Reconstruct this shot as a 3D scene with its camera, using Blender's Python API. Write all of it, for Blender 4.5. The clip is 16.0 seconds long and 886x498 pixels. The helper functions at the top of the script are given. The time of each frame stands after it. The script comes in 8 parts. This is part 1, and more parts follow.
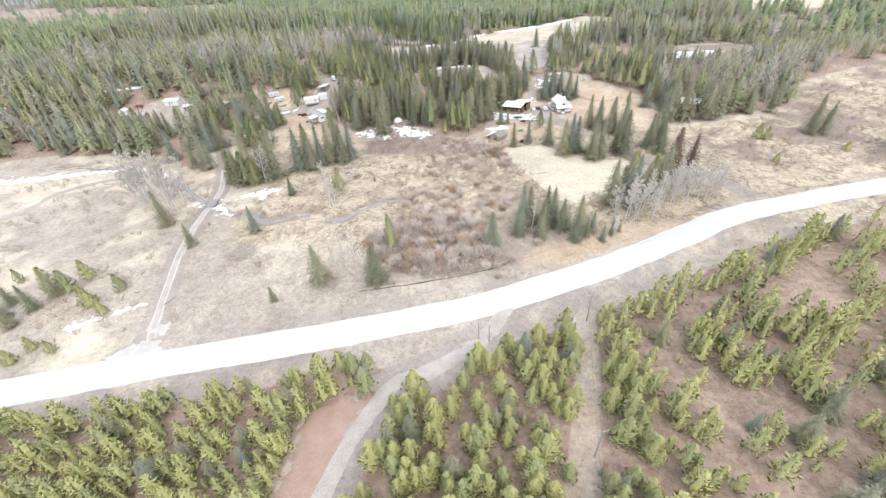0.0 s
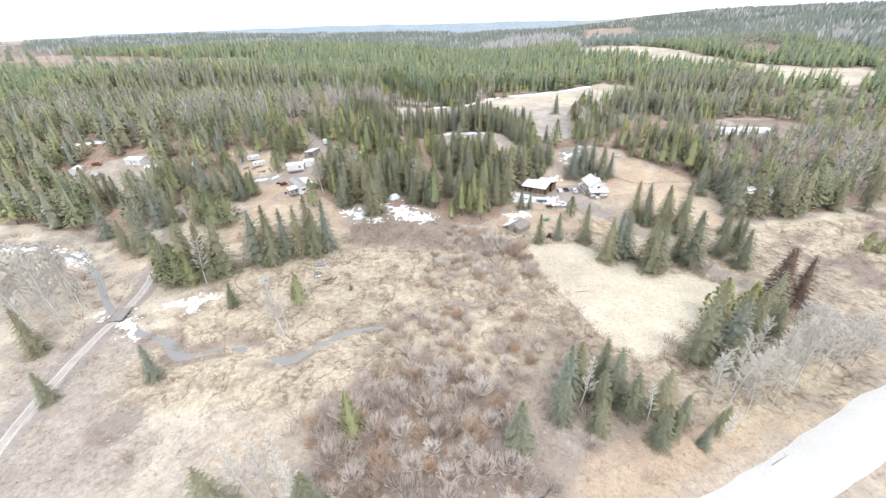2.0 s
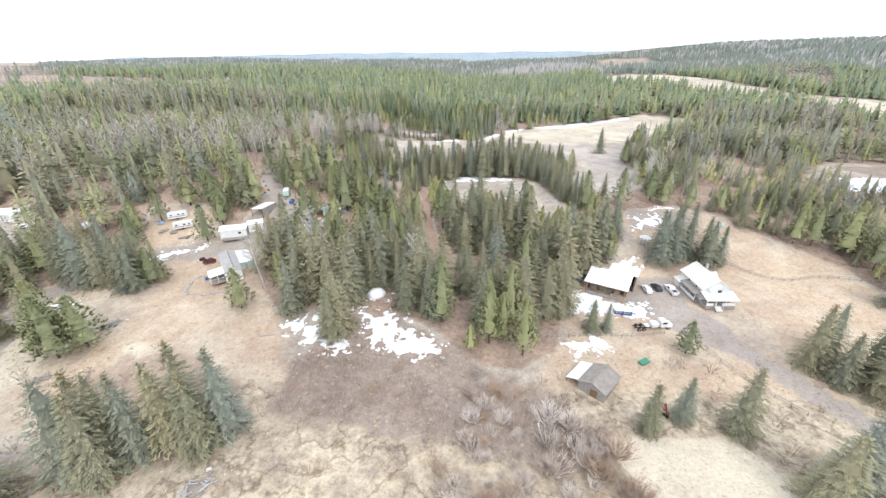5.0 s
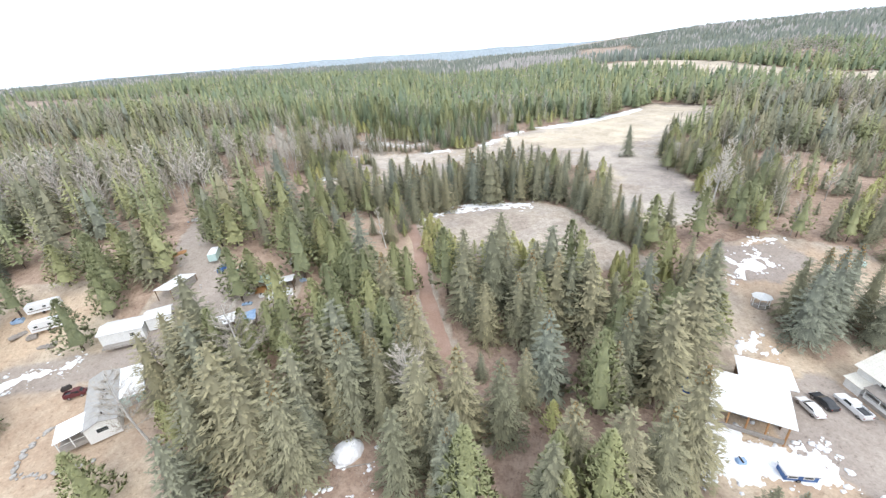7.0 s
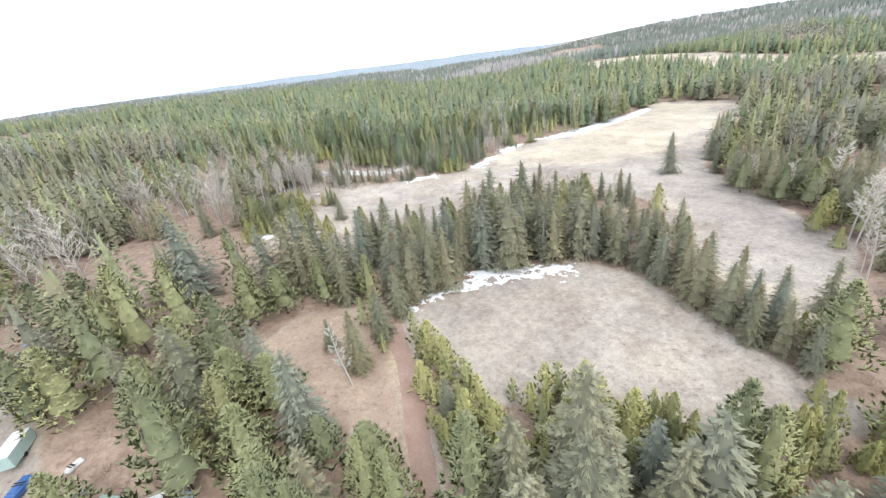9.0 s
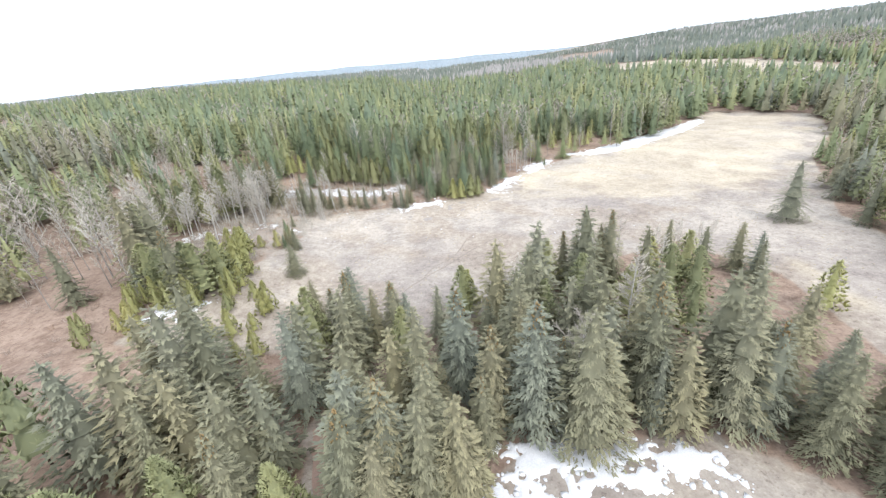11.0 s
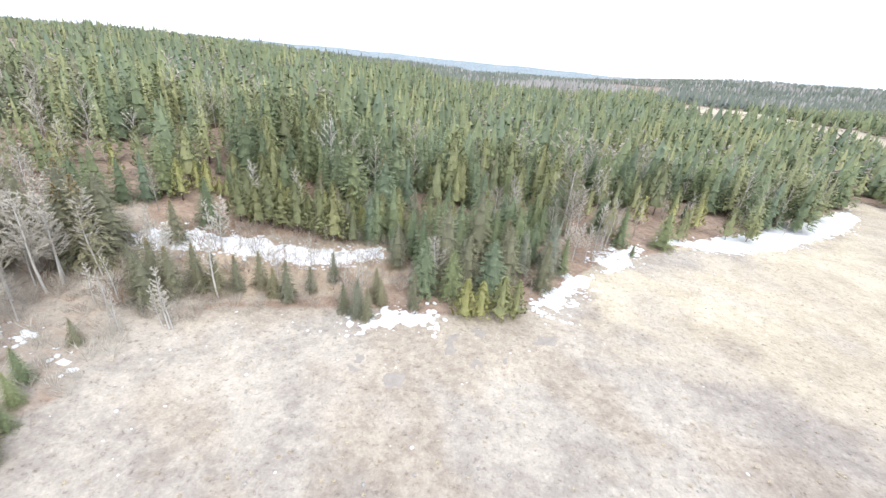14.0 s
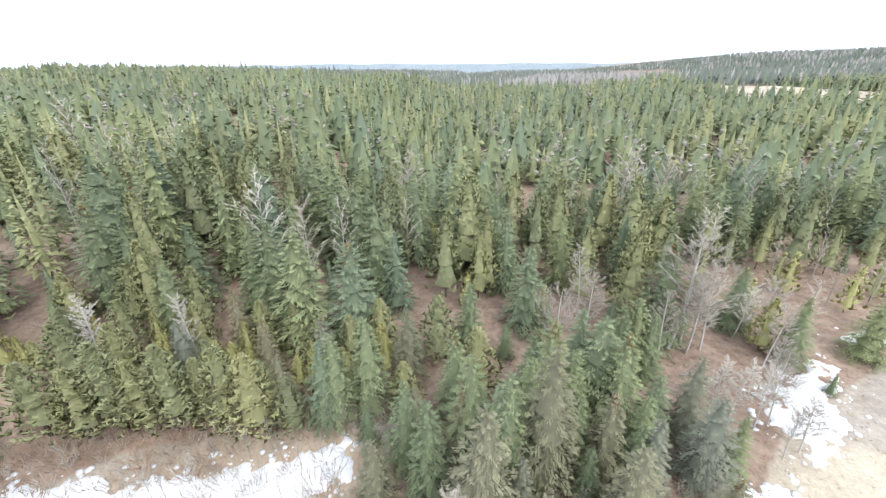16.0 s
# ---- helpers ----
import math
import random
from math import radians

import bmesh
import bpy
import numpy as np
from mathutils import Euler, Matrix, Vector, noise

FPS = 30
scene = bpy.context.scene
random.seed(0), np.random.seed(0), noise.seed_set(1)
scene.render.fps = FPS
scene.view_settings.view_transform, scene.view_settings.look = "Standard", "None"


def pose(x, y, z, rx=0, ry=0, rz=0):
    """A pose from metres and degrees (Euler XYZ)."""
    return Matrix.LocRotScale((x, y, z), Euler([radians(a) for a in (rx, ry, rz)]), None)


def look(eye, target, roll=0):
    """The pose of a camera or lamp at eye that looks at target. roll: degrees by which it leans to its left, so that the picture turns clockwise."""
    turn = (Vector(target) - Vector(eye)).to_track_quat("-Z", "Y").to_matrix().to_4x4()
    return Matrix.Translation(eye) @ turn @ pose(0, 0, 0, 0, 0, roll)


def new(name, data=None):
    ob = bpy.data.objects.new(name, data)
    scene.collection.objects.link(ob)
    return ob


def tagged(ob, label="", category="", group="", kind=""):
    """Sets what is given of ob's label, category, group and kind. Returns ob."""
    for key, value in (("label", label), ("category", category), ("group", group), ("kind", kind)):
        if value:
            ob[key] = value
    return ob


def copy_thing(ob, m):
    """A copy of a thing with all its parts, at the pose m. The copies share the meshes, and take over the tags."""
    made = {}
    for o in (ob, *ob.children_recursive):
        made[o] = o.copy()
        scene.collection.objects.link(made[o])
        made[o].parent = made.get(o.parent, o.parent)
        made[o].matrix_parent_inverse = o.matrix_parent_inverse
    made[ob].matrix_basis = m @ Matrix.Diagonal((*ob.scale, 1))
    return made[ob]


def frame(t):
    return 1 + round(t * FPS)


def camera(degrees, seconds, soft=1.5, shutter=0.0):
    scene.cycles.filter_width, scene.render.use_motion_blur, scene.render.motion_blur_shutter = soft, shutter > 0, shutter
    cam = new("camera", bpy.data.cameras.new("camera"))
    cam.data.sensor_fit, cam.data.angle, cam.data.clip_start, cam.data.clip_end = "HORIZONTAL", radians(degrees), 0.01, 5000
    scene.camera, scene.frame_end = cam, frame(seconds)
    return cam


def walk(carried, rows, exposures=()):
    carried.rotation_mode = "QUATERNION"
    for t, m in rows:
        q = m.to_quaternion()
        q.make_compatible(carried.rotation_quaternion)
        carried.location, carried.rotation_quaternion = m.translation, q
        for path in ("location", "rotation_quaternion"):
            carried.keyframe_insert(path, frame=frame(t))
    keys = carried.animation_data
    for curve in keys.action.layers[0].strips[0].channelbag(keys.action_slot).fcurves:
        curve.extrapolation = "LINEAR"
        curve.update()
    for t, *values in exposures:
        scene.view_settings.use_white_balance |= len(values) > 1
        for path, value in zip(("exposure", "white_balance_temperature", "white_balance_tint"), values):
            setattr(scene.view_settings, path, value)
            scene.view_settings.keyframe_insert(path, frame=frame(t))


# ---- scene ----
cam = camera(97.8, 16.0, 1.35)
METRES, EYE, TILT, LEAN, TURN = 440.0, 77.0, -36.0, 3.5, 0.0
ROWS = [
    (0.0, 0.0, 0.0, 0.0, 0.0, -0.0, -0.0),
    (0.5, 0.0006, 0.0282, 0.0178, -0.13, 7.98, 0.21),
    (1.0, 0.0011, 0.0551, 0.0356, -0.07, 8.01, -0.23),
    (1.5, 0.0014, 0.0817, 0.0528, 0.38, 7.65, -1.39),
    (2.0, 0.0012, 0.108, 0.0691, 0.45, 6.99, -2.64),
    (2.5, 0.0012, 0.1345, 0.0849, 1.1, 6.83, -6.09),
    (3.0, 0.0002, 0.1612, 0.1005, 1.23, 6.73, -7.75),
    (3.5, -0.0013, 0.188, 0.1168, 1.25, 7.91, -8.97),
    (4.0, -0.0033, 0.2149, 0.1326, 1.4, 10.08, -8.17),
    (6.5, -0.0189, 0.3446, 0.2144, 0.59, 10.5, 0.34),
    (7.0, -0.0216, 0.3716, 0.2313, 0.84, 10.44, 0.16),
    (7.5, -0.0241, 0.3985, 0.249, 0.68, 11.03, 0.13),
    (8.0, -0.0262, 0.4249, 0.2669, 0.62, 11.2, 1.85),
    (8.5, -0.0276, 0.4514, 0.2845, 0.28, 11.46, 4.26),
    (9.0, -0.0285, 0.4774, 0.3028, -0.39, 11.47, 4.79),
    (11.5, -0.0261, 0.6093, 0.3872, -1.07, 11.5, 1.01),
    (12.0, -0.0245, 0.6352, 0.4048, -2.16, 10.69, -1.88),
    (12.5, -0.023, 0.6611, 0.4212, -1.85, 10.74, -3.32),
    (13.0, -0.0222, 0.6867, 0.4382, -1.81, 10.94, -2.92),
    (13.5, -0.0217, 0.712, 0.4561, -2.2, 11.44, -6.29),
    (14.0, -0.0216, 0.7374, 0.4742, -2.08, 11.72, -8.92),
    (14.5, -0.0225, 0.7626, 0.4924, -1.84, 11.9, -9.85),
    (15.0, -0.0241, 0.7876, 0.5106, -1.63, 12.06, -10.59),
    (15.5, -0.0264, 0.8119, 0.529, -1.16, 11.99, -7.45),
    (16.0, -0.0291, 0.8347, 0.5468, 0.81, 11.97, -4.18),
]
walk(cam, [(t, pose(0, 0, EYE, TILT, LEAN, TURN) @ pose(METRES * x, METRES * y, METRES * z, 90 + pitch, roll, yaw)) for t, x, y, z, yaw, pitch, roll in ROWS])

# ---------------------------------------------------------------- world, sun
world = bpy.data.worlds.new("overcast_sky")
scene.world = world
world.use_nodes = True
wn, wl = world.node_tree.nodes, world.node_tree.links
wn.clear()
SUN_EL, SUN_ROT = radians(48), radians(150)
sky = wn.new("ShaderNodeTexSky")
sky.sky_type, sky.sun_disc, sky.sun_elevation, sky.sun_rotation = "NISHITA", False, SUN_EL, SUN_ROT
sky.air_density, sky.dust_density = 1.0, 3.0
sky_bg = wn.new("ShaderNodeBackground")
sky_bg.inputs["Strength"].default_value = 0.10
cloud_noise = wn.new("ShaderNodeTexNoise")
cloud_noise.inputs["Scale"].default_value, cloud_noise.inputs["Detail"].default_value = 2.2, 5.0
cloud_ramp = wn.new("ShaderNodeValToRGB")
cloud_ramp.color_ramp.elements[0].color = (0.83, 0.93, 1.10, 1)
cloud_ramp.color_ramp.elements[1].color = (0.94, 0.99, 1.09, 1)
cloud_bg = wn.new("ShaderNodeBackground")
cloud_bg.inputs["Strength"].default_value = 2.05
sky_mix = wn.new("ShaderNodeMixShader")
sky_mix.inputs["Fac"].default_value = 0.85
w_out = wn.new("ShaderNodeOutputWorld")
wl.new(sky.outputs["Color"], sky_bg.inputs["Color"])
wl.new(cloud_noise.outputs["Fac"], cloud_ramp.inputs["Fac"])
wl.new(cloud_ramp.outputs["Color"], cloud_bg.inputs["Color"])
wl.new(sky_bg.outputs["Background"], sky_mix.inputs[1])
wl.new(cloud_bg.outputs["Background"], sky_mix.inputs[2])
wl.new(sky_mix.outputs["Shader"], w_out.inputs["Surface"])
sun_data = bpy.data.lights.new("sun", "SUN")
sun_data.energy, sun_data.angle, sun_data.color = 1.5, radians(25), (1.0, 0.96, 0.90)
sun = new("sun", sun_data)
sun.matrix_world = look((0, 0, 400), (0 - 400 * math.sin(SUN_ROT) / math.tan(SUN_EL), -400 * math.cos(SUN_ROT) / math.tan(SUN_EL), 0))

# ---------------------------------------------------------------- materials
def nodes_of(name):
    m = bpy.data.materials.new(name)
    m.use_nodes = True
    return m, m.node_tree.nodes, m.node_tree.links, m.node_tree.nodes["Principled BSDF"]


def ramp_node(n, stops):
    r = n.new("ShaderNodeValToRGB")
    e = r.color_ramp.elements
    e[0].position, e[0].color = stops[0][0], (*stops[0][1], 1)
    e[1].position, e[1].color = stops[-1][0], (*stops[-1][1], 1)
    for p, c in stops[1:-1]:
        k = e.new(p)
        k.color = (*c, 1)
    return r


def noise_node(n, l, scale, detail=4.0, rough=0.6, coord=None):
    t = n.new("ShaderNodeTexNoise")
    t.inputs["Scale"].default_value, t.inputs["Detail"].default_value, t.inputs["Roughness"].default_value = scale, detail, rough
    if coord is not None:
        l.new(coord, t.inputs["Vector"])
    return t


def mixed(n, l, fac, a, b, blend="MIX"):
    x = n.new("ShaderNodeMix")
    x.data_type, x.blend_type = "RGBA", blend
    for sock, v in ((x.inputs[0], fac), (x.inputs[6], a), (x.inputs[7], b)):
        if isinstance(v, (int, float)):
            sock.default_value = v
        elif isinstance(v, tuple):
            sock.default_value = (*v, 1)
        else:
            l.new(v, sock)
    return x.outputs[2]


def surface(name, low, high, scale=2.0, rough=0.8, metal=0.0, bump=0.3, fine=18.0, fleck=None, spec=0.3):
    """A worn opaque surface: two colours over a coarse noise, grain and bump from a fine one."""
    m, n, l, b = nodes_of(name)
    co = n.new("ShaderNodeTexCoord").outputs["Object"]
    big, small = noise_node(n, l, scale, 5, 0.6, co), noise_node(n, l, fine, 4, 0.7, co)
    r = ramp_node(n, [(0.3, low), (0.7, high)])
    l.new(big.outputs["Fac"], r.inputs["Fac"])
    g = ramp_node(n, [(0.25, (0.78, 0.78, 0.78)), (0.75, (1.15, 1.15, 1.15))])
    l.new(small.outputs["Fac"], g.inputs["Fac"])
    c = mixed(n, l, 1.0, r.outputs["Color"], g.outputs["Color"], "MULTIPLY")
    if fleck:
        f = ramp_node(n, [(0.60, (0, 0, 0)), (0.68, (1, 1, 1))])
        l.new(noise_node(n, l, scale * 3.1, 6, 0.7, co).outputs["Fac"], f.inputs["Fac"])
        c = mixed(n, l, f.outputs["Color"], c, fleck)
    l.new(c, b.inputs["Base Color"])
    b.inputs["Roughness"].default_value, b.inputs["Metallic"].default_value = rough, metal
    b.inputs["Specular IOR Level"].default_value = spec
    if bump:
        bp = n.new("ShaderNodeBump")
        bp.inputs["Strength"].default_value, bp.inputs["Distance"].default_value = bump, 0.05
        l.new(small.outputs["Fac"], bp.inputs["Height"])
        l.new(bp.outputs["Normal"], b.inputs["Normal"])
    return m


def foliage(name, stops, tips=(1.25, 1.2, 1.0)):
    """Needles or twigs: one hue per tree, a shade per clump, paler young ends; in conifers these also paint in crown
    shade.
    """
    m, n, l, b = nodes_of(name)
    info, geo = n.new("ShaderNodeObjectInfo"), n.new("ShaderNodeNewGeometry")
    at = n.new("ShaderNodeAttribute")
    at.attribute_name = "tint"
    add = n.new("ShaderNodeMath")
    l.new(info.outputs["Random"], add.inputs[0])
    l.new(at.outputs["Fac"], add.inputs[1])
    fr = n.new("ShaderNodeMath")
    fr.operation = "FRACT"
    l.new(add.outputs[0], fr.inputs[0])
    r = ramp_node(n, stops)
    l.new(fr.outputs[0], r.inputs["Fac"])
    isl = ramp_node(n, [(0.0, (0.92, 0.92, 0.92)), (1.0, (1.08, 1.08, 1.07))])
    l.new(geo.outputs["Random Per Island"], isl.inputs["Fac"])
    c = mixed(n, l, 1.0, r.outputs["Color"], isl.outputs["Color"], "MULTIPLY")
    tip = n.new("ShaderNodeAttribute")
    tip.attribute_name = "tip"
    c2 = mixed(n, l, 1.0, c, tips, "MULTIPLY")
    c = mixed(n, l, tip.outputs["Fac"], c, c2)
    l.new(c, b.inputs["Base Color"])
    b.inputs["Roughness"].default_value, b.inputs["Specular IOR Level"].default_value = 0.75, 0.15
    return m


M = {}
# strong tip factors: paler young ends, plus painted shade in the inner crown
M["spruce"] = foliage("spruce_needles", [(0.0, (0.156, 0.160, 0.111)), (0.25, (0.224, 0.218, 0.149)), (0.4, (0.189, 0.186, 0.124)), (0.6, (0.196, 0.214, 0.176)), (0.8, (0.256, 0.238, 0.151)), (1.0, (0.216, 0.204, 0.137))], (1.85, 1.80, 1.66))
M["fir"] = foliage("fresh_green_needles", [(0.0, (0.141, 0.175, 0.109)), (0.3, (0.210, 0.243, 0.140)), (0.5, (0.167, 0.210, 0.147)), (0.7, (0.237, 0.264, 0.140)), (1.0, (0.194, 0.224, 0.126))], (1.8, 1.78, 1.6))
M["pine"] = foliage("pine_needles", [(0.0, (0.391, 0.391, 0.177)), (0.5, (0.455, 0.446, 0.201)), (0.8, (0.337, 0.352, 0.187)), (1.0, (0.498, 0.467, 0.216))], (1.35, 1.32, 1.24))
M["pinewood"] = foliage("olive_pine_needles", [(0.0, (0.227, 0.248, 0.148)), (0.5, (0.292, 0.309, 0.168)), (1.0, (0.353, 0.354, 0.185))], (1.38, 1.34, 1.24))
M["cone"] = foliage("seed_cones", [(0.0, (0.30, 0.215, 0.115)), (1.0, (0.37, 0.27, 0.15))])
# far conifers: distance haze painted in, paler and bluer than near needles
M["farwood"] = foliage("hazed_far_needles", [(0.0, (0.150, 0.178, 0.155)), (0.5, (0.185, 0.210, 0.176)), (1.0, (0.222, 0.236, 0.190))], (1.3, 1.28, 1.25))
M["deadneedle"] = foliage("dead_needles", [(0.0, (0.135, 0.095, 0.08)), (1.0, (0.19, 0.135, 0.11))])
M["twig"] = foliage("bare_twigs", [(0.0, (0.36, 0.33, 0.305)), (0.5, (0.43, 0.40, 0.375)), (1.0, (0.31, 0.285, 0.265))])
M["paletwig"] = foliage("pale_bare_twigs", [(0.0, (0.50, 0.475, 0.45)), (0.5, (0.58, 0.55, 0.525)), (1.0, (0.45, 0.42, 0.395))])
M["midtwig"] = foliage("grey_bare_twigs", [(0.0, (0.42, 0.395, 0.37)), (0.5, (0.49, 0.465, 0.44)), (1.0, (0.37, 0.345, 0.32))])
M["brushtwig"] = foliage("brush_twigs", [(0.0, (0.31, 0.25, 0.22)), (0.3, (0.38, 0.315, 0.285)), (0.6, (0.36, 0.31, 0.295)), (0.8, (0.36, 0.25, 0.185)), (1.0, (0.26, 0.205, 0.18))])
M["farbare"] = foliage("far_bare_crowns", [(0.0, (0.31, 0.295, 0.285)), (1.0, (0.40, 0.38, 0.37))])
M["willow"] = foliage("willow_twigs", [(0.0, (0.46, 0.40, 0.385)), (0.3, (0.56, 0.50, 0.485)), (0.6, (0.52, 0.47, 0.465)), (0.75, (0.50, 0.36, 0.27)), (0.9, (0.34, 0.27, 0.245)), (1.0, (0.60, 0.57, 0.55))])
M["straw"] = foliage("dry_grass_blades", [(0.0, (0.44, 0.37, 0.27)), (0.6, (0.52, 0.45, 0.34)), (1.0, (0.34, 0.27, 0.20))])
M["bark"] = surface("conifer_bark", (0.10, 0.075, 0.06), (0.17, 0.135, 0.11), 3.0, 0.95)
M["birchbark"] = surface("birch_bark", (0.50, 0.48, 0.45), (0.68, 0.66, 0.63), 1.2, 0.8, fleck=(0.10, 0.09, 0.08))
M["gravel"] = surface("road_gravel", (0.545, 0.52, 0.48), (0.60, 0.575, 0.535), 0.10, 0.95, fine=4.0, bump=0.4)
M["lane"] = surface("lane_dirt", (0.38, 0.33, 0.29), (0.50, 0.45, 0.40), 0.3, 0.95, fine=3.0)
M["paledirt"] = surface("pale_rut_dirt", (0.46, 0.415, 0.365), (0.60, 0.565, 0.52), 0.35, 0.95, fine=3.0)
M["reddirt"] = surface("red_brown_dirt", (0.36, 0.235, 0.18), (0.44, 0.31, 0.25), 0.25, 0.95, fine=3.0)
M["snow"] = surface("old_snow", (0.80, 0.81, 0.83), (0.90, 0.90, 0.91), 0.6, 0.6, fine=5.0, bump=0.5)
M["rut"] = surface("rut_soil", (0.25, 0.21, 0.175), (0.34, 0.29, 0.25), 0.8, 0.9)
M["hollow"] = surface("damp_field_soil", (0.34, 0.30, 0.265), (0.42, 0.38, 0.34), 0.9, 0.95)
M["mud"] = surface("wet_mud", (0.09, 0.075, 0.06), (0.15, 0.125, 0.10), 0.7, 0.6)
M["white"] = surface("white_siding", (0.70, 0.70, 0.68), (0.80, 0.80, 0.78), 0.8, 0.6, fine=6)
M["cream"] = surface("cream_roof_sheet", (0.66, 0.63, 0.55), (0.76, 0.73, 0.65), 0.5, 0.55, fine=5)
M["metalroof"] = surface("white_metal_roof", (0.78, 0.79, 0.80), (0.86, 0.86, 0.86), 0.3, 0.4, fine=4, bump=0.1)
M["greyroof"] = surface("grey_roof_sheet", (0.36, 0.35, 0.33), (0.46, 0.45, 0.43), 0.6, 0.7, fine=6)
M["shingle"] = surface("brown_grey_shingles", (0.24, 0.21, 0.185), (0.33, 0.30, 0.27), 0.9, 0.9, fine=8)
M["log"] = surface("brown_logs", (0.14, 0.085, 0.05), (0.24, 0.155, 0.09), 1.5, 0.85)
M["plank"] = surface("weathered_planks", (0.26, 0.235, 0.21), (0.38, 0.35, 0.32), 1.8, 0.9)
M["orangewood"] = surface("orange_stained_wood", (0.34, 0.17, 0.07), (0.46, 0.25, 0.11), 1.5, 0.7)
M["dark"] = surface("dark_interior_board", (0.035, 0.03, 0.028), (0.07, 0.06, 0.055), 1.0, 0.9)
M["tyre"] = surface("tyre_rubber", (0.02, 0.02, 0.02), (0.035, 0.035, 0.035), 3, 0.9)
M["rim"] = surface("steel_rim", (0.35, 0.35, 0.36), (0.5, 0.5, 0.5), 3, 0.4, 0.8, 0.05)
M["carwhite"] = surface("white_car_paint", (0.74, 0.75, 0.76), (0.8, 0.8, 0.8), 0.8, 0.3, bump=0, spec=0.5)
M["carblack"] = surface("dark_grey_car_paint", (0.03, 0.032, 0.036), (0.05, 0.052, 0.056), 0.8, 0.25, bump=0, spec=0.5)
M["carblue"] = surface("blue_car_paint", (0.03, 0.10, 0.30), (0.05, 0.15, 0.38), 0.8, 0.3, bump=0, spec=0.5)
M["carred"] = surface("dull_red_paint", (0.24, 0.04, 0.03), (0.34, 0.07, 0.05), 0.8, 0.5, bump=0.05)
M["maroon"] = surface("faded_maroon_paint", (0.10, 0.025, 0.03), (0.16, 0.05, 0.05), 0.8, 0.5, bump=0.05)
M["bluetarp"] = surface("blue_tarp", (0.18, 0.30, 0.50), (0.42, 0.55, 0.70), 0.8, 0.6)
M["green"] = surface("green_paint", (0.05, 0.20, 0.13), (0.08, 0.28, 0.19), 1.0, 0.6)
M["mint"] = surface("pale_green_panel", (0.42, 0.56, 0.52), (0.52, 0.66, 0.62), 0.8, 0.6)
M["stone"] = surface("field_stone", (0.34, 0.32, 0.30), (0.52, 0.50, 0.47), 0.8, 0.9)
M["deadwood"] = surface("grey_dead_wood", (0.28, 0.25, 0.22), (0.42, 0.39, 0.36), 1.5, 0.9)
M["chrome"] = surface("bare_metal", (0.5, 0.5, 0.5), (0.62, 0.62, 0.62), 2, 0.3, 0.9, 0)
M["wire"] = surface("wire", (0.12, 0.12, 0.12), (0.18, 0.18, 0.18), 1, 0.6, 0.5, 0)

gm, gn, gl, gb = nodes_of("window_glass")
gb.inputs["Base Color"].default_value = (0.03, 0.04, 0.045, 1)
gb.inputs["Roughness"].default_value = 0.06
M["glass"] = gm
wm, wnn, wll, wb = nodes_of("creek_water")
# muddy base colour lifted to paint in the pale sky reflection
wb.inputs["Base Color"].default_value = (0.27, 0.26, 0.245, 1)
wb.inputs["Roughness"].default_value = 0.25
wb.inputs["Specular IOR Level"].default_value = 0.35
wbump = wnn.new("ShaderNodeBump")
wbump.inputs["Strength"].default_value, wbump.inputs["Distance"].default_value = 0.15, 0.05
wll.new(noise_node(wnn, wll, 2.5, 3, 0.6, wnn.new("ShaderNodeTexCoord").outputs["Object"]).outputs["Fac"], wbump.inputs["Height"])
wll.new(wbump.outputs["Normal"], wb.inputs["Normal"])
M["water"] = wm


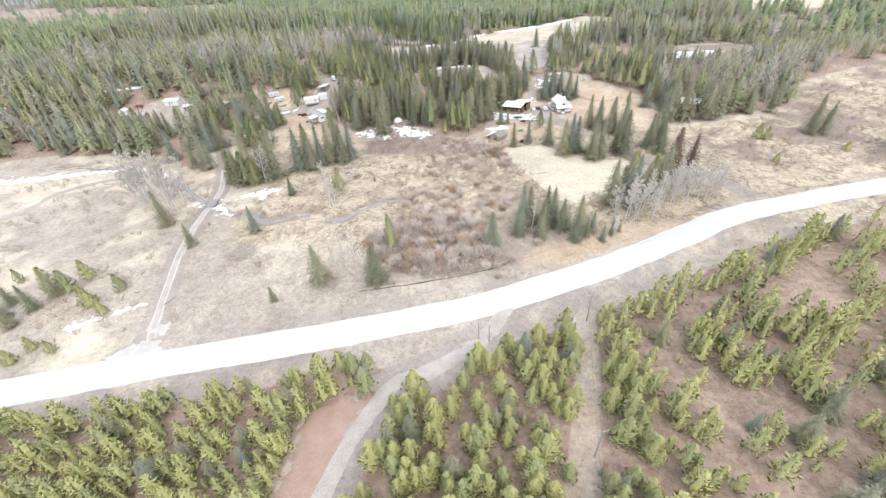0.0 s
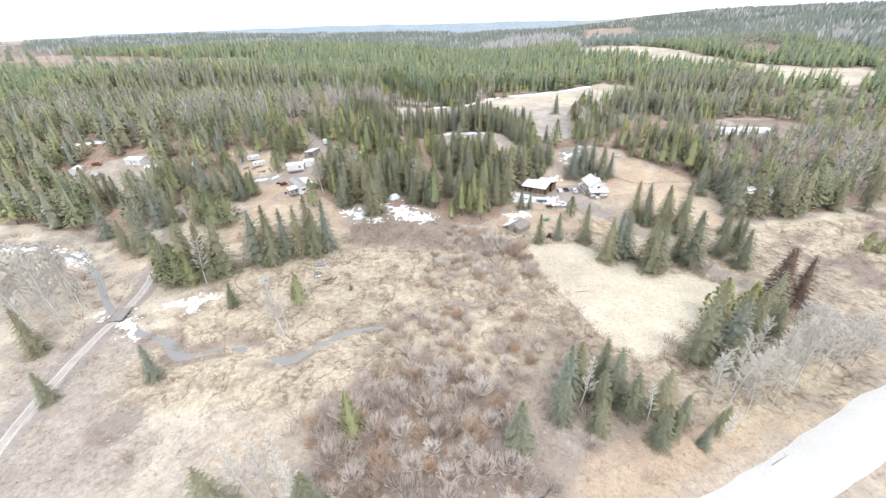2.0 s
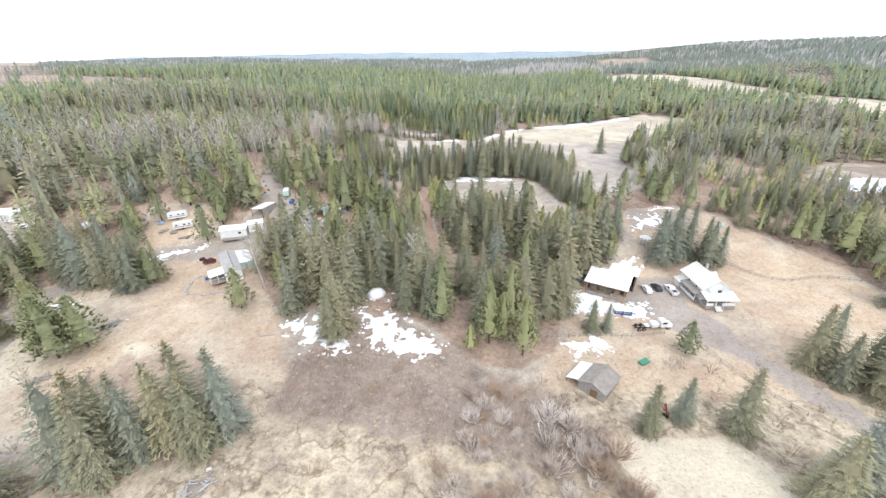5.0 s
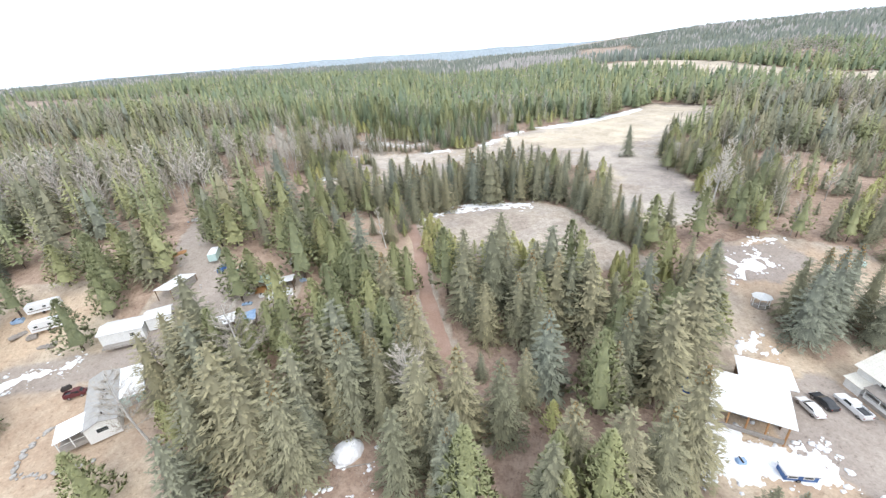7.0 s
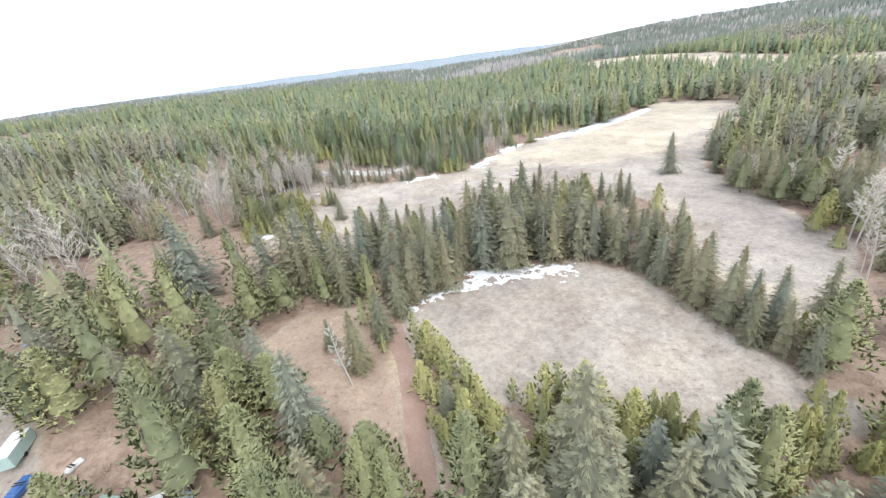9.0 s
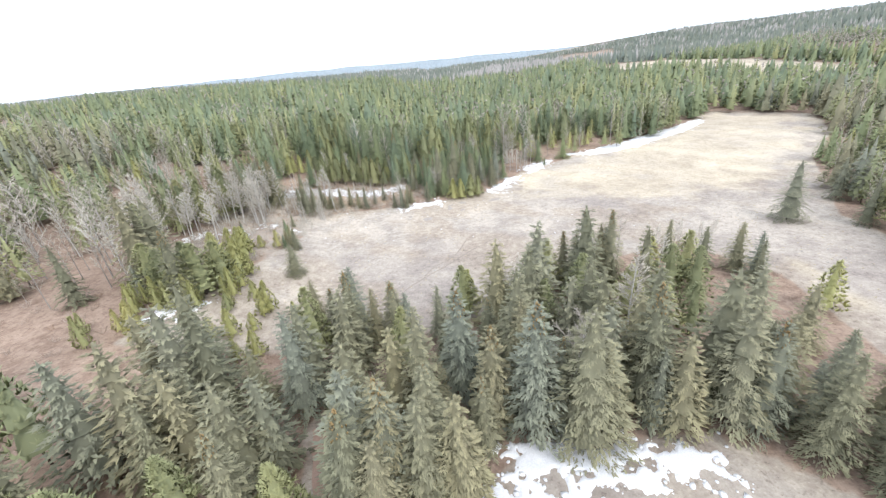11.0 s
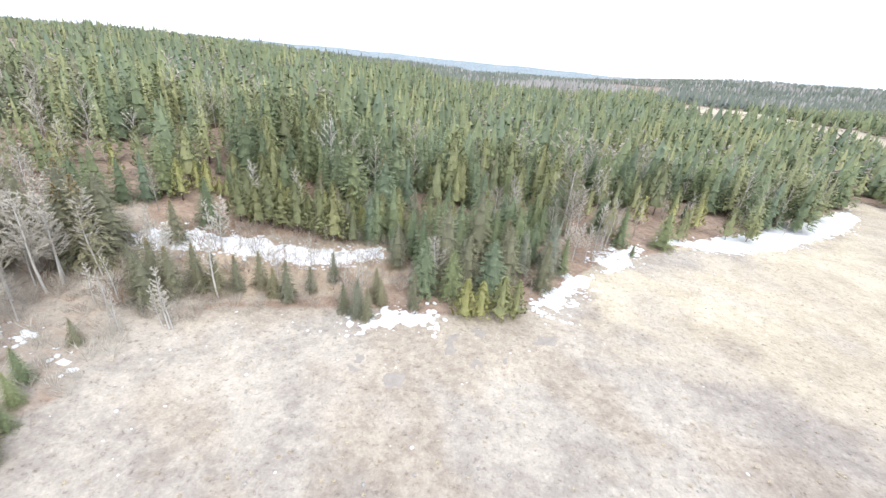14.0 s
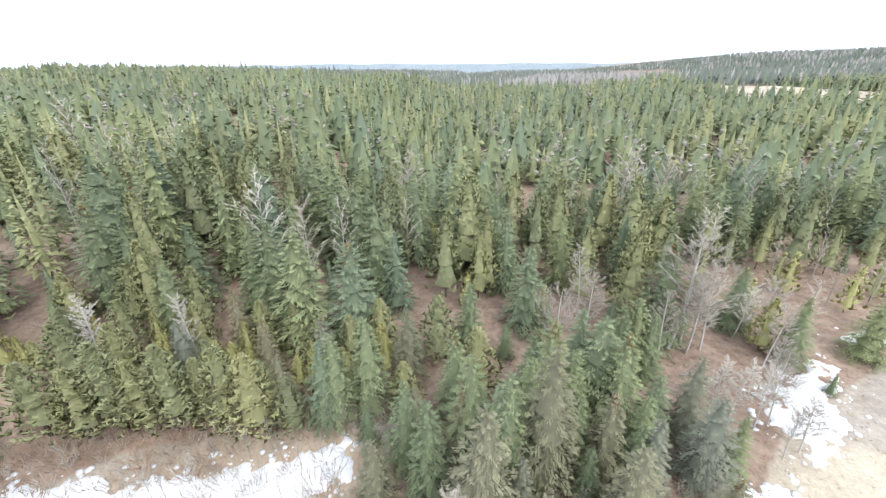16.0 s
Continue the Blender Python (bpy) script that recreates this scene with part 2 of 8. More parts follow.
def ground_material():
    """Dry grass, straw, meadow, woodland floor, bare soil and cut-over land, mixed by two zone attributes."""
    m, n, l, b = nodes_of("spring_ground")
    co = n.new("ShaderNodeTexCoord").outputs["Object"]
    n_big, n_mid, n_small, n_grain = (noise_node(n, l, s, d, r, co) for s, d, r in ((0.022, 4, 0.55), (0.11, 5, 0.62), (0.55, 5, 0.65), (2.6, 4, 0.7)))

    def two(noise, a, c, lo=0.35, hi=0.65):
        r = ramp_node(n, [(lo, a), (hi, c)])
        l.new(noise.outputs["Fac"], r.inputs["Fac"])
        return r.outputs["Color"]

    dry = mixed(n, l, 0.5, two(n_mid, (0.34, 0.285, 0.24), (0.50, 0.435, 0.365), 0.4, 0.6), two(n_small, (0.33, 0.28, 0.235), (0.51, 0.45, 0.375), 0.4, 0.6))
    straw = mixed(n, l, 0.5, two(n_mid, (0.50, 0.43, 0.325), (0.66, 0.59, 0.47), 0.38, 0.62), two(n_small, (0.52, 0.45, 0.35), (0.66, 0.58, 0.46), 0.36, 0.64))
    tuss = mixed(n, l, 0.5, two(n_mid, (0.31, 0.25, 0.195), (0.56, 0.475, 0.355), 0.42, 0.56), two(n_small, (0.24, 0.19, 0.15), (0.54, 0.46, 0.345), 0.38, 0.58))
    rid = n.new("ShaderNodeMath")
    rid.operation = "SUBTRACT"
    rid.inputs[1].default_value = 0.5
    l.new(noise_node(n, l, 0.085, 5, 0.55, co).outputs["Fac"], rid.inputs[0])
    rab = n.new("ShaderNodeMath")
    rab.operation = "ABSOLUTE"
    l.new(rid.outputs[0], rab.inputs[0])
    runnel = ramp_node(n, [(0.004, (0.42, 0.38, 0.36)), (0.022, (1.0, 1.0, 1.0))])
    l.new(rab.outputs[0], runnel.inputs["Fac"])
    tuss = mixed(n, l, 0.62, tuss, runnel.outputs["Color"], "MULTIPLY")
    wood = mixed(n, l, 0.5, two(n_mid, (0.29, 0.207, 0.16), (0.405, 0.300, 0.236), 0.42, 0.58), two(n_small, (0.26, 0.187, 0.145), (0.435, 0.335, 0.265), 0.42, 0.58))
    soil = mixed(n, l, 0.5, two(n_mid, (0.31, 0.265, 0.23), (0.40, 0.35, 0.31)), two(n_small, (0.33, 0.28, 0.245), (0.41, 0.36, 0.32)))
    grey = mixed(n, l, 0.5, two(n_mid, (0.325, 0.288, 0.258), (0.53, 0.475, 0.41), 0.4, 0.6), two(n_small, (0.35, 0.312, 0.28), (0.52, 0.465, 0.41), 0.38, 0.62))
    brush = mixed(n, l, 0.5, two(n_mid, (0.24, 0.185, 0.155), (0.33, 0.27, 0.225)), two(n_small, (0.22, 0.17, 0.145), (0.42, 0.345, 0.28)))
    z1, z2 = n.new("ShaderNodeAttribute"), n.new("ShaderNodeAttribute")
    z1.attribute_name, z2.attribute_name = "zone_a", "zone_b"
    s1, s2 = n.new("ShaderNodeSeparateColor"), n.new("ShaderNodeSeparateColor")
    l.new(z1.outputs["Color"], s1.inputs[0])
    l.new(z2.outputs["Color"], s2.inputs[0])

    def ragged(sock, amount, grain, lo, hi):
        a = n.new("ShaderNodeMath")
        a.operation = "MULTIPLY_ADD"
        a.inputs[1].default_value, a.inputs[2].default_value = amount, -amount / 2
        l.new(grain.outputs["Fac"], a.inputs[0])
        d = n.new("ShaderNodeMath")
        l.new(sock, d.inputs[0])
        l.new(a.outputs[0], d.inputs[1])
        r = ramp_node(n, [(lo, (0, 0, 0)), (hi, (1, 1, 1))])
        l.new(d.outputs[0], r.inputs["Fac"])
        return r.outputs["Color"]

    tan = mixed(n, l, 0.5, two(n_mid, (0.44, 0.325, 0.235), (0.56, 0.45, 0.335)), two(n_small, (0.42, 0.31, 0.225), (0.55, 0.44, 0.33)))
    c = dry
    for sock, kind, amount, grain, lo, hi in ((z2.outputs["Alpha"], tan, 0.7, n_mid, 0.15, 0.85), (s1.outputs[0], straw, 0.7, n_mid, 0.15, 0.85), (s1.outputs[1], tuss, 0.9, n_small, 0.35, 0.65), (s2.outputs[1], grey, 0.8, n_mid, 0.2, 0.8),
                                              (s1.outputs[2], wood, 0.9, n_small, 0.35, 0.65), (s2.outputs[2], brush, 0.9, n_small, 0.3, 0.7), (s2.outputs[0], soil, 0.8, n_small, 0.3, 0.7)):
        c = mixed(n, l, ragged(sock, amount, grain, lo, hi), c, kind)
    canopy = mixed(n, l, 0.5, two(n_big, (0.085, 0.105, 0.075), (0.15, 0.165, 0.12)), two(n_mid, (0.08, 0.10, 0.07), (0.16, 0.17, 0.13)))
    c = mixed(n, l, z1.outputs["Alpha"], c, canopy)
    tone = ramp_node(n, [(0.32, (0.80, 0.79, 0.80)), (0.68, (1.14, 1.14, 1.11))])
    l.new(n_big.outputs["Fac"], tone.inputs["Fac"])
    c = mixed(n, l, 1.0, c, tone.outputs["Color"], "MULTIPLY")
    grain = ramp_node(n, [(0.3, (0.84, 0.835, 0.83)), (0.7, (1.1, 1.1, 1.1))])
    l.new(n_grain.outputs["Fac"], grain.inputs["Fac"])
    c = mixed(n, l, 1.0, c, grain.outputs["Color"], "MULTIPLY")
    fleck = ramp_node(n, [(0.33, (0.56, 0.53, 0.515)), (0.45, (1.0, 1.0, 1.0)), (0.57, (1.04, 1.04, 1.04)), (0.67, (1.30, 1.29, 1.26))])
    l.new(noise_node(n, l, 1.15, 7, 0.78, co).outputs["Fac"], fleck.inputs["Fac"])
    c = mixed(n, l, 1.0, c, fleck.outputs["Color"], "MULTIPLY")
    l.new(c, b.inputs["Base Color"])
    b.inputs["Roughness"].default_value, b.inputs["Specular IOR Level"].default_value = 0.95, 0.1
    bp = n.new("ShaderNodeBump")
    bp.inputs["Strength"].default_value, bp.inputs["Distance"].default_value = 0.6, 0.25
    l.new(n_small.outputs["Fac"], bp.inputs["Height"])
    l.new(bp.outputs["Normal"], b.inputs["Normal"])
    return m


M["ground"] = ground_material()

# ---------------------------------------------------------------- helpers for meshes and the plan
def ss(v, a, b):
    t = np.clip((np.asarray(v, float) - a) / (b - a), 0, 1)
    return t * t * (3 - 2 * t)


def lattice(ix, iy, seed):
    h = (ix.astype(np.int64) * 374761393 + iy.astype(np.int64) * 668265263 + seed * 1442695041) & 0xFFFFFFFF
    h = ((h ^ (h >> 13)) * 1274126177) & 0xFFFFFFFF
    return ((h ^ (h >> 16)) & 0xFFFF) / 65535.0


def vnoise(x, y, size, seed=0):
    """Smooth noise 0..1 with cells of that size."""
    x, y = np.asarray(x, float) / size, np.asarray(y, float) / size
    ix, iy = np.floor(x), np.floor(y)
    fx, fy = x - ix, y - iy
    fx, fy = fx * fx * (3 - 2 * fx), fy * fy * (3 - 2 * fy)
    a, b = lattice(ix, iy, seed), lattice(ix + 1, iy, seed)
    c, d = lattice(ix, iy + 1, seed), lattice(ix + 1, iy + 1, seed)
    return (a * (1 - fx) + b * fx) * (1 - fy) + (c * (1 - fx) + d * fx) * fy


def fbm(x, y, size, seed=0):
    return 0.55 * vnoise(x, y, size, seed) + 0.3 * vnoise(x, y, size / 2.3, seed + 7) + 0.15 * vnoise(x, y, size / 5.1, seed + 13)


def inside(poly, x, y):
    """Signed distance to a polygon's edge, positive inside."""
    x, y = np.asarray(x, float), np.asarray(y, float)
    d, s = np.full(x.shape, 1e18), np.full(x.shape, -1.0)
    for (x0, y0), (x1, y1) in zip(poly, poly[1:] + poly[:1]):
        ex, ey = x1 - x0, y1 - y0
        t = np.clip(((x - x0) * ex + (y - y0) * ey) / (ex * ex + ey * ey), 0, 1)
        d = np.minimum(d, (x - x0 - t * ex) ** 2 + (y - y0 - t * ey) ** 2)
        if y0 != y1:
            cross = ((y0 > y) != (y1 > y)) & (x < (x1 - x0) * (y - y0) / (y1 - y0) + x0)
            s = np.where(cross, -s, s)
    return s * np.sqrt(d)


def along(line, x, y):
    """Distance to a polyline."""
    x, y = np.asarray(x, float), np.asarray(y, float)
    d = np.full(x.shape, 1e18)
    for (x0, y0), (x1, y1) in zip(line, line[1:]):
        ex, ey = x1 - x0, y1 - y0
        t = np.clip(((x - x0) * ex + (y - y0) * ey) / (ex * ex + ey * ey), 0, 1)
        d = np.minimum(d, (x - x0 - t * ex) ** 2 + (y - y0 - t * ey) ** 2)
    return np.sqrt(d)


def smooth_line(pts, step=2.0):
    """A Catmull-Rom curve through plan points, sampled about every step metres."""
    p = [Vector(q) for q in pts]
    p = [2 * p[0] - p[1]] + p + [2 * p[-1] - p[-2]]
    out = []
    for i in range(1, len(p) - 2):
        k = max(1, int((p[i + 1] - p[i]).length / step))
        for j in range(k):
            t = j / k
            out.append(0.5 * (2 * p[i] + (p[i + 1] - p[i - 1]) * t + (2 * p[i - 1] - 5 * p[i] + 4 * p[i + 1] - p[i + 2]) * t * t + (3 * p[i] - p[i - 1] - 3 * p[i + 1] + p[i + 2]) * t ** 3))
    out.append(p[-2])
    return [(q.x, q.y) for q in out]


# plan lines
ROAD = smooth_line([(-420, -10), (-240, 30), (-113, 55), (-86, 60.5), (-58, 65.5), (-32, 70), (-5, 75.5), (12, 80), (32, 87.5), (51, 95), (73, 105.5), (98, 117.5), (122, 124), (163, 133), (260, 150), (420, 175)], 3)
SIDE = smooth_line([(14, 79), (10, 72), (5, 66), (-8, 57), (-16, 53.5), (-21, 46), (-26, 34), (-28, 20), (-30, -40), (-34, -120)], 2)
DRIVE = smooth_line([(-84, 64), (-86, 74), (-95, 98), (-101, 118), (-106, 146), (-109, 164), (-122, 195), (-136, 226), (-133, 240), (-118, 255), (-100, 259), (-88, 262), (-83, 272), (-86, 288), (-95, 304), (-104, 330)], 2)
TRACK = smooth_line([(-260, 120), (-198, 144), (-192, 167), (-176, 180), (-150, 186)], 3)
HDRIVE = smooth_line([(112, 134), (106, 150), (97, 160), (88, 172), (80, 190), (72, 205), (62, 222), (56, 232), (54, 245)], 2)
APRON = [(-96, 60), (-90, 66), (-87, 76), (-83, 76), (-80, 68), (-74, 65), (-80, 61)]
TRAIL = smooth_line([(-33, 345), (-27, 320), (-23, 303), (-20, 281), (-15, 263), (-8, 240)], 2)
CREEK = smooth_line([(-230, 205), (-169, 191), (-140, 177), (-112, 152), (-101, 147), (-94, 141), (-82, 137), (-76, 131), (-66, 134), (-57, 134), (-46, 130), (-38, 137), (-31, 142), (-19, 145), (-9, 154), (-3, 156), (5, 153), (17, 159), (25, 158)], 1.5)
# plan areas
PALE = [(23, 192), (36, 193), (48, 194), (54, 182), (66, 175), (77, 170), (90, 161), (75, 149), (60, 138), (46, 129), (39, 138), (35, 154), (29, 167)]
PALE_E = [(99, 163), (103, 172), (124, 209), (165, 218), (230, 235), (270, 215), (200, 180), (150, 165), (118, 150)]
PAD = [(-25, 320), (-4, 338), (18, 336), (29, 326), (32.5, 312), (34.5, 302), (38, 292), (43, 284), (22, 287), (7, 294), (-10, 295)]
FIELD = [(-75, 365), (-60, 405), (-56, 419), (-60, 432), (-48, 441), (-28, 446), (-9, 448), (8, 455), (27, 475), (57, 492), (100, 508), (157, 556), (172, 572), (215, 540), (190, 500), (141, 458), (95, 400), (86, 345), (84, 330), (67, 310), (50, 303), (47, 322), (52, 338), (58, 360), (60, 374), (48, 396), (36, 391), (18, 384), (0, 373), (-17, 366), (-49, 364)]
FIELD_NE = [(14, 460), (30, 438), (66, 424), (120, 440), (215, 540), (172, 572), (100, 508), (57, 492), (27, 475)]
YARD = [(25, 238), (35, 255), (51, 267), (56, 288), (81, 296), (96, 287), (108, 270), (120, 258), (124, 240), (112, 205), (95, 192), (70, 188), (30, 190), (14, 200), (18, 213)]
YARD_SOIL = [(44, 250), (62, 252), (60, 236), (66, 226), (62, 216), (50, 226), (42, 234)]
LAWN = [(-132, 168), (-145, 230), (-142, 262), (-124, 272), (-101, 272), (-81, 266), (-70, 240), (-58, 228), (-46, 204), (-50, 188), (-100, 186)]
SHOP = [(-92, 262), (-91, 277), (-88, 289), (-100, 308), (-84, 300), (-75, 286), (-64, 283), (-55, 287), (-56, 268), (-70, 264), (-81, 261)]
RVYARD = [(-132, 262), (-134, 284), (-106, 284), (-100, 268)]
ORCHARD = [(-50, 328), (-38, 331), (-28, 323), (-24, 306), (-18, 285), (-30, 290), (-43, 300), (-57, 312)]
WEST = [(-92, 388), (-76, 386), (-60, 404), (-52, 440), (-60, 452), (-78, 462), (-94, 450)]
PALE_ARM = [[(50, 303), (67, 311), (64, 324), (54, 337), (46, 323)], [(58, 362), (72, 352), (86, 343), (88, 354), (80, 374), (64, 380)]]
STRIP = [(-80, 440), (-52, 466), (-28, 478), (-10, 466), (-24, 458), (-60, 438)]
POND_YARD = [(58, 278), (62, 292), (80, 294), (84, 284), (70, 276)]
MARSH = [(365, 534), (440, 520), (523, 591), (540, 640), (470, 640), (425, 700), (400, 780), (410, 950), (340, 1010), (270, 1010), (216, 905), (221, 800), (275, 740), (314, 690), (372, 640)]
BOG = [(172, 320), (194, 308), (228, 322), (252, 352), (255, 388), (226, 398), (196, 372), (178, 350)]
BOG_EDGE = [(262, 352), (325, 371), (380, 436), (440, 520), (365, 534), (340, 480), (300, 455), (240, 428), (268, 400)]
CUTOVER = [(-300, 690), (-340, 655), (-470, 620), (-640, 610), (-900, 600), (-1500, 640), (-3300, 2300), (-3200, 3000), (-2600, 2700), (-2000, 2000), (-1280, 1375), (-900, 1010), (-608, 855), (-450, 815), (-354, 778)]
CUTOVER_FAR = [(324, 1393), (393, 1289), (726, 1964), (860, 2119), (1040, 2745), (864, 3044), (600, 2300)]
GREYWOOD = [[(46, 1005), (222, 1018), (263, 960), (330, 1300), (510, 2224), (458, 2636), (218, 1951), (78, 1564)], [(430, 780), (470, 705), (575, 850), (590, 980), (450, 850)]]
LEFTYARD = [(-222, 258), (-214, 274), (-190, 284), (-176, 270), (-164, 256), (-172, 243), (-192, 246)]
EAST = [(128, 150), (125, 206), (168, 214), (190, 219), (214, 256), (330, 300), (420, 230), (420, 185), (200, 148)]
S_LEFT = [(-420, -30), (-240, 18), (-106, 48), (-73, 49), (-59, 54), (-45, 55), (-36, 60), (-16, 58), (-24, 49), (-36, 46), (-36, 30), (-38, -120), (-420, -120)]
S_MID = [(-15, 48), (-8, 56), (6, 59), (16, 66), (28, 69), (28, 60), (17, 29), (2, -120), (-26, -120), (-22, 30), (-19, 40)]
S_RIGHT = [(23, 29), (31, 55), (36, 72), (53, 80), (73, 88), (94, 100), (121, 107), (160, 116), (300, 142), (420, 150), (420, -120), (8, -120)]
BRUSH = [(-47, 195), (-46, 214), (-38, 229), (-22, 230), (-8, 216), (7, 207), (21, 193), (15, 182), (-5, 188), (-31, 194)]
THICKET = [(-30, 120), (-8, 130), (10, 120), (12, 96), (-2, 92), (-24, 94), (-36, 110)]
NORTH = [(-1900, 120), (-420, 185), (-234, 216), (-160, 206), (-128, 176), (-116, 174), (-112, 200), (-52, 200), (-54, 228), (-38, 232), (-20, 226), (-4, 214), (8, 208), (17, 212), (60, 205), (100, 205), (126, 213), (168, 216), (190, 221), (230, 265), (420, 300), (2400, 300), (2600, 4000), (-2600, 4000)]
CLEAR = (PALE, PALE_E, PAD, FIELD, YARD, LAWN, SHOP, RVYARD, STRIP, MARSH, LEFTYARD, EAST, POND_YARD, BOG)


def base_z(x, y):
    x, y = np.asarray(x, float), np.asarray(y, float)
    z = 3 * ss(y, 190, 250) + 10 * ss(y, 245, 305) + 3 * ss(y, 440, 520)
    z = z + 6 * ss(-x, 35, 85) * ss(y, 225, 300) + 6 * ss(-x, 30, 90) * ss(y, 420, 470)
    z = z + 16 * ss(y, 500, 950) * (1 + 0.6 * ss(x, 100, 260) * (1 - ss(x, 900, 1500))) + 7 * ss(-x, 100, 300) * ss(y, 300, 560)
    z = z - 7 * ss(x, 120, 260) * ss(y, 230, 420) * (1 - ss(y, 430, 580)) * (1 - ss(x, 700, 1300))
    z = z + 103 * ss(x, 600, 2000) * ss(x + 0.6 * y, 900, 2400) + 34 * ss(-x, 700, 2200) * ss(y, 600, 2200)
    z = z + 4 * ss(-x, 180, 420) * ss(y, 480, 800)
    return z + 54 * ss(y, 1700, 4200) + 2.5 * ss(-y, -60, 40)


def ground_z(x, y):
    x, y = np.asarray(x, float), np.asarray(y, float)
    near = 1 - ss(np.hypot(x, y - 250), 500, 900)
    d = along(ROAD, x, y)
    flat = ss(d, 6, 13)
    rough = (fbm(x, y, 14, 3) - 0.5) * 0.9 + (fbm(x, y, 4, 5) - 0.5) * 0.35
    ditch = -0.9 * np.exp(-((d - 10.5) / 2.0) ** 2)
    bed = -0.85 * np.exp(-(along(CREEK, x, y) / (1.1 + 2.0 * ss(-x, 20, 50) + 0.8 * vnoise(x, y, 17, 9))) ** 2) * ss(y, 90, 110)
    return base_z(x, y) + near * (rough * flat + ditch * ss(np.abs(x), 0, 1) + bed) + (1 - flat) * 0.25 + (1 - near) * (fbm(x, y, 120, 21) - 0.5) * 16


def gz(x, y):
    return float(ground_z(np.array([x]), np.array([y]))[0])


def forest(x, y):
    """How much wood stands at a place of the plan: 0 open, 1 closed."""
    x, y = np.asarray(x, float), np.asarray(y, float)
    wob = (fbm(x, y, 18, 31) - 0.5) * 9
    f = ss(inside(NORTH, x, y) + wob, -1, 2)
    for p in CLEAR:
        f = f * (1 - ss(inside(p, x, y) + wob * (0.35 if p is not MARSH and p is not BOG else 2.0), -2.5, 0))
    south = np.maximum.reduce([inside(p, x, y) for p in (S_LEFT, S_MID, S_RIGHT)])
    f = np.maximum(f, ss(south + wob * 0.2, -0.5, 1))
    f = f * (1 - 0.9 * ss(inside(ORCHARD, x, y), -1, 1)) * ss(along(TRAIL, x, y), 2.2, 3.6) * ss(along(DRIVE, x, y), 3, 4.5)
    f = f * (1 - 0.6 * ss(inside(BOG_EDGE, x, y) + wob, -4, 4))
    cut = np.maximum(ss(inside(CUTOVER, x, y) + wob * 4, -10, 10), ss(inside(CUTOVER_FAR, x, y) + wob * 8, -20, 20))
    return f * (1 - 0.975 * cut)


def raw_mesh(name, verts, tris=None, quads=None, material=None, tip=None, tint=None, smooth=False, normals=None):
    """A mesh straight from arrays."""
    me = bpy.data.meshes.new(name)
    verts = np.asarray(verts, np.float32)
    parts_, sizes = [], []
    for f, k in ((tris, 3), (quads, 4)):
        if f is not None and len(f):
            f = np.asarray(f, np.int32)
            parts_.append(f.ravel())
            sizes.append(np.full(len(f), k, np.int32))
    loops, sizes = np.concatenate(parts_), np.concatenate(sizes)
    me.vertices.add(len(verts))
    me.vertices.foreach_set("co", verts.ravel())
    me.loops.add(len(loops))
    me.loops.foreach_set("vertex_index", loops)
    me.polygons.add(len(sizes))
    me.polygons.foreach_set("loop_start", np.concatenate([[0], np.cumsum(sizes)[:-1]]).astype(np.int32))
    for key, values in (("tip", tip), ("tint", tint)):
        if values is not None:
            me.attributes.new(key, "FLOAT", "POINT").data.foreach_set("value", np.asarray(values, np.float32))
    me.update(calc_edges=True)
    if smooth:
        me.polygons.foreach_set("use_smooth", np.ones(len(sizes), bool))
    if normals is not None:
        me.normals_split_custom_set_from_vertices(np.asarray(normals, np.float32))
    if material:
        me.materials.append(material)
    return me


def part(name, bm, material, parent=None, label=""):
    """Links a bmesh, or a ready mesh, as one mesh object under a thing."""
    if isinstance(bm, bmesh.types.BMesh):
        me = bpy.data.meshes.new(name)
        bm.normal_update()
        bm.to_mesh(me)
        bm.free()
        me.materials.append(material)
    else:
        me = bm
    ob = new(name, me)
    ob.parent = parent
    if label:
        tagged(ob, label)
    return ob


def thing(name, label, category, x, y, z=None, rz=0.0, group="", kind=""):
    e = new(name)
    e.matrix_basis = pose(x, y, gz(x, y) if z is None else z, 0, 0, rz)
    return tagged(e, label, category, group, kind)


# ---------------------------------------------------------------- ground
def spread(lo, hi, fine_lo, fine_hi, step, extra=()):
    core = list(np.arange(fine_lo, fine_hi + 0.01, step))
    for a, b, s in extra:
        core = [v for v in core if v < a or v > b] + list(np.arange(a, b + 0.01, s))
    out, d, v = [], step, fine_hi
    while v < hi:
        d *= 1.11
        v += d
        out.append(min(v, hi))
    d, v = step, fine_lo
    while v > lo:
        d *= 1.11
        v -= d
        out.append(max(v, lo))
    return np.array(sorted(set(np.round(core + out, 3))))


gx = spread(-4600, 4600, -180, 180, 2.4, [(-110, 60, 1.5)])
gy = spread(-900, 4700, 20, 520, 2.2, [(124, 166, 1.2)])
GX, GY = np.meshgrid(gx, gy)
FX, FY = GX.ravel(), GY.ravel()
idx = np.arange(len(FX)).reshape(GX.shape)
quads = np.stack([idx[:-1, :-1], idx[:-1, 1:], idx[1:, 1:], idx[1:, :-1]], -1).reshape(-1, 4)
gmesh = raw_mesh("ground", np.stack([FX, FY, ground_z(FX, FY)], 1), quads=quads, material=M["ground"], smooth=True)


def zone(polys, soft=1.5, wobble=3.0, seed=40):
    w = (fbm(FX, FY, 9, seed) - 0.5) * wobble
    d = np.maximum.reduce([inside(p, FX, FY) for p in polys])
    return ss(d + w, -soft, soft)


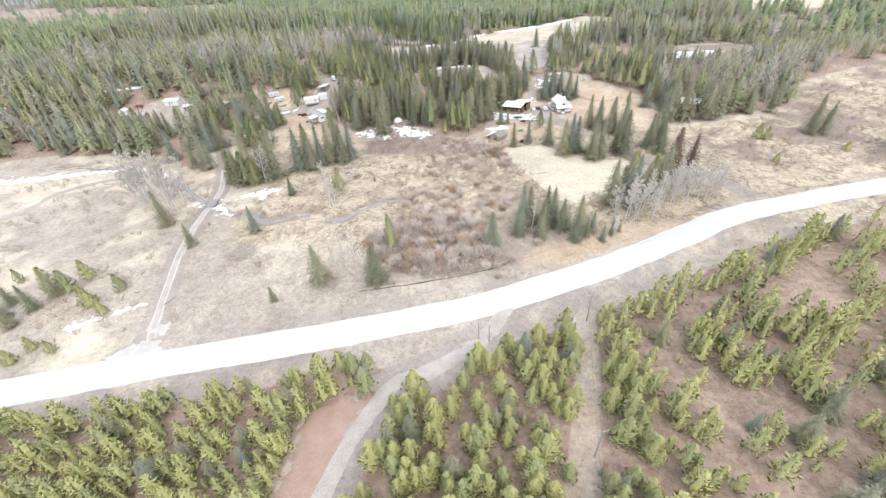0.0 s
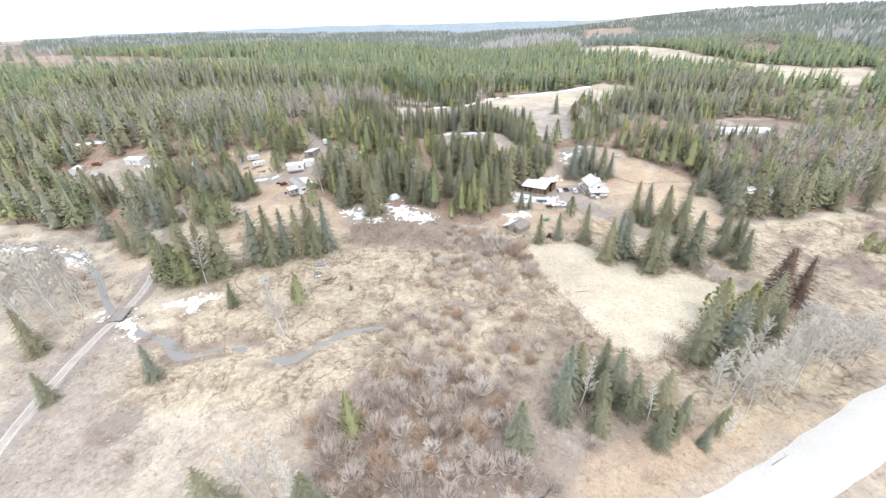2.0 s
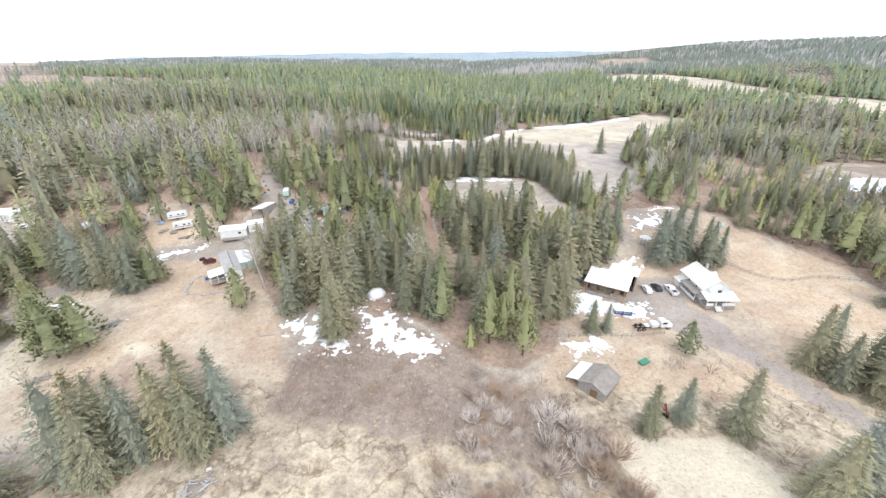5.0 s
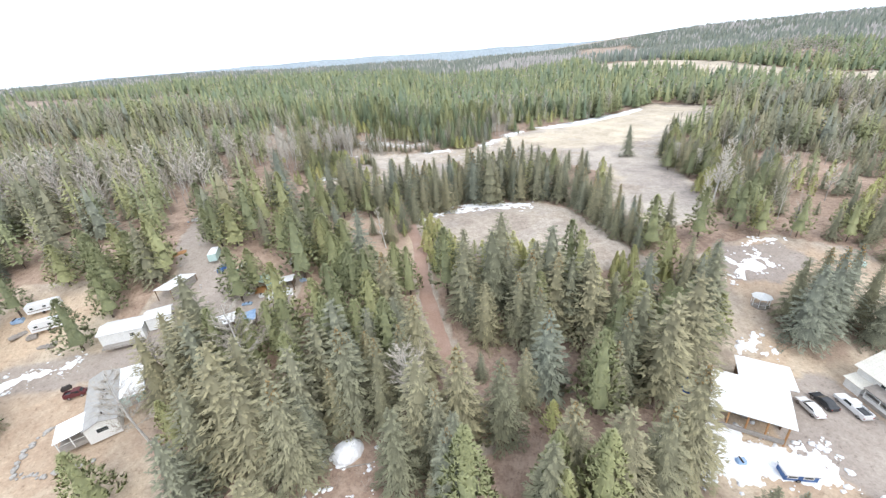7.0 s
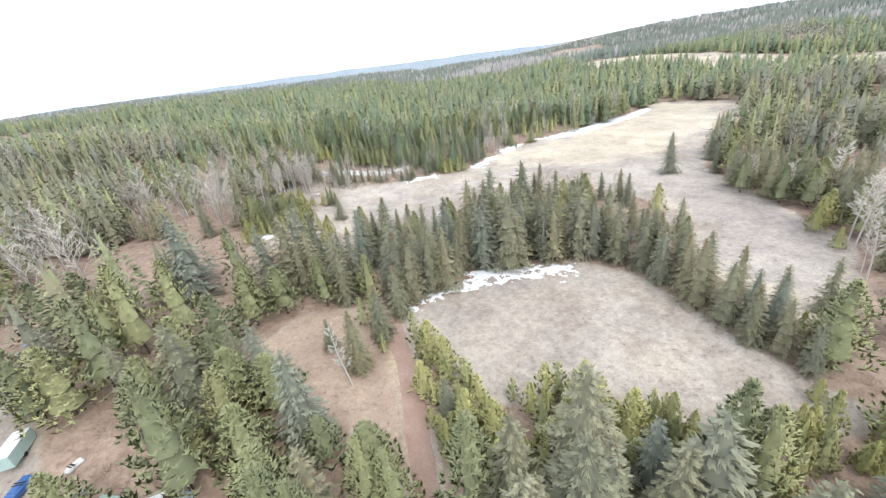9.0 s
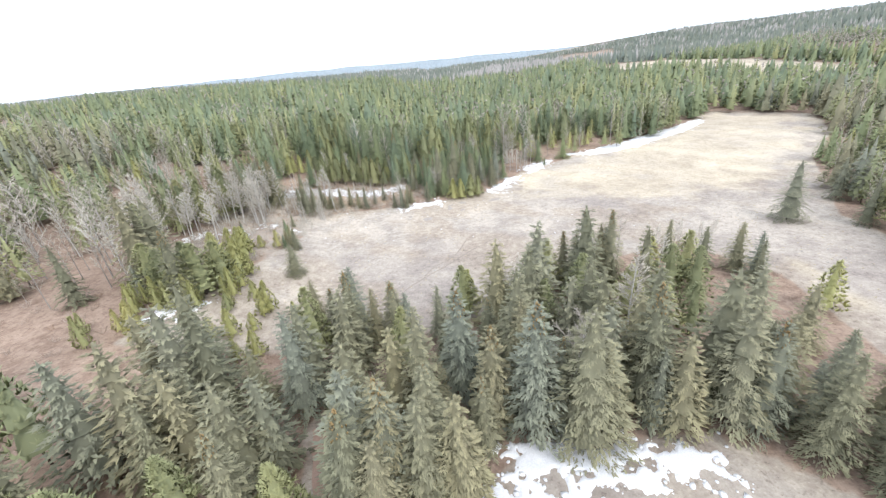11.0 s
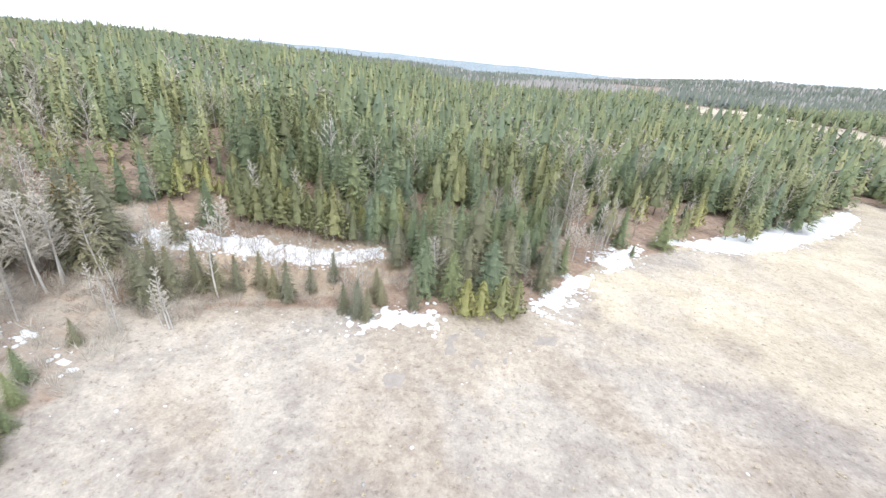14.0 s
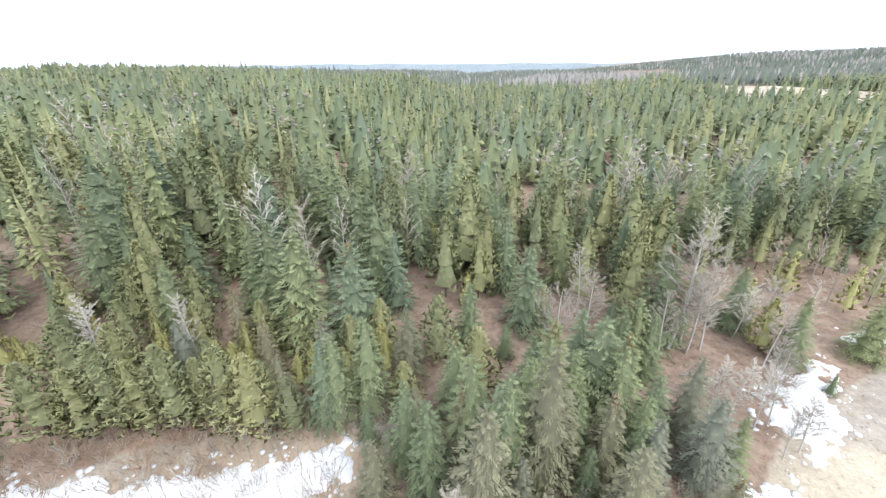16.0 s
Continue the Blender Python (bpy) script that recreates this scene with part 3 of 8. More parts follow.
f_wood = forest(FX, FY)
d_road, d_creek = along(ROAD, FX, FY), along(CREEK, FX, FY)
z_straw = 0.65 * ss(fbm(FX, FY, 26, 42), 0.47, 0.56) * (1 - ss(FX, -75, -45)) * (FY > 60) * (FY < 215) + 0.45 * zone([LAWN], 5, 14, 45) * ss(fbm(FX, FY, 17, 47), 0.35, 0.6) + 0.4 * zone([YARD], 5, 14, 46) * ss(fbm(FX, FY, 17, 48), 0.4, 0.6) + np.maximum(zone([PALE], 1.0, 1.0), 0.95 * zone([PALE_E, EAST], 4, 14) * ss(fbm(FX, FY, 17, 84), 0.40, 0.52)) + 0.8 * zone([FIELD_NE], 10, 40, 44) + 0.9 * zone(PALE_ARM, 4, 8, 58) + 0.6 * zone([MARSH], 6, 8) * ss(FY, 380, 520)
z_tuss = ss(FY, 100, 128) * (1 - ss(FY, 196, 212)) * ss(FX, -105, -70) * (1 - zone([PALE], 1.0, 1.0)) + 0.75 * zone([EAST, [(100, 140), (128, 150), (125, 200), (99, 168)]], 6, 14)
z_wood = np.clip(f_wood * (1 - 0.6 * zone([WEST], 4, 10, 57)) + 0.6 * zone([[(62, 254), (58, 268), (74, 272), (84, 262), (72, 252)], [(-100, 196), (-92, 212), (-70, 214), (-52, 200), (-70, 190)]], 4, 10, 49) + 0.5 * zone([ORCHARD], 5, 10) + 0.5 * zone([CUTOVER, CUTOVER_FAR], 20, 60), 0, 1)
soil_lines = np.maximum.reduce([1 - ss(along(L_, FX, FY), w0, w1) for L_, w0, w1 in ((HDRIVE, 2.0, 4.5), (TRACK, 1.0, 3.2), (SIDE, 3.5, 8), (DRIVE, 2.8, 5.0))])
ROAD_SIDE = np.interp(FX, [p[0] for p in ROAD], [p[1] for p in ROAD]) - FY
z_soil = np.clip(np.maximum(soil_lines * 1.1, zone([YARD_SOIL, SHOP, POND_YARD], 2, 4), 0.75 * zone([PAD], 2, 3)) + (0.45 + 0.4 * ss(ROAD_SIDE, -1, 1)) * (1 - ss(d_road, 8, 16)) * ss(fbm(FX, FY, 11, 61), 0.35, 0.6), 0, 1)
z_grey = np.clip(0.45 * zone([WEST], 4, 10, 57) + 0.55 * zone([PAD], 2, 3) * ss(fbm(FX, FY, 10, 75), 0.42, 0.6) + zone([FIELD], 4, 8) * (0.15 + 0.85 * ss(0.55 * fbm(FX, FY, 30, 71) + 0.45 * fbm(FX + FY, (FY - FX) * 0.4, 13, 73), 0.42, 0.56)) * (1 - 0.6 * zone([FIELD_NE], 14, 40, 44)), 0, 1)
z_brush = np.clip(zone([BRUSH], 3, 10) * 0.9 + zone([BOG, BOG_EDGE], 8, 20) * (0.35 + 0.6 * ss(fbm(FX, FY, 17, 87), 0.4, 0.55)) + 0.8 * zone([[(-82, 107), (-79, 112), (-73, 112), (-71, 107), (-76, 104)]], 1.5, 2) + 0.95 * zone([EAST], 8, 20) * ss(fbm(FX, FY, 17, 83), 0.45, 0.54) + zone([THICKET], 5, 12) * 0.5 + 0.55 * zone([[(-30, 96), (-24, 128), (0, 142), (25, 150), (45, 125), (62, 118), (30, 99), (10, 93)]], 5, 12) * ss(fbm(FX, FY, 9, 85), 0.38, 0.58) + 0.85 * np.exp(-((d_creek - 0.6 - 1.6 * ss(-FX, 25, 45)) / 2.0) ** 2) * (0.45 + 0.55 * ss(fbm(FX, FY, 6, 81), 0.36, 0.58)), 0, 1)
z_tan = np.clip(zone([LAWN, YARD], 6, 14, 52) * (0.45 + 0.55 * ss(fbm(FX, FY, 22, 53), 0.35, 0.6)) + 0.7 * zone([ORCHARD, SHOP, RVYARD, S_MID, STRIP], 6, 12, 54) + 0.35 * ss(fbm(FX, FY, 40, 55), 0.5, 0.65) * (FY < 220) + 0.8 * zone([[(14, 92), (24, 104), (60, 116), (110, 136), (118, 130), (70, 110)]], 4, 8, 56), 0, 1)
z_far = ss(np.hypot(FX, FY), 1300, 1900) * f_wood
for key, ch in (("zone_a", (z_straw, z_tuss, z_wood)), ("zone_b", (z_soil, z_grey, z_brush))):
    col = np.stack([np.clip(c_, 0, 1) for c_ in ch] + [z_far if key == "zone_a" else z_tan], 1).astype(np.float32)
    gmesh.attributes.new(key, "FLOAT_COLOR", "POINT").data.foreach_set("color", col.ravel())
ground = tagged(new("ground", gmesh), "rolling ground of dry spring grass and brown woodland floor", "ground", kind="structure")


def ribbon(line, width, lift, crown=0.0, ragged=0.0, cols=6, seed=0, z_of=None):
    """A draped strip along a plan line, crowned in the middle and tucked into the ground at its edges."""
    p = np.array(line)
    t = np.gradient(p, axis=0)
    t /= np.linalg.norm(t, axis=1)[:, None]
    nrm = np.stack([-t[:, 1], t[:, 0]], 1)
    s = np.linspace(-1, 1, cols + 1)
    v = []
    for k in s:
        w = (width(p) if callable(width) else width) / 2 + ragged * (fbm(p[:, 0] + 300 * (k > 0), p[:, 1], 6, seed) - 0.5)
        q = p + nrm * (k * w)[:, None]
        h = ground_z(q[:, 0], q[:, 1]) if z_of is None else z_of(q[:, 0], q[:, 1])
        v.append(np.column_stack([q, h + np.where(abs(k) > 0.99, -0.12, lift + crown * (1 - k * k))]))
    v = np.stack(v, 1)
    i = np.arange(v.shape[0] * v.shape[1]).reshape(v.shape[:2])
    f = np.stack([i[:-1, :-1], i[:-1, 1:], i[1:, 1:], i[1:, :-1]], -1).reshape(-1, 4)[:, ::-1]
    return v.reshape(-1, 3), f


def creek_width(p):
    """Narrow runs between three shallow pools."""
    x = p[:, 0]
    pools = 3.0 * np.exp(-((x + 77) / 5) ** 2) + 2.6 * np.exp(-((x + 56) / 7) ** 2) + 2.2 * np.exp(-((x + 35) / 6) ** 2)
    return 1.9 + 1.35 * pools * (0.75 + 0.5 * vnoise(x, p[:, 1], 3, 14)) - 0.2 * ss(x, -30, -20) + 0.4 * vnoise(x, p[:, 1], 5, 12)


def strip(name, label, category, line, width, material, **kw):
    v, f = ribbon(line, width, **kw)
    return tagged(new(name, raw_mesh(name, v, quads=f, material=M[material], smooth=True)), label, category, kind="structure")


strip("road", "wide pale gravel road with a packed, bleached surface", "road", ROAD, 10.6, "gravel", lift=0.06, crown=0.22, ragged=1.2, cols=8)
strip("side_road", "narrow grey gravel side road through young pines", "road", SIDE, 4.6, "lane", lift=0.10, crown=0.05, ragged=1.2, seed=2)
strip("driveway", "worn dirt driveway across dry grass", "driveway", DRIVE[:62], 3.5, "lane", lift=0.05, ragged=2.6, cols=6, seed=4)
for off in (-0.95, 0.95):
    p_ = np.array(DRIVE)
    t_ = np.gradient(p_, axis=0)
    t_ /= np.linalg.norm(t_, axis=1)[:, None]
    q_ = p_ + np.stack([-t_[:, 1], t_[:, 0]], 1) * off
    strip("driveway_rut", "bleached wheel rut of a dirt driveway", "driveway", [tuple(a) for a in q_[:62]], 0.8, "paledirt", lift=0.09, ragged=0.8, cols=4, seed=5)
strip("trail", "reddish brown forest trail of bare soil", "trail", TRAIL, 4.2, "reddirt", lift=0.12, ragged=1.4, seed=6)
for tl in ([(-31, 368), (-25, 379), (-19, 387), (-10, 396), (-2, 404), (6, 410)], [(-19, 387), (-16, 393), (-10, 399), (-6, 408)]):
    strip("field_rut", "shallow dark wheel rut across the hayfield", "rut", smooth_line(tl, 1.5), 0.7, "rut", lift=0.04, ragged=0.5, cols=3, seed=7)
strip("footpath", "worn brown footpath through dry grass", "path", smooth_line([(-62, 152), (-70, 159), (-78, 166), (-80, 174), (-84, 184), (-90, 196), (-97, 206)], 1.5), 1.3, "rut", lift=0.04, ragged=0.9, cols=3, seed=12)
strip("ditch", "narrow dark ditch of wet soil along the road", "ditch", smooth_line([(-30, 86.5), (-8, 90), (12, 95), (18, 99)], 1.5), 0.9, "mud", lift=0.04, ragged=0.8, cols=3, seed=9)
strip("creek", "slow shallow creek with grey-brown water", "water", [q for q in CREEK if q[0] < -21], creek_width, "water", lift=0.0, ragged=1.2, seed=8, z_of=lambda a, b: base_z(a, b) - 0.70)

strip("creek_run", "narrow dark creek bed winding through dry grass", "water", [q for q in CREEK if q[0] > -22.5], 1.1, "mud", lift=0.03, ragged=0.9, cols=4, seed=10)


CRUMBS = []


def snow(label, poly, depth=0.28, seed=0, holes=0.5, cell=0.5, name="snow_patch", material="snow", category="snow", group="remnants of snow", ragged=1.0):
    """A remnant of old snow: a low mound whose ragged rim sinks into the ground."""
    a = np.array(poly)
    x0, y0 = a.min(0) - 2
    x1, y1 = a.max(0) + 2
    X, Y = np.meshgrid(np.arange(x0, x1, cell), np.arange(y0, y1, cell))
    d = inside([tuple(q) for q in poly], X, Y) + ((fbm(X, Y, 3.6, seed) - 0.5) * 4.8 + (fbm(X, Y, 1.2, seed + 1) - 0.5) * 5.2) * ragged - holes * ss(vnoise(X, Y, 1.9, seed + 3), 0.5, 0.85) * 2.6
    if material == "snow":
        pick = np.random.RandomState(seed)
        near = (d > -2.6) & (d < 0.1) & (pick.rand(*d.shape) < 0.16 * np.exp(d * 0.7))
        CRUMBS.append(np.column_stack([X[near] + pick.uniform(-0.2, 0.2, near.sum()), Y[near] + pick.uniform(-0.2, 0.2, near.sum()), pick.rand(near.sum())]))
    h = np.clip(d * 0.45, -0.3, depth) + (vnoise(X, Y, 1.3, seed + 5) - 0.5) * 0.06
    Z = ground_z(X, Y) + h
    i = np.arange(X.size).reshape(X.shape)
    f = np.stack([i[:-1, :-1], i[:-1, 1:], i[1:, 1:], i[1:, :-1]], -1).reshape(-1, 4)
    f = f[h.ravel()[f].max(1) > -0.08]
    used = np.unique(f)
    back = np.zeros(X.size, int)
    back[used] = np.arange(len(used))
    v = np.stack([X.ravel(), Y.ravel(), Z.ravel()], 1)[used]
    return tagged(new(name, raw_mesh(name, v, quads=back[f], material=M[material], smooth=True)), label, category, group)


PATCH = "ragged patch of old white snow melting on brown grass"
LONG = "long drift of old snow lying along the edge of the wood"
for k, poly in enumerate([
        [(-56, 224), (-48, 227.5), (-40, 219), (-32, 214), (-42, 214)], [(-36, 239), (-31, 241), (-29, 237), (-34, 236)], [(-36, 231), (-26, 229), (-10, 214), (-17, 212), (-26, 215), (-31, 219)],
        [(-94, 154), (-89, 158.5), (-79, 158), (-84, 150)], [(-130, 229), (-124, 232), (-123, 229)], [(19, 219.5), (34, 220.5), (33, 217.5), (23, 214.5)], [(23, 239), (26, 242.5), (33, 242.5), (44, 235.5), (47, 236), (46, 231), (34, 230.5), (24, 232)],
        [(59, 279), (62, 288), (71, 287), (72, 283), (66, 280)], [(70, 292), (80, 297), (82, 294)], [(48, 258), (54, 262), (56, 257)], [(-117, 151), (-109, 153), (-97, 144), (-94, 139), (-98, 141), (-105, 148)], [(-169, 194), (-150, 186), (-146, 180), (-152, 182)], [(-112, 76), (-106, 82), (-102, 82), (-108, 76)], [(-101, 83), (-97, 86), (-96, 84)], [(-94, 416.5), (-88, 420), (-84, 418.5), (-90, 415)], [(-81, 417.6), (-77, 421), (-73, 420.4), (-75, 417.8)], [(-71.5, 423.6), (-67.5, 427), (-66.5, 425)], [(-63.5, 421), (-60.5, 423.6), (-60, 421.6)], [(-78, 371), (-71, 377.5), (-66, 378.5), (-67.5, 374.5), (-74, 370)]]):
    snow(PATCH, poly, 0.22, 100 + k, (0.25 if k == 6 else 1.9), 0.36)
for k, poly in enumerate([
        [(-240, 181), (-206, 186), (-176, 193), (-178, 196.5), (-210, 191), (-240, 187)], [(-25, 323), (-12, 336), (-3, 340.5), (19, 335), (18, 331), (-4, 332)],
        [(-76, 452), (-65, 459.5), (-52, 464.5), (-38, 469.5), (-29, 472.5), (-25, 469), (-35.5, 462.5), (-45, 458.7), (-58, 455.5), (-70, 449)], [(-29, 440.5), (-22, 448), (-13, 450), (-12, 444), (-21, 441)], [(8, 456), (18, 470), (24, 470), (12, 451)],
        [(26, 478), (34, 488), (43, 491), (41, 485), (29, 473)], [(49, 495.5), (67, 500.5), (90, 512), (115, 529.5), (146, 547), (158, 555), (150, 540), (130, 523), (109, 510.5), (88, 497), (65, 492)], [(-122, 252), (-112, 258), (-101, 262), (-101, 260), (-112, 255.5), (-121, 249)],
        [(170, 318), (184, 346), (214, 350), (224, 345), (192, 316)], [(-260, 300), (-200, 318), (-196, 312), (-258, 292)]]):
    snow(LONG, poly, 0.26, 140 + k, 0.25 if k in (2, 6) else 0.9, 0.36 if k in (1, 2, 3, 4, 5, 7) else 0.55, ragged=0.35 if k == 7 else 0.6 if k in (2, 6) else 1.0)

snow("bare reddish dirt turnout beside the side road", [(-35, 47), (-28, 51), (-21, 50), (-25, 40), (-29, 26), (-36, 26)], 0.08, 171, 0.0, 0.8, "dirt_turnout", "reddirt", "bare soil", "bare soil")
for k, poly in enumerate([[(-24.5, 431), (-22.5, 431.5), (-22.7, 434.5), (-24.3, 434)], [(-19, 428.5), (-16, 428.8), (-15.8, 431), (-18.6, 431)], [(-10, 436.5), (-8.6, 437), (-8.4, 442), (-9.8, 441.5)], [(-5.6, 434.4), (-3.6, 434.6), (-3.4, 436.6), (-5.2, 436.8)], [(-7, 442.6), (-3.6, 442.2), (-2.4, 444.2), (-5.4, 445)], [(-1, 436), (1, 436.3), (0.6, 437.6)], [(6, 442), (9, 443), (9.5, 444.6), (7, 444)]]):
    snow("shallow hollow of bare damp soil in the hayfield", poly, 0.03, 180 + k, 0.2, 0.28, "soil_hollow", "hollow", "bare soil", "hollows in the field", 0.45)
for k, (label, poly, mat_) in enumerate([('crumpled white tarp spread on bare dirt', [(-61.1, 277.1), (-58.8, 279.9), (-60.1, 281.1), (-62.4, 278.3)], 'white'), ('white plastic sheet lying on brown soil', [(-58.3, 279.6), (-55.7, 280.0), (-56.1, 282.0), (-58.7, 281.6)], 'white'), ('faded orange tarp pegged beside a shed', [(-65.1, 279.5), (-60.9, 280.2), (-61.3, 282.5), (-65.5, 281.8)], 'orangewood'), ('red and orange heap under a faded tarp', [(-95.1, 293.6), (-91.8, 295.9), (-92.9, 297.6), (-96.2, 295.3)], 'orangewood'), ('small blue tarp bundle on the woodland floor', [(-54.4, 284.3), (-52.9, 285.1), (-53.6, 286.3), (-55.1, 285.5)], 'bluetarp')]):
    snow(label, poly, 0.35, 190 + k, 0.0, 0.3, "tarp_sheet", mat_, "tarp", "tarps in the yard", 0.22)
snow("dark burnt patch on a dry meadow", [(-83, 108), (-79, 114), (-73, 114.5), (-70, 110), (-75, 106)], 0.03, 175, 0.6, 0.4, "burnt_patch", "rut", "bare soil", "bare soil", 0.6)
snow("pale gravel apron where a driveway meets the road", APRON, 0.10, 173, 0.0, 0.6, "driveway_apron", "paledirt", "driveway", "bare soil")
# far ridges beyond the woods, distance haze painted on as blue
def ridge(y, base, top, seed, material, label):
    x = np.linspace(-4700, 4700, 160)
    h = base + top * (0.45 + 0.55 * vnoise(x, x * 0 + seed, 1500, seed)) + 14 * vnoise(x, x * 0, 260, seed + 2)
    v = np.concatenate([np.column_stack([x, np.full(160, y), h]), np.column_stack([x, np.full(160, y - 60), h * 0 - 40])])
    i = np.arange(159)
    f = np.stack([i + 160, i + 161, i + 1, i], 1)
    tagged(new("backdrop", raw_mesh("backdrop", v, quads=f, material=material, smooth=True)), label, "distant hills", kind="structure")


# wooded hills in a pale blue that stands in for aerial haze
M["blueridge"] = surface("haze_blue_forest", (0.36, 0.43, 0.49), (0.41, 0.48, 0.53), 0.004, 1.0, fine=0.05, bump=0, spec=0.0)
ridge(4650, 95, 105, 5, M["blueridge"], "far wooded hills on the horizon with painted blue haze")

# ---------------------------------------------------------------- trees: shapes of unit-free metres, one array set each
class Soup:
    """Gathers triangles with a value for how near a vertex is to a young end."""

    def __init__(self):
        self.v, self.t, self.f, self.n = [], [], [], 0

    def add(self, verts, faces, tips):
        self.v.append(np.asarray(verts, float))
        self.t.append(np.broadcast_to(np.asarray(tips, float), (len(verts),)))
        self.f.append(np.asarray(faces, int) + self.n)
        self.n += len(verts)

    def done(self):
        return np.concatenate(self.v), np.concatenate(self.f), np.concatenate(self.t)


def tube(s, path, radii, sides=5, tip=0.0):
    p = np.asarray(path, float)
    ring = np.array([(math.cos(a), math.sin(a)) for a in np.arange(sides) * 2 * math.pi / sides])
    d = np.gradient(p, axis=0)
    d /= np.linalg.norm(d, axis=1)[:, None] + 1e-9
    v = []
    for q, r, w in zip(p, radii, d):
        u = np.cross(w, (0.31, 0.95, 0.02))
        u /= np.linalg.norm(u) + 1e-9
        k = np.cross(w, u)
        v.append(q + r * (ring[:, :1] * u + ring[:, 1:] * k))
    n = len(p)
    f = []
    for i in range(n - 1):
        for j in range(sides):
            a, b = i * sides + j, i * sides + (j + 1) % sides
            f += [(a, b, b + sides), (a, b + sides, a + sides)]
    s.add(np.concatenate(v), f, tip)


def soften(arrays, up=0.8, seed=0, jitter_=0.22):
    """Needles are lit as a whole crown: normals lean out from the stem and upward."""
    v, f, t = arrays
    r = np.random.RandomState(seed + 7)
    n = np.column_stack([v[:, 0], v[:, 1], np.zeros(len(v))])
    n /= np.linalg.norm(n, axis=1)[:, None] + 0.01
    n[:, 2] = up * (0.35 + 0.9 * np.clip(v[:, 2], 0, 1))
    n += r.normal(0, jitter_, n.shape)
    n /= np.linalg.norm(n, axis=1)[:, None]
    g = np.cross(v[f[:, 1]] - v[f[:, 0]], v[f[:, 2]] - v[f[:, 0]])
    back = (g * n[f].sum(1)).sum(1) < 0
    f = f.copy()
    f[back] = f[back][:, ::-1]
    return v, f, t, n


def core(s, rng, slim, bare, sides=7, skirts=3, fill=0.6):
    """The inside of a crown, its shade painted by the low tip value."""
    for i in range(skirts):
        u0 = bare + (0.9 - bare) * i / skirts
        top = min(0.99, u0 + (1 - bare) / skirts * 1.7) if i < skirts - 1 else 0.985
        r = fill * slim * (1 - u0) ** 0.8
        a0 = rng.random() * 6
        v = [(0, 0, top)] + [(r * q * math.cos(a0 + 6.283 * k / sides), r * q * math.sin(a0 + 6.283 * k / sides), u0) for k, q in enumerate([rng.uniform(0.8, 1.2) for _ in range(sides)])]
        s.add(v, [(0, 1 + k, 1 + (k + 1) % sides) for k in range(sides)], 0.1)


def spray(s, rng, p, d, ln, wide, tip):
    """One flat spray of needles."""
    w = np.cross(d, (rng.uniform(-0.5, 0.5), rng.uniform(-0.5, 0.5), 1.0))
    w = w / (np.linalg.norm(w) + 1e-9) * wide
    e = p + d / (np.linalg.norm(d) + 1e-9) * ln
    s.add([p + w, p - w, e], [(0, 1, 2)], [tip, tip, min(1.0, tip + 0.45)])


def spruce_shape(seed, whorls=26, per=8, sprays=12, slim=0.17, bare=0.06, ragged=0.2, size=0.030, inner=0.45, wide=(0.17, 0.29)):
    """The crown of a spruce one metre high: whorls of sagging boughs hung with short sprays."""
    rng = random.Random(seed)
    s = Soup()
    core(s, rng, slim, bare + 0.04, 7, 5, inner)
    up = np.array((0, 0, 1.0))
    for i in range(whorls):
        u = bare + (0.975 - bare) * (i / whorls) ** 0.95
        r = slim * ((1 - u) ** 0.82) * rng.uniform(1 - ragged * 0.6, 1 + ragged * 0.6) * (0.75 + 0.25 * min(1, (u - bare) / 0.12 + 0.3)) + 0.012
        n = max(4, round(per * (0.55 + 0.6 * (1 - u))))
        a0 = rng.random() * 6.28
        for j in range(n):
            az = a0 + 6.283 * j / n + rng.uniform(-0.3, 0.3)
            ln = r * rng.uniform(0.78, 1.18)
            out, side = np.array((math.cos(az), math.sin(az), 0)), np.array((-math.sin(az), math.cos(az), 0))
            base = np.array((0, 0, u + rng.uniform(-0.5, 0.5) / whorls))
            sag, lift = 0.62 - 0.55 * u + rng.uniform(-0.1, 0.1), 0.10 + 0.35 * u
            m = max(2, round(sprays * (0.45 + 0.75 * (1 - u))))
            for k in range(m):
                t = 0.35 + 0.65 * ((k + rng.random()) / m) ** 0.8
                lat = rng.uniform(-1, 1) * 0.34 * ln * (1.25 - t)
                p = base + out * (t * ln) + side * lat + up * (lift * t - sag * t * t) * ln
                d = out * rng.uniform(0.5, 1.0) + side * (2.2 * lat / (ln + 1e-6) + rng.uniform(-0.35, 0.35)) + up * rng.uniform(-0.55, 0.12 + 0.5 * u)
                z = size * (0.75 + 0.45 * (1 - u)) * rng.uniform(0.75, 1.3)
                # tip value falls inward: shade deep in the bough painted as darker needles
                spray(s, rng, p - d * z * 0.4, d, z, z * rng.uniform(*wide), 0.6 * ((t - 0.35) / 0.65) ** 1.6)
    s.add([(0.005, 0, 0.93), (-0.004, 0.004, 0.93), (-0.003, -0.004, 0.93), (0, 0, 1.0)], [(0, 1, 3), (1, 2, 3), (2, 0, 3)], 1)
    return soften(s.done(), 0.75, seed, 0.07)


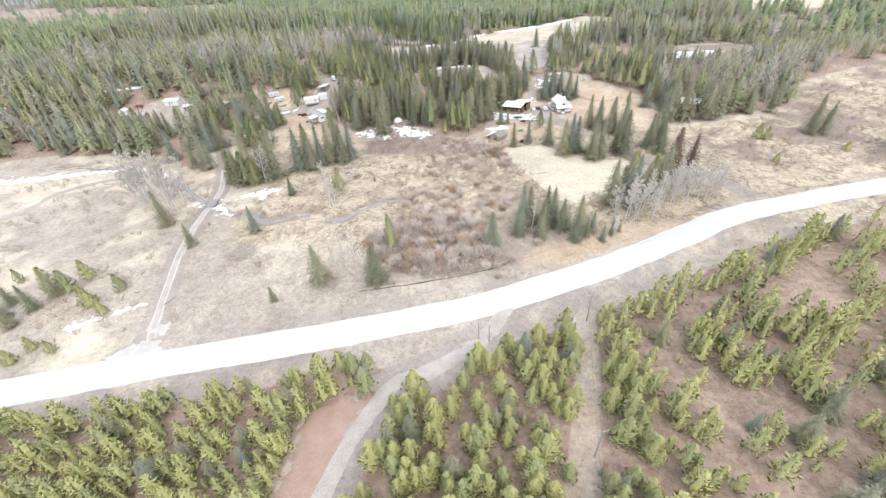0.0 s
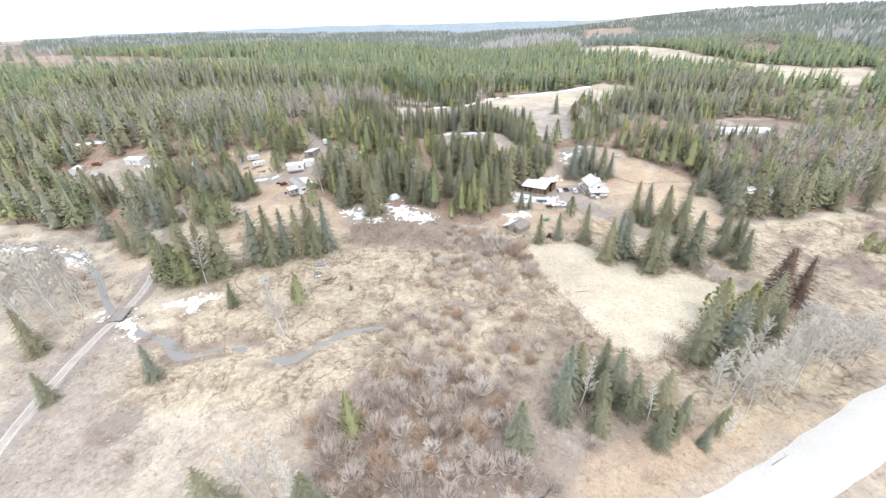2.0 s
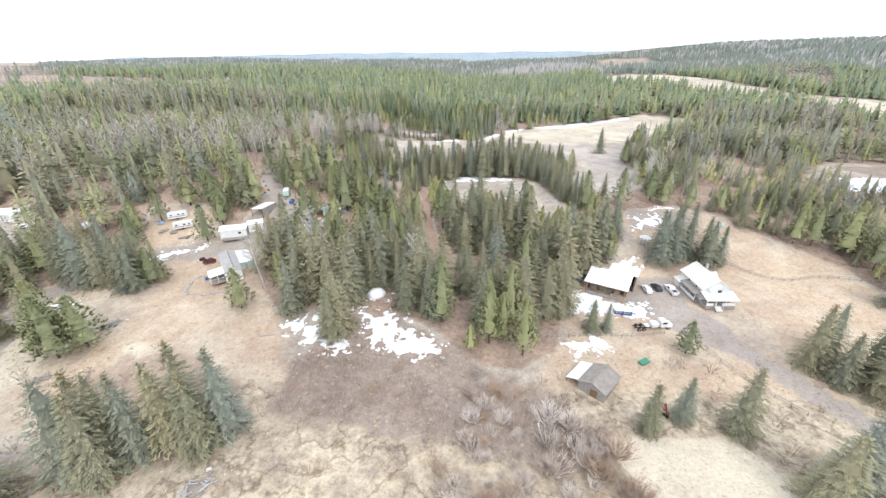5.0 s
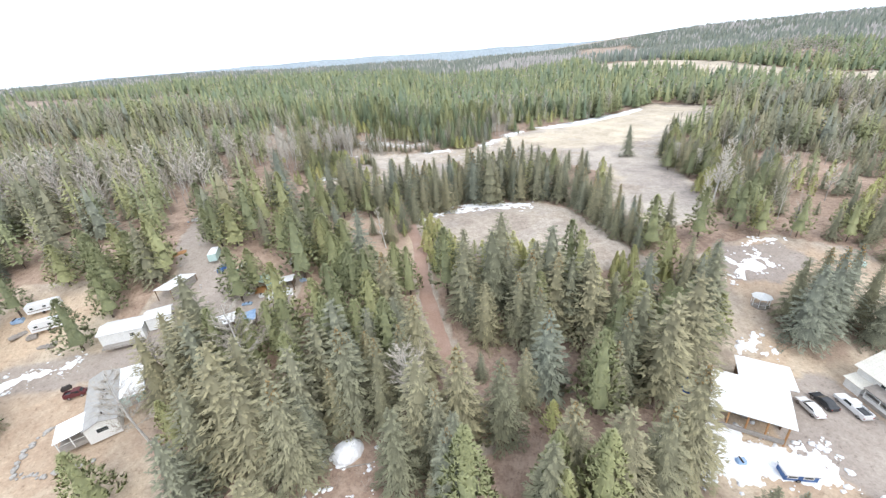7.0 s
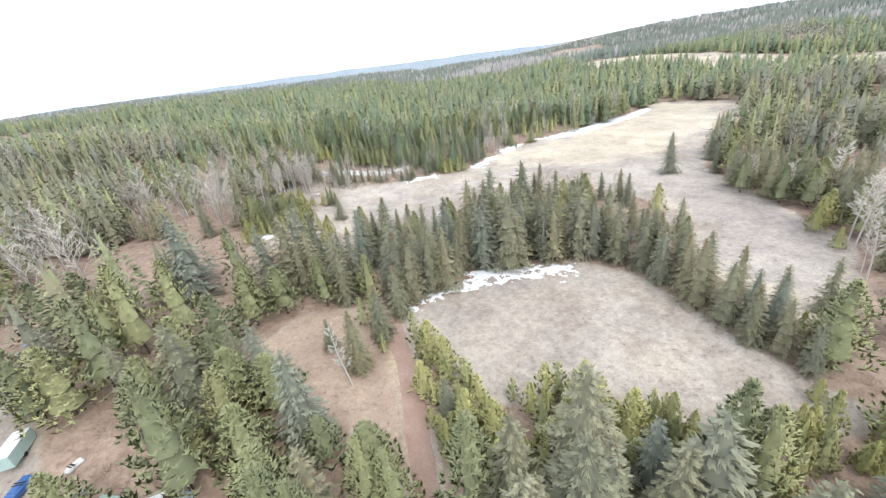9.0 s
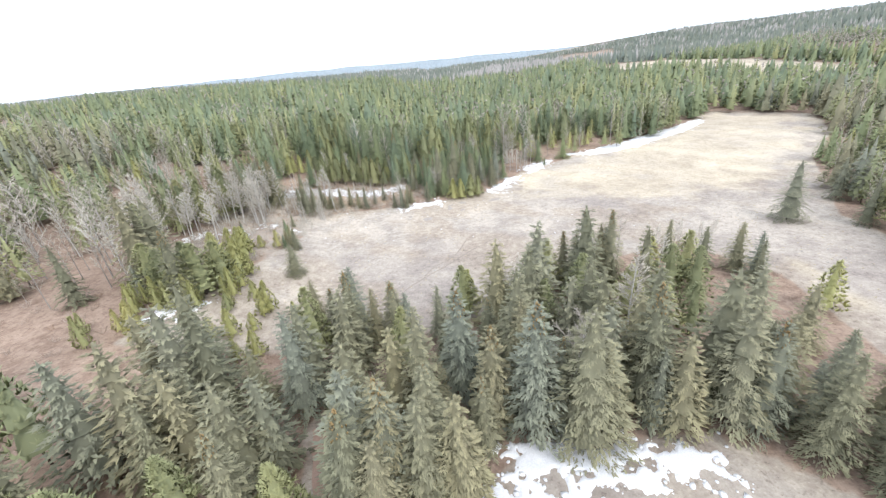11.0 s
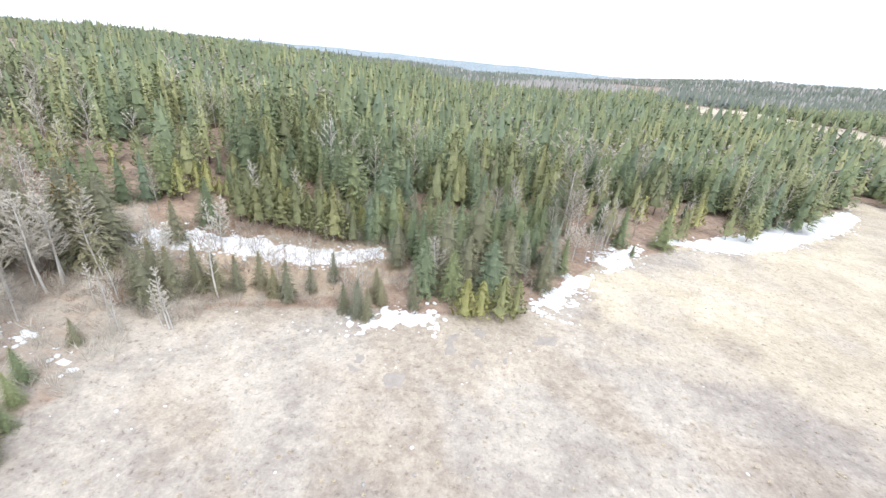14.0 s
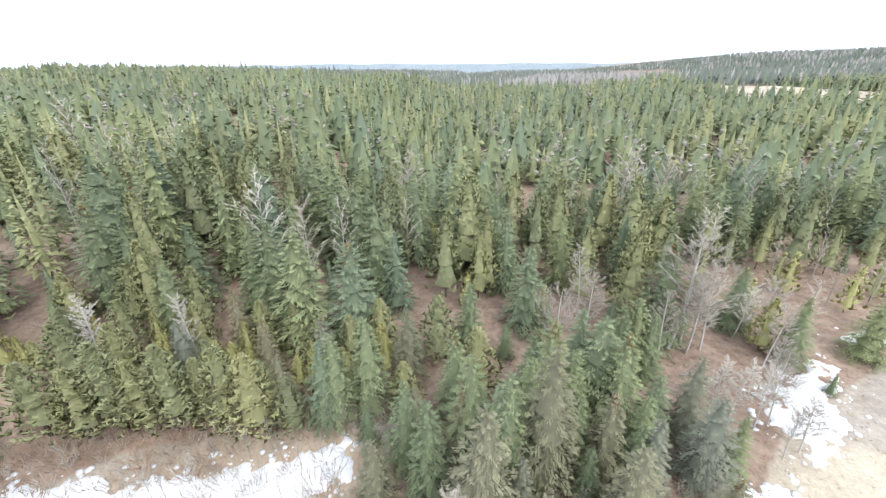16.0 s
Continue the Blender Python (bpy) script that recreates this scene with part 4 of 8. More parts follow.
def seed_cones(seed):
    """Brown cones hanging in the topmost boughs of a spruce one metre high."""
    rng = random.Random(seed)
    s = Soup()
    for i in range(60):
        u = rng.uniform(0.79, 0.985)
        r = 0.17 * (1 - u) ** 0.82 * rng.uniform(0.6, 1.1)
        az = i * 2.4
        c = np.array((r * math.cos(az), r * math.sin(az), u - 0.008))
        w = 0.0050
        s.add([c + (w, 0, 0), c + (-w * 0.5, w, 0), c + (-w * 0.5, -w, 0), c - (0, 0, 0.019), c + (0, 0, 0.006)], [(0, 1, 4), (1, 2, 4), (2, 0, 4), (1, 0, 3), (2, 1, 3), (0, 2, 3)], 0.5)
    return s.done()


def puff(s, rng, c, r, out, spikes=9, wide=0.17):
    """A tuft of needles: spikes fanned about an outward and upward lean."""
    for k in range(spikes):
        az = k * 2.4 + rng.random()
        el = math.asin(min(1, max(-0.4, -0.3 + 1.25 * (k + 0.5) / spikes)))
        d = np.array((math.cos(az) * math.cos(el), math.sin(az) * math.cos(el), math.sin(el))) + out * 0.6
        spray(s, rng, c, d, r * rng.uniform(0.9, 1.6), r * wide, 0.3)


def pine_shape(seed, tufts=80, slim=0.17, bare=0.2, size=0.06, spikes=9, inner=0.3, wide=0.17):
    """The crown of a young lodgepole pine one metre high: tufts set on rising boughs."""
    rng = random.Random(seed)
    s = Soup()
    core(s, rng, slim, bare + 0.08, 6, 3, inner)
    for i in range(tufts):
        u = bare + (0.97 - bare) * ((i + rng.random()) / tufts) ** 0.9
        k = (u - bare) / (1 - bare)
        r = slim * min(1.0, 0.75 + k * 2.0) * (1 - k) ** 0.82 * rng.uniform(0.45, 1.15)
        az = i * 2.4 + rng.uniform(-0.4, 0.4)
        c = np.array((r * math.cos(az), r * math.sin(az), u + 0.1 * r))
        puff(s, rng, c, size * rng.uniform(0.75, 1.25) * (1.15 - 0.5 * k), np.array((0.8 * math.cos(az), 0.8 * math.sin(az), 1.2)), spikes, wide)
    puff(s, rng, np.array((0, 0, 0.95)), 0.035, np.array((0, 0, 1.5)), 7)
    return soften(s.done(), 0.8, seed, 0.12)


def cone_shape(seed, sprays=50, sides=7, slim=0.15, bare=0.08, size=0.07, skirts=3, fill=0.7):
    """A far conifer one metre high: a core and loose sprays."""
    rng = random.Random(seed)
    s = Soup()
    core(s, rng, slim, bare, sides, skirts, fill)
    for i in range(sprays):
        u = bare + (0.96 - bare) * (1 - math.sqrt(1 - (i + rng.random()) / sprays * 0.985))
        r = slim * (1 - u) ** 0.8 * rng.uniform(0.8, 1.12)
        az = i * 2.4 + rng.uniform(-0.3, 0.3)
        p = np.array((r * math.cos(az) * 0.8, r * math.sin(az) * 0.8, u + 0.02))
        d = np.array((math.cos(az), math.sin(az), rng.uniform(-0.9, 0.3 + u)))
        z = size * (0.7 + 0.6 * (1 - u)) * rng.uniform(0.8, 1.2)
        spray(s, rng, p, d, z, z * 0.36, 0.25)
    return soften(s.done(), 0.75, seed, 0.15)


def stem_shape(h0=0.0, h1=0.93, r=0.011, sides=5):
    s = Soup()
    tube(s, [(0, 0, h0 - 0.03), (0.002, 0.001, 0.3), (-0.001, 0.002, 0.6), (0, 0, h1)], [r * 1.15, r * 0.8, r * 0.5, r * 0.12], sides)
    return s.done()


def twig(s, a, b, w, tip=0.6):
    """A thin tapered shoot."""
    d = np.asarray(b) - np.asarray(a)
    u = np.cross(d, (0.3, 0.5, 0.81))
    u = u / (np.linalg.norm(u) + 1e-9) * w
    k = np.cross(d, u)
    k = k / (np.linalg.norm(k) + 1e-9) * w
    s.add([a + u, a - 0.5 * u + 0.87 * k, a - 0.5 * u - 0.87 * k, b], [(0, 1, 3), (1, 2, 3), (2, 0, 3)], [0.2, 0.2, 0.2, tip])


def shoot(s, a, b, w, tip=0.8):
    """A hair-thin shoot: one sliver."""
    d = b - a
    u = np.cross(d, (0.4, -0.3, 0.87))
    u = u / (np.linalg.norm(u) + 1e-9) * w
    s.add([a + u, a - u, b], [(0, 1, 2)], [0.3, 0.3, tip])


def bare_shape(seed, limbs=16, low=0.35, reach=0.20, twigs=9, w=0.0026, lean=0.05, sub=2):
    """A leafless aspen or birch one metre high: (trunk arrays, branch arrays)."""
    rng = random.Random(seed)
    lx, ly = rng.uniform(-lean, lean), rng.uniform(-lean, lean)

    def axis(u):
        return np.array((lx * u + 0.012 * math.sin(5 * u + seed), ly * u + 0.012 * math.cos(4 * u + seed), u))

    tr = Soup()
    us = [-0.03, 0.12, 0.3, 0.5, 0.7, 0.88, 1.0]
    tube(tr, [axis(u) for u in us], [0.0125, 0.0105, 0.009, 0.0072, 0.005, 0.0026, 0.0008], 6)
    br = Soup()
    for i in range(limbs):
        u = low + (0.95 - low) * (i + rng.random() * 0.7) / limbs
        az = i * 2.4 + rng.uniform(-0.5, 0.5)
        ln = reach * (1.15 - 0.75 * (u - low) / (1 - low)) * rng.uniform(0.6, 1.15)
        a = axis(u)
        m = a + np.array((math.cos(az) * ln * 0.55, math.sin(az) * ln * 0.55, ln * rng.uniform(0.3, 0.6)))
        e = m + np.array((math.cos(az) * ln * 0.45, math.sin(az) * ln * 0.45, ln * rng.uniform(0.5, 0.95)))
        tube(br, [a, m, e], [0.0042 * (1.2 - u), 0.0028 * (1.2 - u), 0.0006], 3, 0.3)
        for j in range(twigs):
            t = rng.uniform(0.25, 1.0)
            b = (a + (m - a) * t / 0.55) if t < 0.55 else (m + (e - m) * (t - 0.55) / 0.45)
            q = az + rng.uniform(-1.3, 1.3)
            l2 = ln * rng.uniform(0.25, 0.6)
            c = b + np.array((math.cos(q) * l2, math.sin(q) * l2, l2 * rng.uniform(0.15, 1.1)))
            twig(br, b, c, w * 0.55)
            for _ in range(sub):
                g = b + (c - b) * rng.uniform(0.3, 0.9)
                q2 = q + rng.uniform(-1.2, 1.2)
                shoot(br, g, g + np.array((math.cos(q2), math.sin(q2), rng.uniform(0.1, 1.0))) * l2 * rng.uniform(0.4, 0.8), w * 0.5)
    return tr.done(), br.done()


def bare_light(seed, limbs=11, low=0.3, reach=0.2, twigs=7, w=0.010):
    """The crown of a leafless aspen for the joined stands: slivers only."""
    rng = random.Random(seed)
    s = Soup()
    for i in range(limbs):
        u = low + (0.95 - low) * (i + rng.random() * 0.7) / limbs
        az = i * 2.4 + rng.uniform(-0.5, 0.5)
        ln = reach * (1.15 - 0.7 * (u - low) / (1 - low)) * rng.uniform(0.6, 1.15)
        a = np.array((0, 0, u))
        e = a + np.array((math.cos(az) * ln, math.sin(az) * ln, ln * rng.uniform(1.1, 2.2)))
        twig(s, a, e, w * 0.6)
        for j in range(twigs):
            b = a + (e - a) * rng.uniform(0.2, 1.0)
            q, l2 = az + rng.uniform(-1.4, 1.4), ln * rng.uniform(0.3, 0.65)
            c = b + np.array((math.cos(q) * l2, math.sin(q) * l2, l2 * rng.uniform(0.3, 1.2)))
            shoot(s, b, c, w * 0.55)
            g = b + (c - b) * rng.uniform(0.3, 0.8)
            q += rng.uniform(-1.2, 1.2)
            shoot(s, g, g + np.array((math.cos(q), math.sin(q), rng.uniform(0.2, 1.1))) * l2 * 0.6, w * 0.45)
    return s.done()


def shrub_shape(seed, stems=34, spread_=0.75, forks=3):
    """A leafless willow clump one metre high."""
    rng = random.Random(seed)
    s = Soup()
    for i in range(stems):
        az, r = i * 2.4, 0.28 * math.sqrt(rng.random())
        a = np.array((r * math.cos(az), r * math.sin(az), -0.05))
        o = rng.uniform(0.15, spread_)
        h = rng.uniform(0.55, 1.0)
        b = a + np.array((math.cos(az) * o * 0.8, math.sin(az) * o * 0.8, h))
        twig(s, a, b, 0.017)
        for _ in range(forks):
            g = a + (b - a) * rng.uniform(0.3, 0.8)
            q = az + rng.uniform(-1.4, 1.4)
            ln = rng.uniform(0.2, 0.42)
            shoot(s, g, g + np.array((math.cos(q) * ln * 0.7, math.sin(q) * ln * 0.7, ln)), 0.015)
    return s.done()


def tuft_shape(seed, blades=9):
    rng = random.Random(seed)
    s = Soup()
    for i in range(blades):
        az = i * 2.4
        o = rng.uniform(0.25, 0.75)
        a = np.array((0.18 * math.cos(az), 0.18 * math.sin(az), -0.05))
        side = np.array((-math.sin(az), math.cos(az), 0)) * 0.13
        s.add([a + side, a - side, a + np.array((math.cos(az) * o, math.sin(az) * o, rng.uniform(0.4, 1.0)))], [(0, 1, 2)], [0.1, 0.1, 1])
    return s.done()


def scatter_many(name, label, category, shapes, places, material, kind="stuff"):
    """Joins many copies of shapes into one mesh. places: rows of x, y, z, height, width factor, turn, shape number."""
    V, F, T, H, N = [], [], [], [], []
    n = 0
    places = np.asarray(places, float)
    for k, (sv, sf, st, *sn) in enumerate(shapes):
        p = places[places[:, 6].astype(int) % len(shapes) == k]
        if not len(p):
            continue
        c, s_ = np.cos(p[:, 5])[:, None], np.sin(p[:, 5])[:, None]
        hw = (p[:, 3] * p[:, 4])[:, None]
        x = (sv[None, :, 0] * c - sv[None, :, 1] * s_) * hw + p[:, 0:1]
        y = (sv[None, :, 0] * s_ + sv[None, :, 1] * c) * hw + p[:, 1:2]
        z = sv[None, :, 2] * p[:, 3:4] + p[:, 2:3]
        V.append(np.stack([x, y, z], -1).reshape(-1, 3))
        F.append((sf[None] + (np.arange(len(p)) * len(sv))[:, None, None] + n).reshape(-1, 3))
        T.append(np.tile(st, len(p)))
        tone = np.modf(p[:, 0] * 0.7311 + p[:, 1] * 0.3917 + 50)[0]
        H.append(np.repeat(np.abs(tone), len(sv)))
        if sn:
            q = sn[0]
            N.append(np.stack([q[None, :, 0] * c - q[None, :, 1] * s_, q[None, :, 0] * s_ + q[None, :, 1] * c, np.repeat(q[None, :, 2], len(p), 0)], -1).reshape(-1, 3))
        n += len(p) * len(sv)
    me = raw_mesh(name, np.concatenate(V), tris=np.concatenate(F), material=material, tip=np.concatenate(T), tint=np.concatenate(H), normals=np.concatenate(N) if N else None)
    return tagged(new(name, me), label, category, kind=kind)


class Kind:
    """A kind of tree: prototypes with trunk and crown, copied to each place."""

    def __init__(self, name, label, category, group, variants):
        self.name, self.label, self.category, self.group, self.variants, self.made = name, label, category, group, variants, {}

    def put(self, x, y, h, wide=1.0, turn=None, k=0, label=None):
        k %= len(self.variants)
        turn = (x * 37 + y * 91) % 360 if turn is None else turn
        m = pose(x, y, gz(x, y) - 0.1, 0, 0, turn)
        sc = (h * wide, h * wide, h)
        if k in self.made:
            ob = self.made[k]
            got = copy_thing(ob, m @ Matrix.Diagonal((sc[0] / ob.scale[0], sc[1] / ob.scale[1], sc[2] / ob.scale[2], 1)))
        else:
            got = self.made[k] = new(self.name)
            tagged(got, self.label, self.category, self.group)
            got.matrix_basis = m @ Matrix.Diagonal((*sc, 1))
            for pname, arrays, material in self.variants[k]:
                v, f, t = arrays[:3]
                piece = part(pname, raw_mesh(pname, v, tris=f, material=M[material], tip=t, normals=arrays[3] if len(arrays) > 3 else None), None, got)
                if pname == "seed_top":
                    tagged(piece, "brown seed cones in the treetop", kind="stuff")
        if label:
            got["label"] = label
        return got


SPRUCE_FINE = [spruce_shape(11 + i, n_, 8, 28, s_, b_, r_, 0.0235, 0.5, (0.15, 0.24)) for i, (n_, s_, b_, r_) in enumerate(((27, 0.245, 0.05, 0.16), (29, 0.205, 0.06, 0.2), (26, 0.27, 0.04, 0.18), (27, 0.225, 0.10, 0.28)))]
SPRUCE_MID = [spruce_shape(31 + i, 23, 7, 11, s_, 0.07, 0.22, 0.035, 0.5, (0.2, 0.32)) for i, s_ in enumerate((0.235, 0.205, 0.26))]
SPRUCE_LOW = [cone_shape(36 + i, 290, 7, s_, 0.07, 0.048, 4, 0.42) for i, s_ in enumerate((0.245, 0.215, 0.27))]
SPRUCE_CONE = [cone_shape(41 + i, 74, 6, s_, 0.07, 0.08, 2, 0.5) for i, s_ in enumerate((0.225, 0.20, 0.25))]
SPRUCE_FAR = [cone_shape(51 + i, 22, 6, s_, 0.06, 0.11, 1, 0.85) for i, s_ in enumerate((0.175, 0.15, 0.195))]
SPRUCE_TINY = [cone_shape(61 + i, 4, 5, 0.13, 0.05, 0.14, 1, 0.95) for i in range(3)]
PINE_FINE = [pine_shape(71 + i, n_, s_, b_, z_, 8, 0.4, 0.24) for i, (n_, s_, b_, z_) in enumerate(((190, 0.23, 0.10, 0.044), (180, 0.26, 0.07, 0.046), (180, 0.21, 0.15, 0.043)))]
LODGE_FINE = [pine_shape(76 + i, n_, s_, b_, 0.029, 8, 0.45, 0.25) for i, (n_, s_, b_) in enumerate(((330, 0.20, 0.10), (320, 0.23, 0.08), (320, 0.19, 0.15)))]
PINE_MID = [pine_shape(81 + i, 150, s_, 0.12, 0.042, 6, 0.5, 0.24) for i, s_ in enumerate((0.22, 0.25, 0.20))]
PINE_YOUNG = [pine_shape(181 + i, 52, s_, 0.08, 0.075, 5, 0.4, 0.28) for i, s_ in enumerate((0.21, 0.24, 0.19))]
PINE_LOW = [cone_shape(86 + i, 240, 6, s_, 0.14, 0.056, 3, 0.26) for i, s_ in enumerate((0.20, 0.22, 0.18))]
ASPEN = [bare_shape(91 + i, 26, 0.34, 0.15, 14, 0.0034, 0.05, 6) for i in range(4)]
BIRCH = [bare_shape(101 + i, 22, 0.30, 0.075, 12, 0.0048, 0.08, 6) for i in range(3)]
ASPEN_BOLD = [bare_shape(191 + i, 28, 0.32, 0.115, 14, 0.0050, 0.09, 6) for i in range(3)]
ASPEN_THICK = [bare_light(195 + i, 13, 0.25, 0.15, 7, 0.012) for i in range(3)]
ASPEN_FAR = [bare_light(111 + i, 15, 0.30, 0.125, 10, 0.0052) for i in range(3)]
SHRUB = [shrub_shape(121 + i, 40, 0.8, 8) for i in range(4)]
SHRUB_LOW = [shrub_shape(125 + i, 12, 0.85, 4) for i in range(3)]
STEM = stem_shape()
spruces = Kind("spruce_tree", "tall dark green spruce with drooping boughs", "tree", "spruces of the wood", [[("trunk", STEM, "bark"), ("crown", a, "spruce")] + ([("seed_top", seed_cones(i), "cone")] if i in (0, 1) else []) for i, a in enumerate(SPRUCE_FINE)])
firs = Kind("fir_tree", "fresh green fir with layered boughs at the hayfield's edge", "tree", "firs beyond the field", [[("trunk", STEM, "bark"), ("crown", a, "fir")] + ([("seed_top", seed_cones(i), "cone")] if i == 0 else []) for i, a in enumerate(SPRUCE_FINE)])
dead_spruces = Kind("dead_spruce", "dying spruce with sparse red-brown needles", "tree", "", [[("trunk", STEM, "bark"), ("crown", SPRUCE_FINE[3], "deadneedle")]])
pines = Kind("pine_tree", "young yellow-green lodgepole pine with tufted boughs", "tree", "young pines", [[("trunk", stem_shape(r=0.013), "bark"), ("crown", a, "pine")] for a in PINE_FINE])
bushy_pines = Kind("young_pine", "bushy young pine branched down to the grass", "tree", "young pines", [[("trunk", stem_shape(r=0.013), "bark"), ("crown", a, "pine")] for a in (pine_shape(171, 230, 0.27, 0.03, 0.050, 9, 0.4, 0.24), pine_shape(172, 220, 0.31, 0.02, 0.052, 9, 0.4, 0.24))])
lodgepoles = Kind("lodgepole_pine", "olive green lodgepole pine with a narrow crown", "tree", "pines of the wood", [[("trunk", stem_shape(r=0.011), "bark"), ("crown", a, "pinewood")] for a in LODGE_FINE])
aspens = Kind("aspen_tree", "leafless grey aspen with a pale trunk", "tree", "bare aspens", [[("trunk", t_, "birchbark"), ("crown", b_, "twig")] for t_, b_ in ASPEN])
tall_aspens = Kind("aspen_tree", "tall leafless aspen with a white trunk and grey crown", "tree", "bare aspens", [[("trunk", t_, "birchbark"), ("crown", b_, "paletwig")] for t_, b_ in ASPEN_BOLD])
birches = Kind("birch_tree", "leafless white-barked birch leaning slightly", "tree", "bare birches", [[("trunk", t_, "birchbark"), ("crown", b_, "paletwig")] for t_, b_ in BIRCH])
shrubs = Kind("willow_shrub", "leafless grey-brown willow shrub", "shrub", "willow shrubs", [[("crown", a, "willow")] for a in SHRUB])

# single trees of the meadow and the yards: x, y, height
rng = random.Random(5)
placed = []


def stand(kind, rows, wide=1.0, **kw):
    for j, (x, y, h) in enumerate(rows):
        kind.put(x, y, h, wide * rng.uniform(0.98, 1.2) * (1.5 if kind is lodgepoles else 1.0), k=rng.randrange(4), **kw)
        placed.append((x, y))


stand(spruces, [(-43, 92, 14.5), (-25, 91, 15.5), (12, 106, 14.5), (-55, 84, 6), (-76, 123, 12), (-97, 116, 10), (-116, 132, 16), (24, 118, 17), (34, 124, 13), (37, 114, 13), (40, 107, 12), (47, 112, 9), (71, 143, 16), (27, 121, 15), (44, 109, 8)])
stand(spruces, [(-71, 182, 23), (-76, 181, 22), (-66, 184, 21), (-58, 189, 24), (-52, 190, 22), (-100, 166, 18), (-94, 167, 23), (-88, 169, 23), (-85, 173, 24), (-72, 154, 9), (-98, 174, 22), (-73, 186, 19), (-62, 187, 21), (-55, 186, 20), (-69, 179, 21), (-91, 172, 20), (-39, 222, 19), (-105, 171, 17)])
stand(spruces, [(58, 182, 20), (50, 195, 17), (32, 194, 13), (40, 197, 12), (70, 175, 19), (81, 176, 22), (94, 182, 10), (98, 175, 15), (103, 188, 16), (54, 180, 18), (61, 183, 18), (76, 213, 18), (83, 217, 16), (85, 205, 18), (90, 201, 23), (60, 131, 19), (69, 133, 19), (66, 172, 17), (79, 208, 15), (88, 211, 17), (93, 207, 14), (107, 200, 13)])
stand(spruces, [(61, 259, 20), (66, 261, 22), (72, 264, 20), (76, 258, 17), (81, 260, 14), (68, 266, 18), (63, 265, 17), (-111, 242, 19), (-106, 244, 14), (29, 224, 10), (33, 224, 9), (78, 264, 15), (-118, 247, 15)])
stand(spruces, [(-27, 445, 8), (-25, 444, 7), (-17, 449, 8), (-55, 443, 7), (-41, 447, 9), (-23, 465, 11), (-12, 463, 18), (-5, 469, 20), (10, 462, 12), (2, 463, 14), (-7, 459, 13), (13, 470, 13), (82, 400, 17), (-60, 437, 10), (-47, 449, 8)])
stand(spruces, [(22, 113, 12), (29, 110, 10), (43, 114, 14), (35, 119, 15), (31, 116, 12), (49, 107, 7), (56, 112, 6), (66, 127, 12), (75, 135, 13), (84, 139, 12)])
stand(spruces, [(-40, 219, 17)])
stand(lodgepoles, [(-71, 230, 14), (50, 216.5, 10)])
stand(lodgepoles, [(-22, 107, 15)], 0.6)
stand(lodgepoles, [(-96, 165, 17), (-102, 168, 16), (-92, 165, 14)])
stand(lodgepoles, [(-50, 153.5, 12), (-53, 156, 6)], 0.65)
stand(bushy_pines, [(-7, 448, 8.5), (0, 450, 9), (-4, 449, 8), (3, 451, 8), (-66, 390, 7), (-62, 386, 6), (-70, 384, 8), (74, 147, 14), (83, 148, 12), (-106, 82, 6), (-113, 86, 8)])
stand(spruces, [(-136, 211, 16), (-132, 215, 18), (-143, 234, 15), (-146, 225, 15), (-134, 198, 20), (-127, 188, 18), (-173, 224, 18), (-178, 237, 17), (-139, 243, 20), (-130, 241, 23), (-123, 240, 20), (-114, 239, 19), (-110, 238, 20), (-132, 254, 18), (-126, 246, 17), (-228, 218, 17), (-232, 250, 18), (-193, 216, 18), (-182, 221, 20), (-153, 202, 18), (-135, 190, 15), (-106, 170, 17), (-120, 251, 14)])
stand(spruces, [(97, 185, 16), (103, 185, 15), (132, 222, 14), (148, 218, 16), (165, 219, 17), (177, 218, 18), (67, 177, 19), (79, 181, 16), (116, 237, 15), (142, 265, 16), (129, 279, 16), (53, 110, 7), (83, 143, 14), (78, 139, 15), (87, 146, 17), (66, 137, 13)])
stand(spruces, [(-33, 309, 12), (-47, 302, 16), (-51, 295, 13), (-36, 348, 19), (-18, 346, 19), (-3, 352, 20), (13, 343, 21), (22, 339, 20), (-23, 362, 14), (-30, 360, 18), (21, 379, 14), (9, 355, 19), (-12, 349, 19), (-3, 350, 16), (-71, 379, 17)])
stand(tall_aspens, [(17, 357, 17), (88, 133, 15), (92, 134, 14), (84, 131, 15), (79, 129, 15), (97, 129, 13), (101, 133, 13), (87, 137, 15), (73, 129, 14), (70, 117.5, 13), (62, 114.5, 12), (-126, 151, 22), (-131, 158, 22), (-119, 150, 19)])
stand(spruces, [(-131, 78, 11), (-130, 85, 10), (-128, 91, 11), (-140, 88, 10), (-136, 82, 9), (24, 383, 11), (15, 377, 11), (20, 383, 8), (-35, 456, 7), (-25, 452, 7), (-38, 451, 6), (-50, 446, 8), (-63, 439, 9)])
stand(bushy_pines, [(-125, 93, 9), (-123, 99, 8), (-133, 95, 9), (-108, 93, 7), (-110, 68, 5), (-119, 65, 6), (-147, 99, 6), (-116, 69, 5), (30, 375, 11), (-9, 371, 10), (-52, 376, 8), (-61, 378, 3.5), (-46, 374, 4.5), (5, 374, 11), (-57, 381, 5), (-70, 389, 6)])
stand(birches, [(-59, 430, 8), (-54, 433, 11), (-52, 443, 14), (-58, 446, 9), (-45, 452, 9), (-31, 449, 8), (-66, 447, 11), (-40, 456, 9), (-29, 456, 8), (-70, 440, 13)])
stand(aspens, [(26, 478, 9), (28, 481, 10), (24.5, 473, 8), (30, 484, 9), (27, 474, 8), (33, 489, 11), (17, 490, 12), (36, 495, 12)])
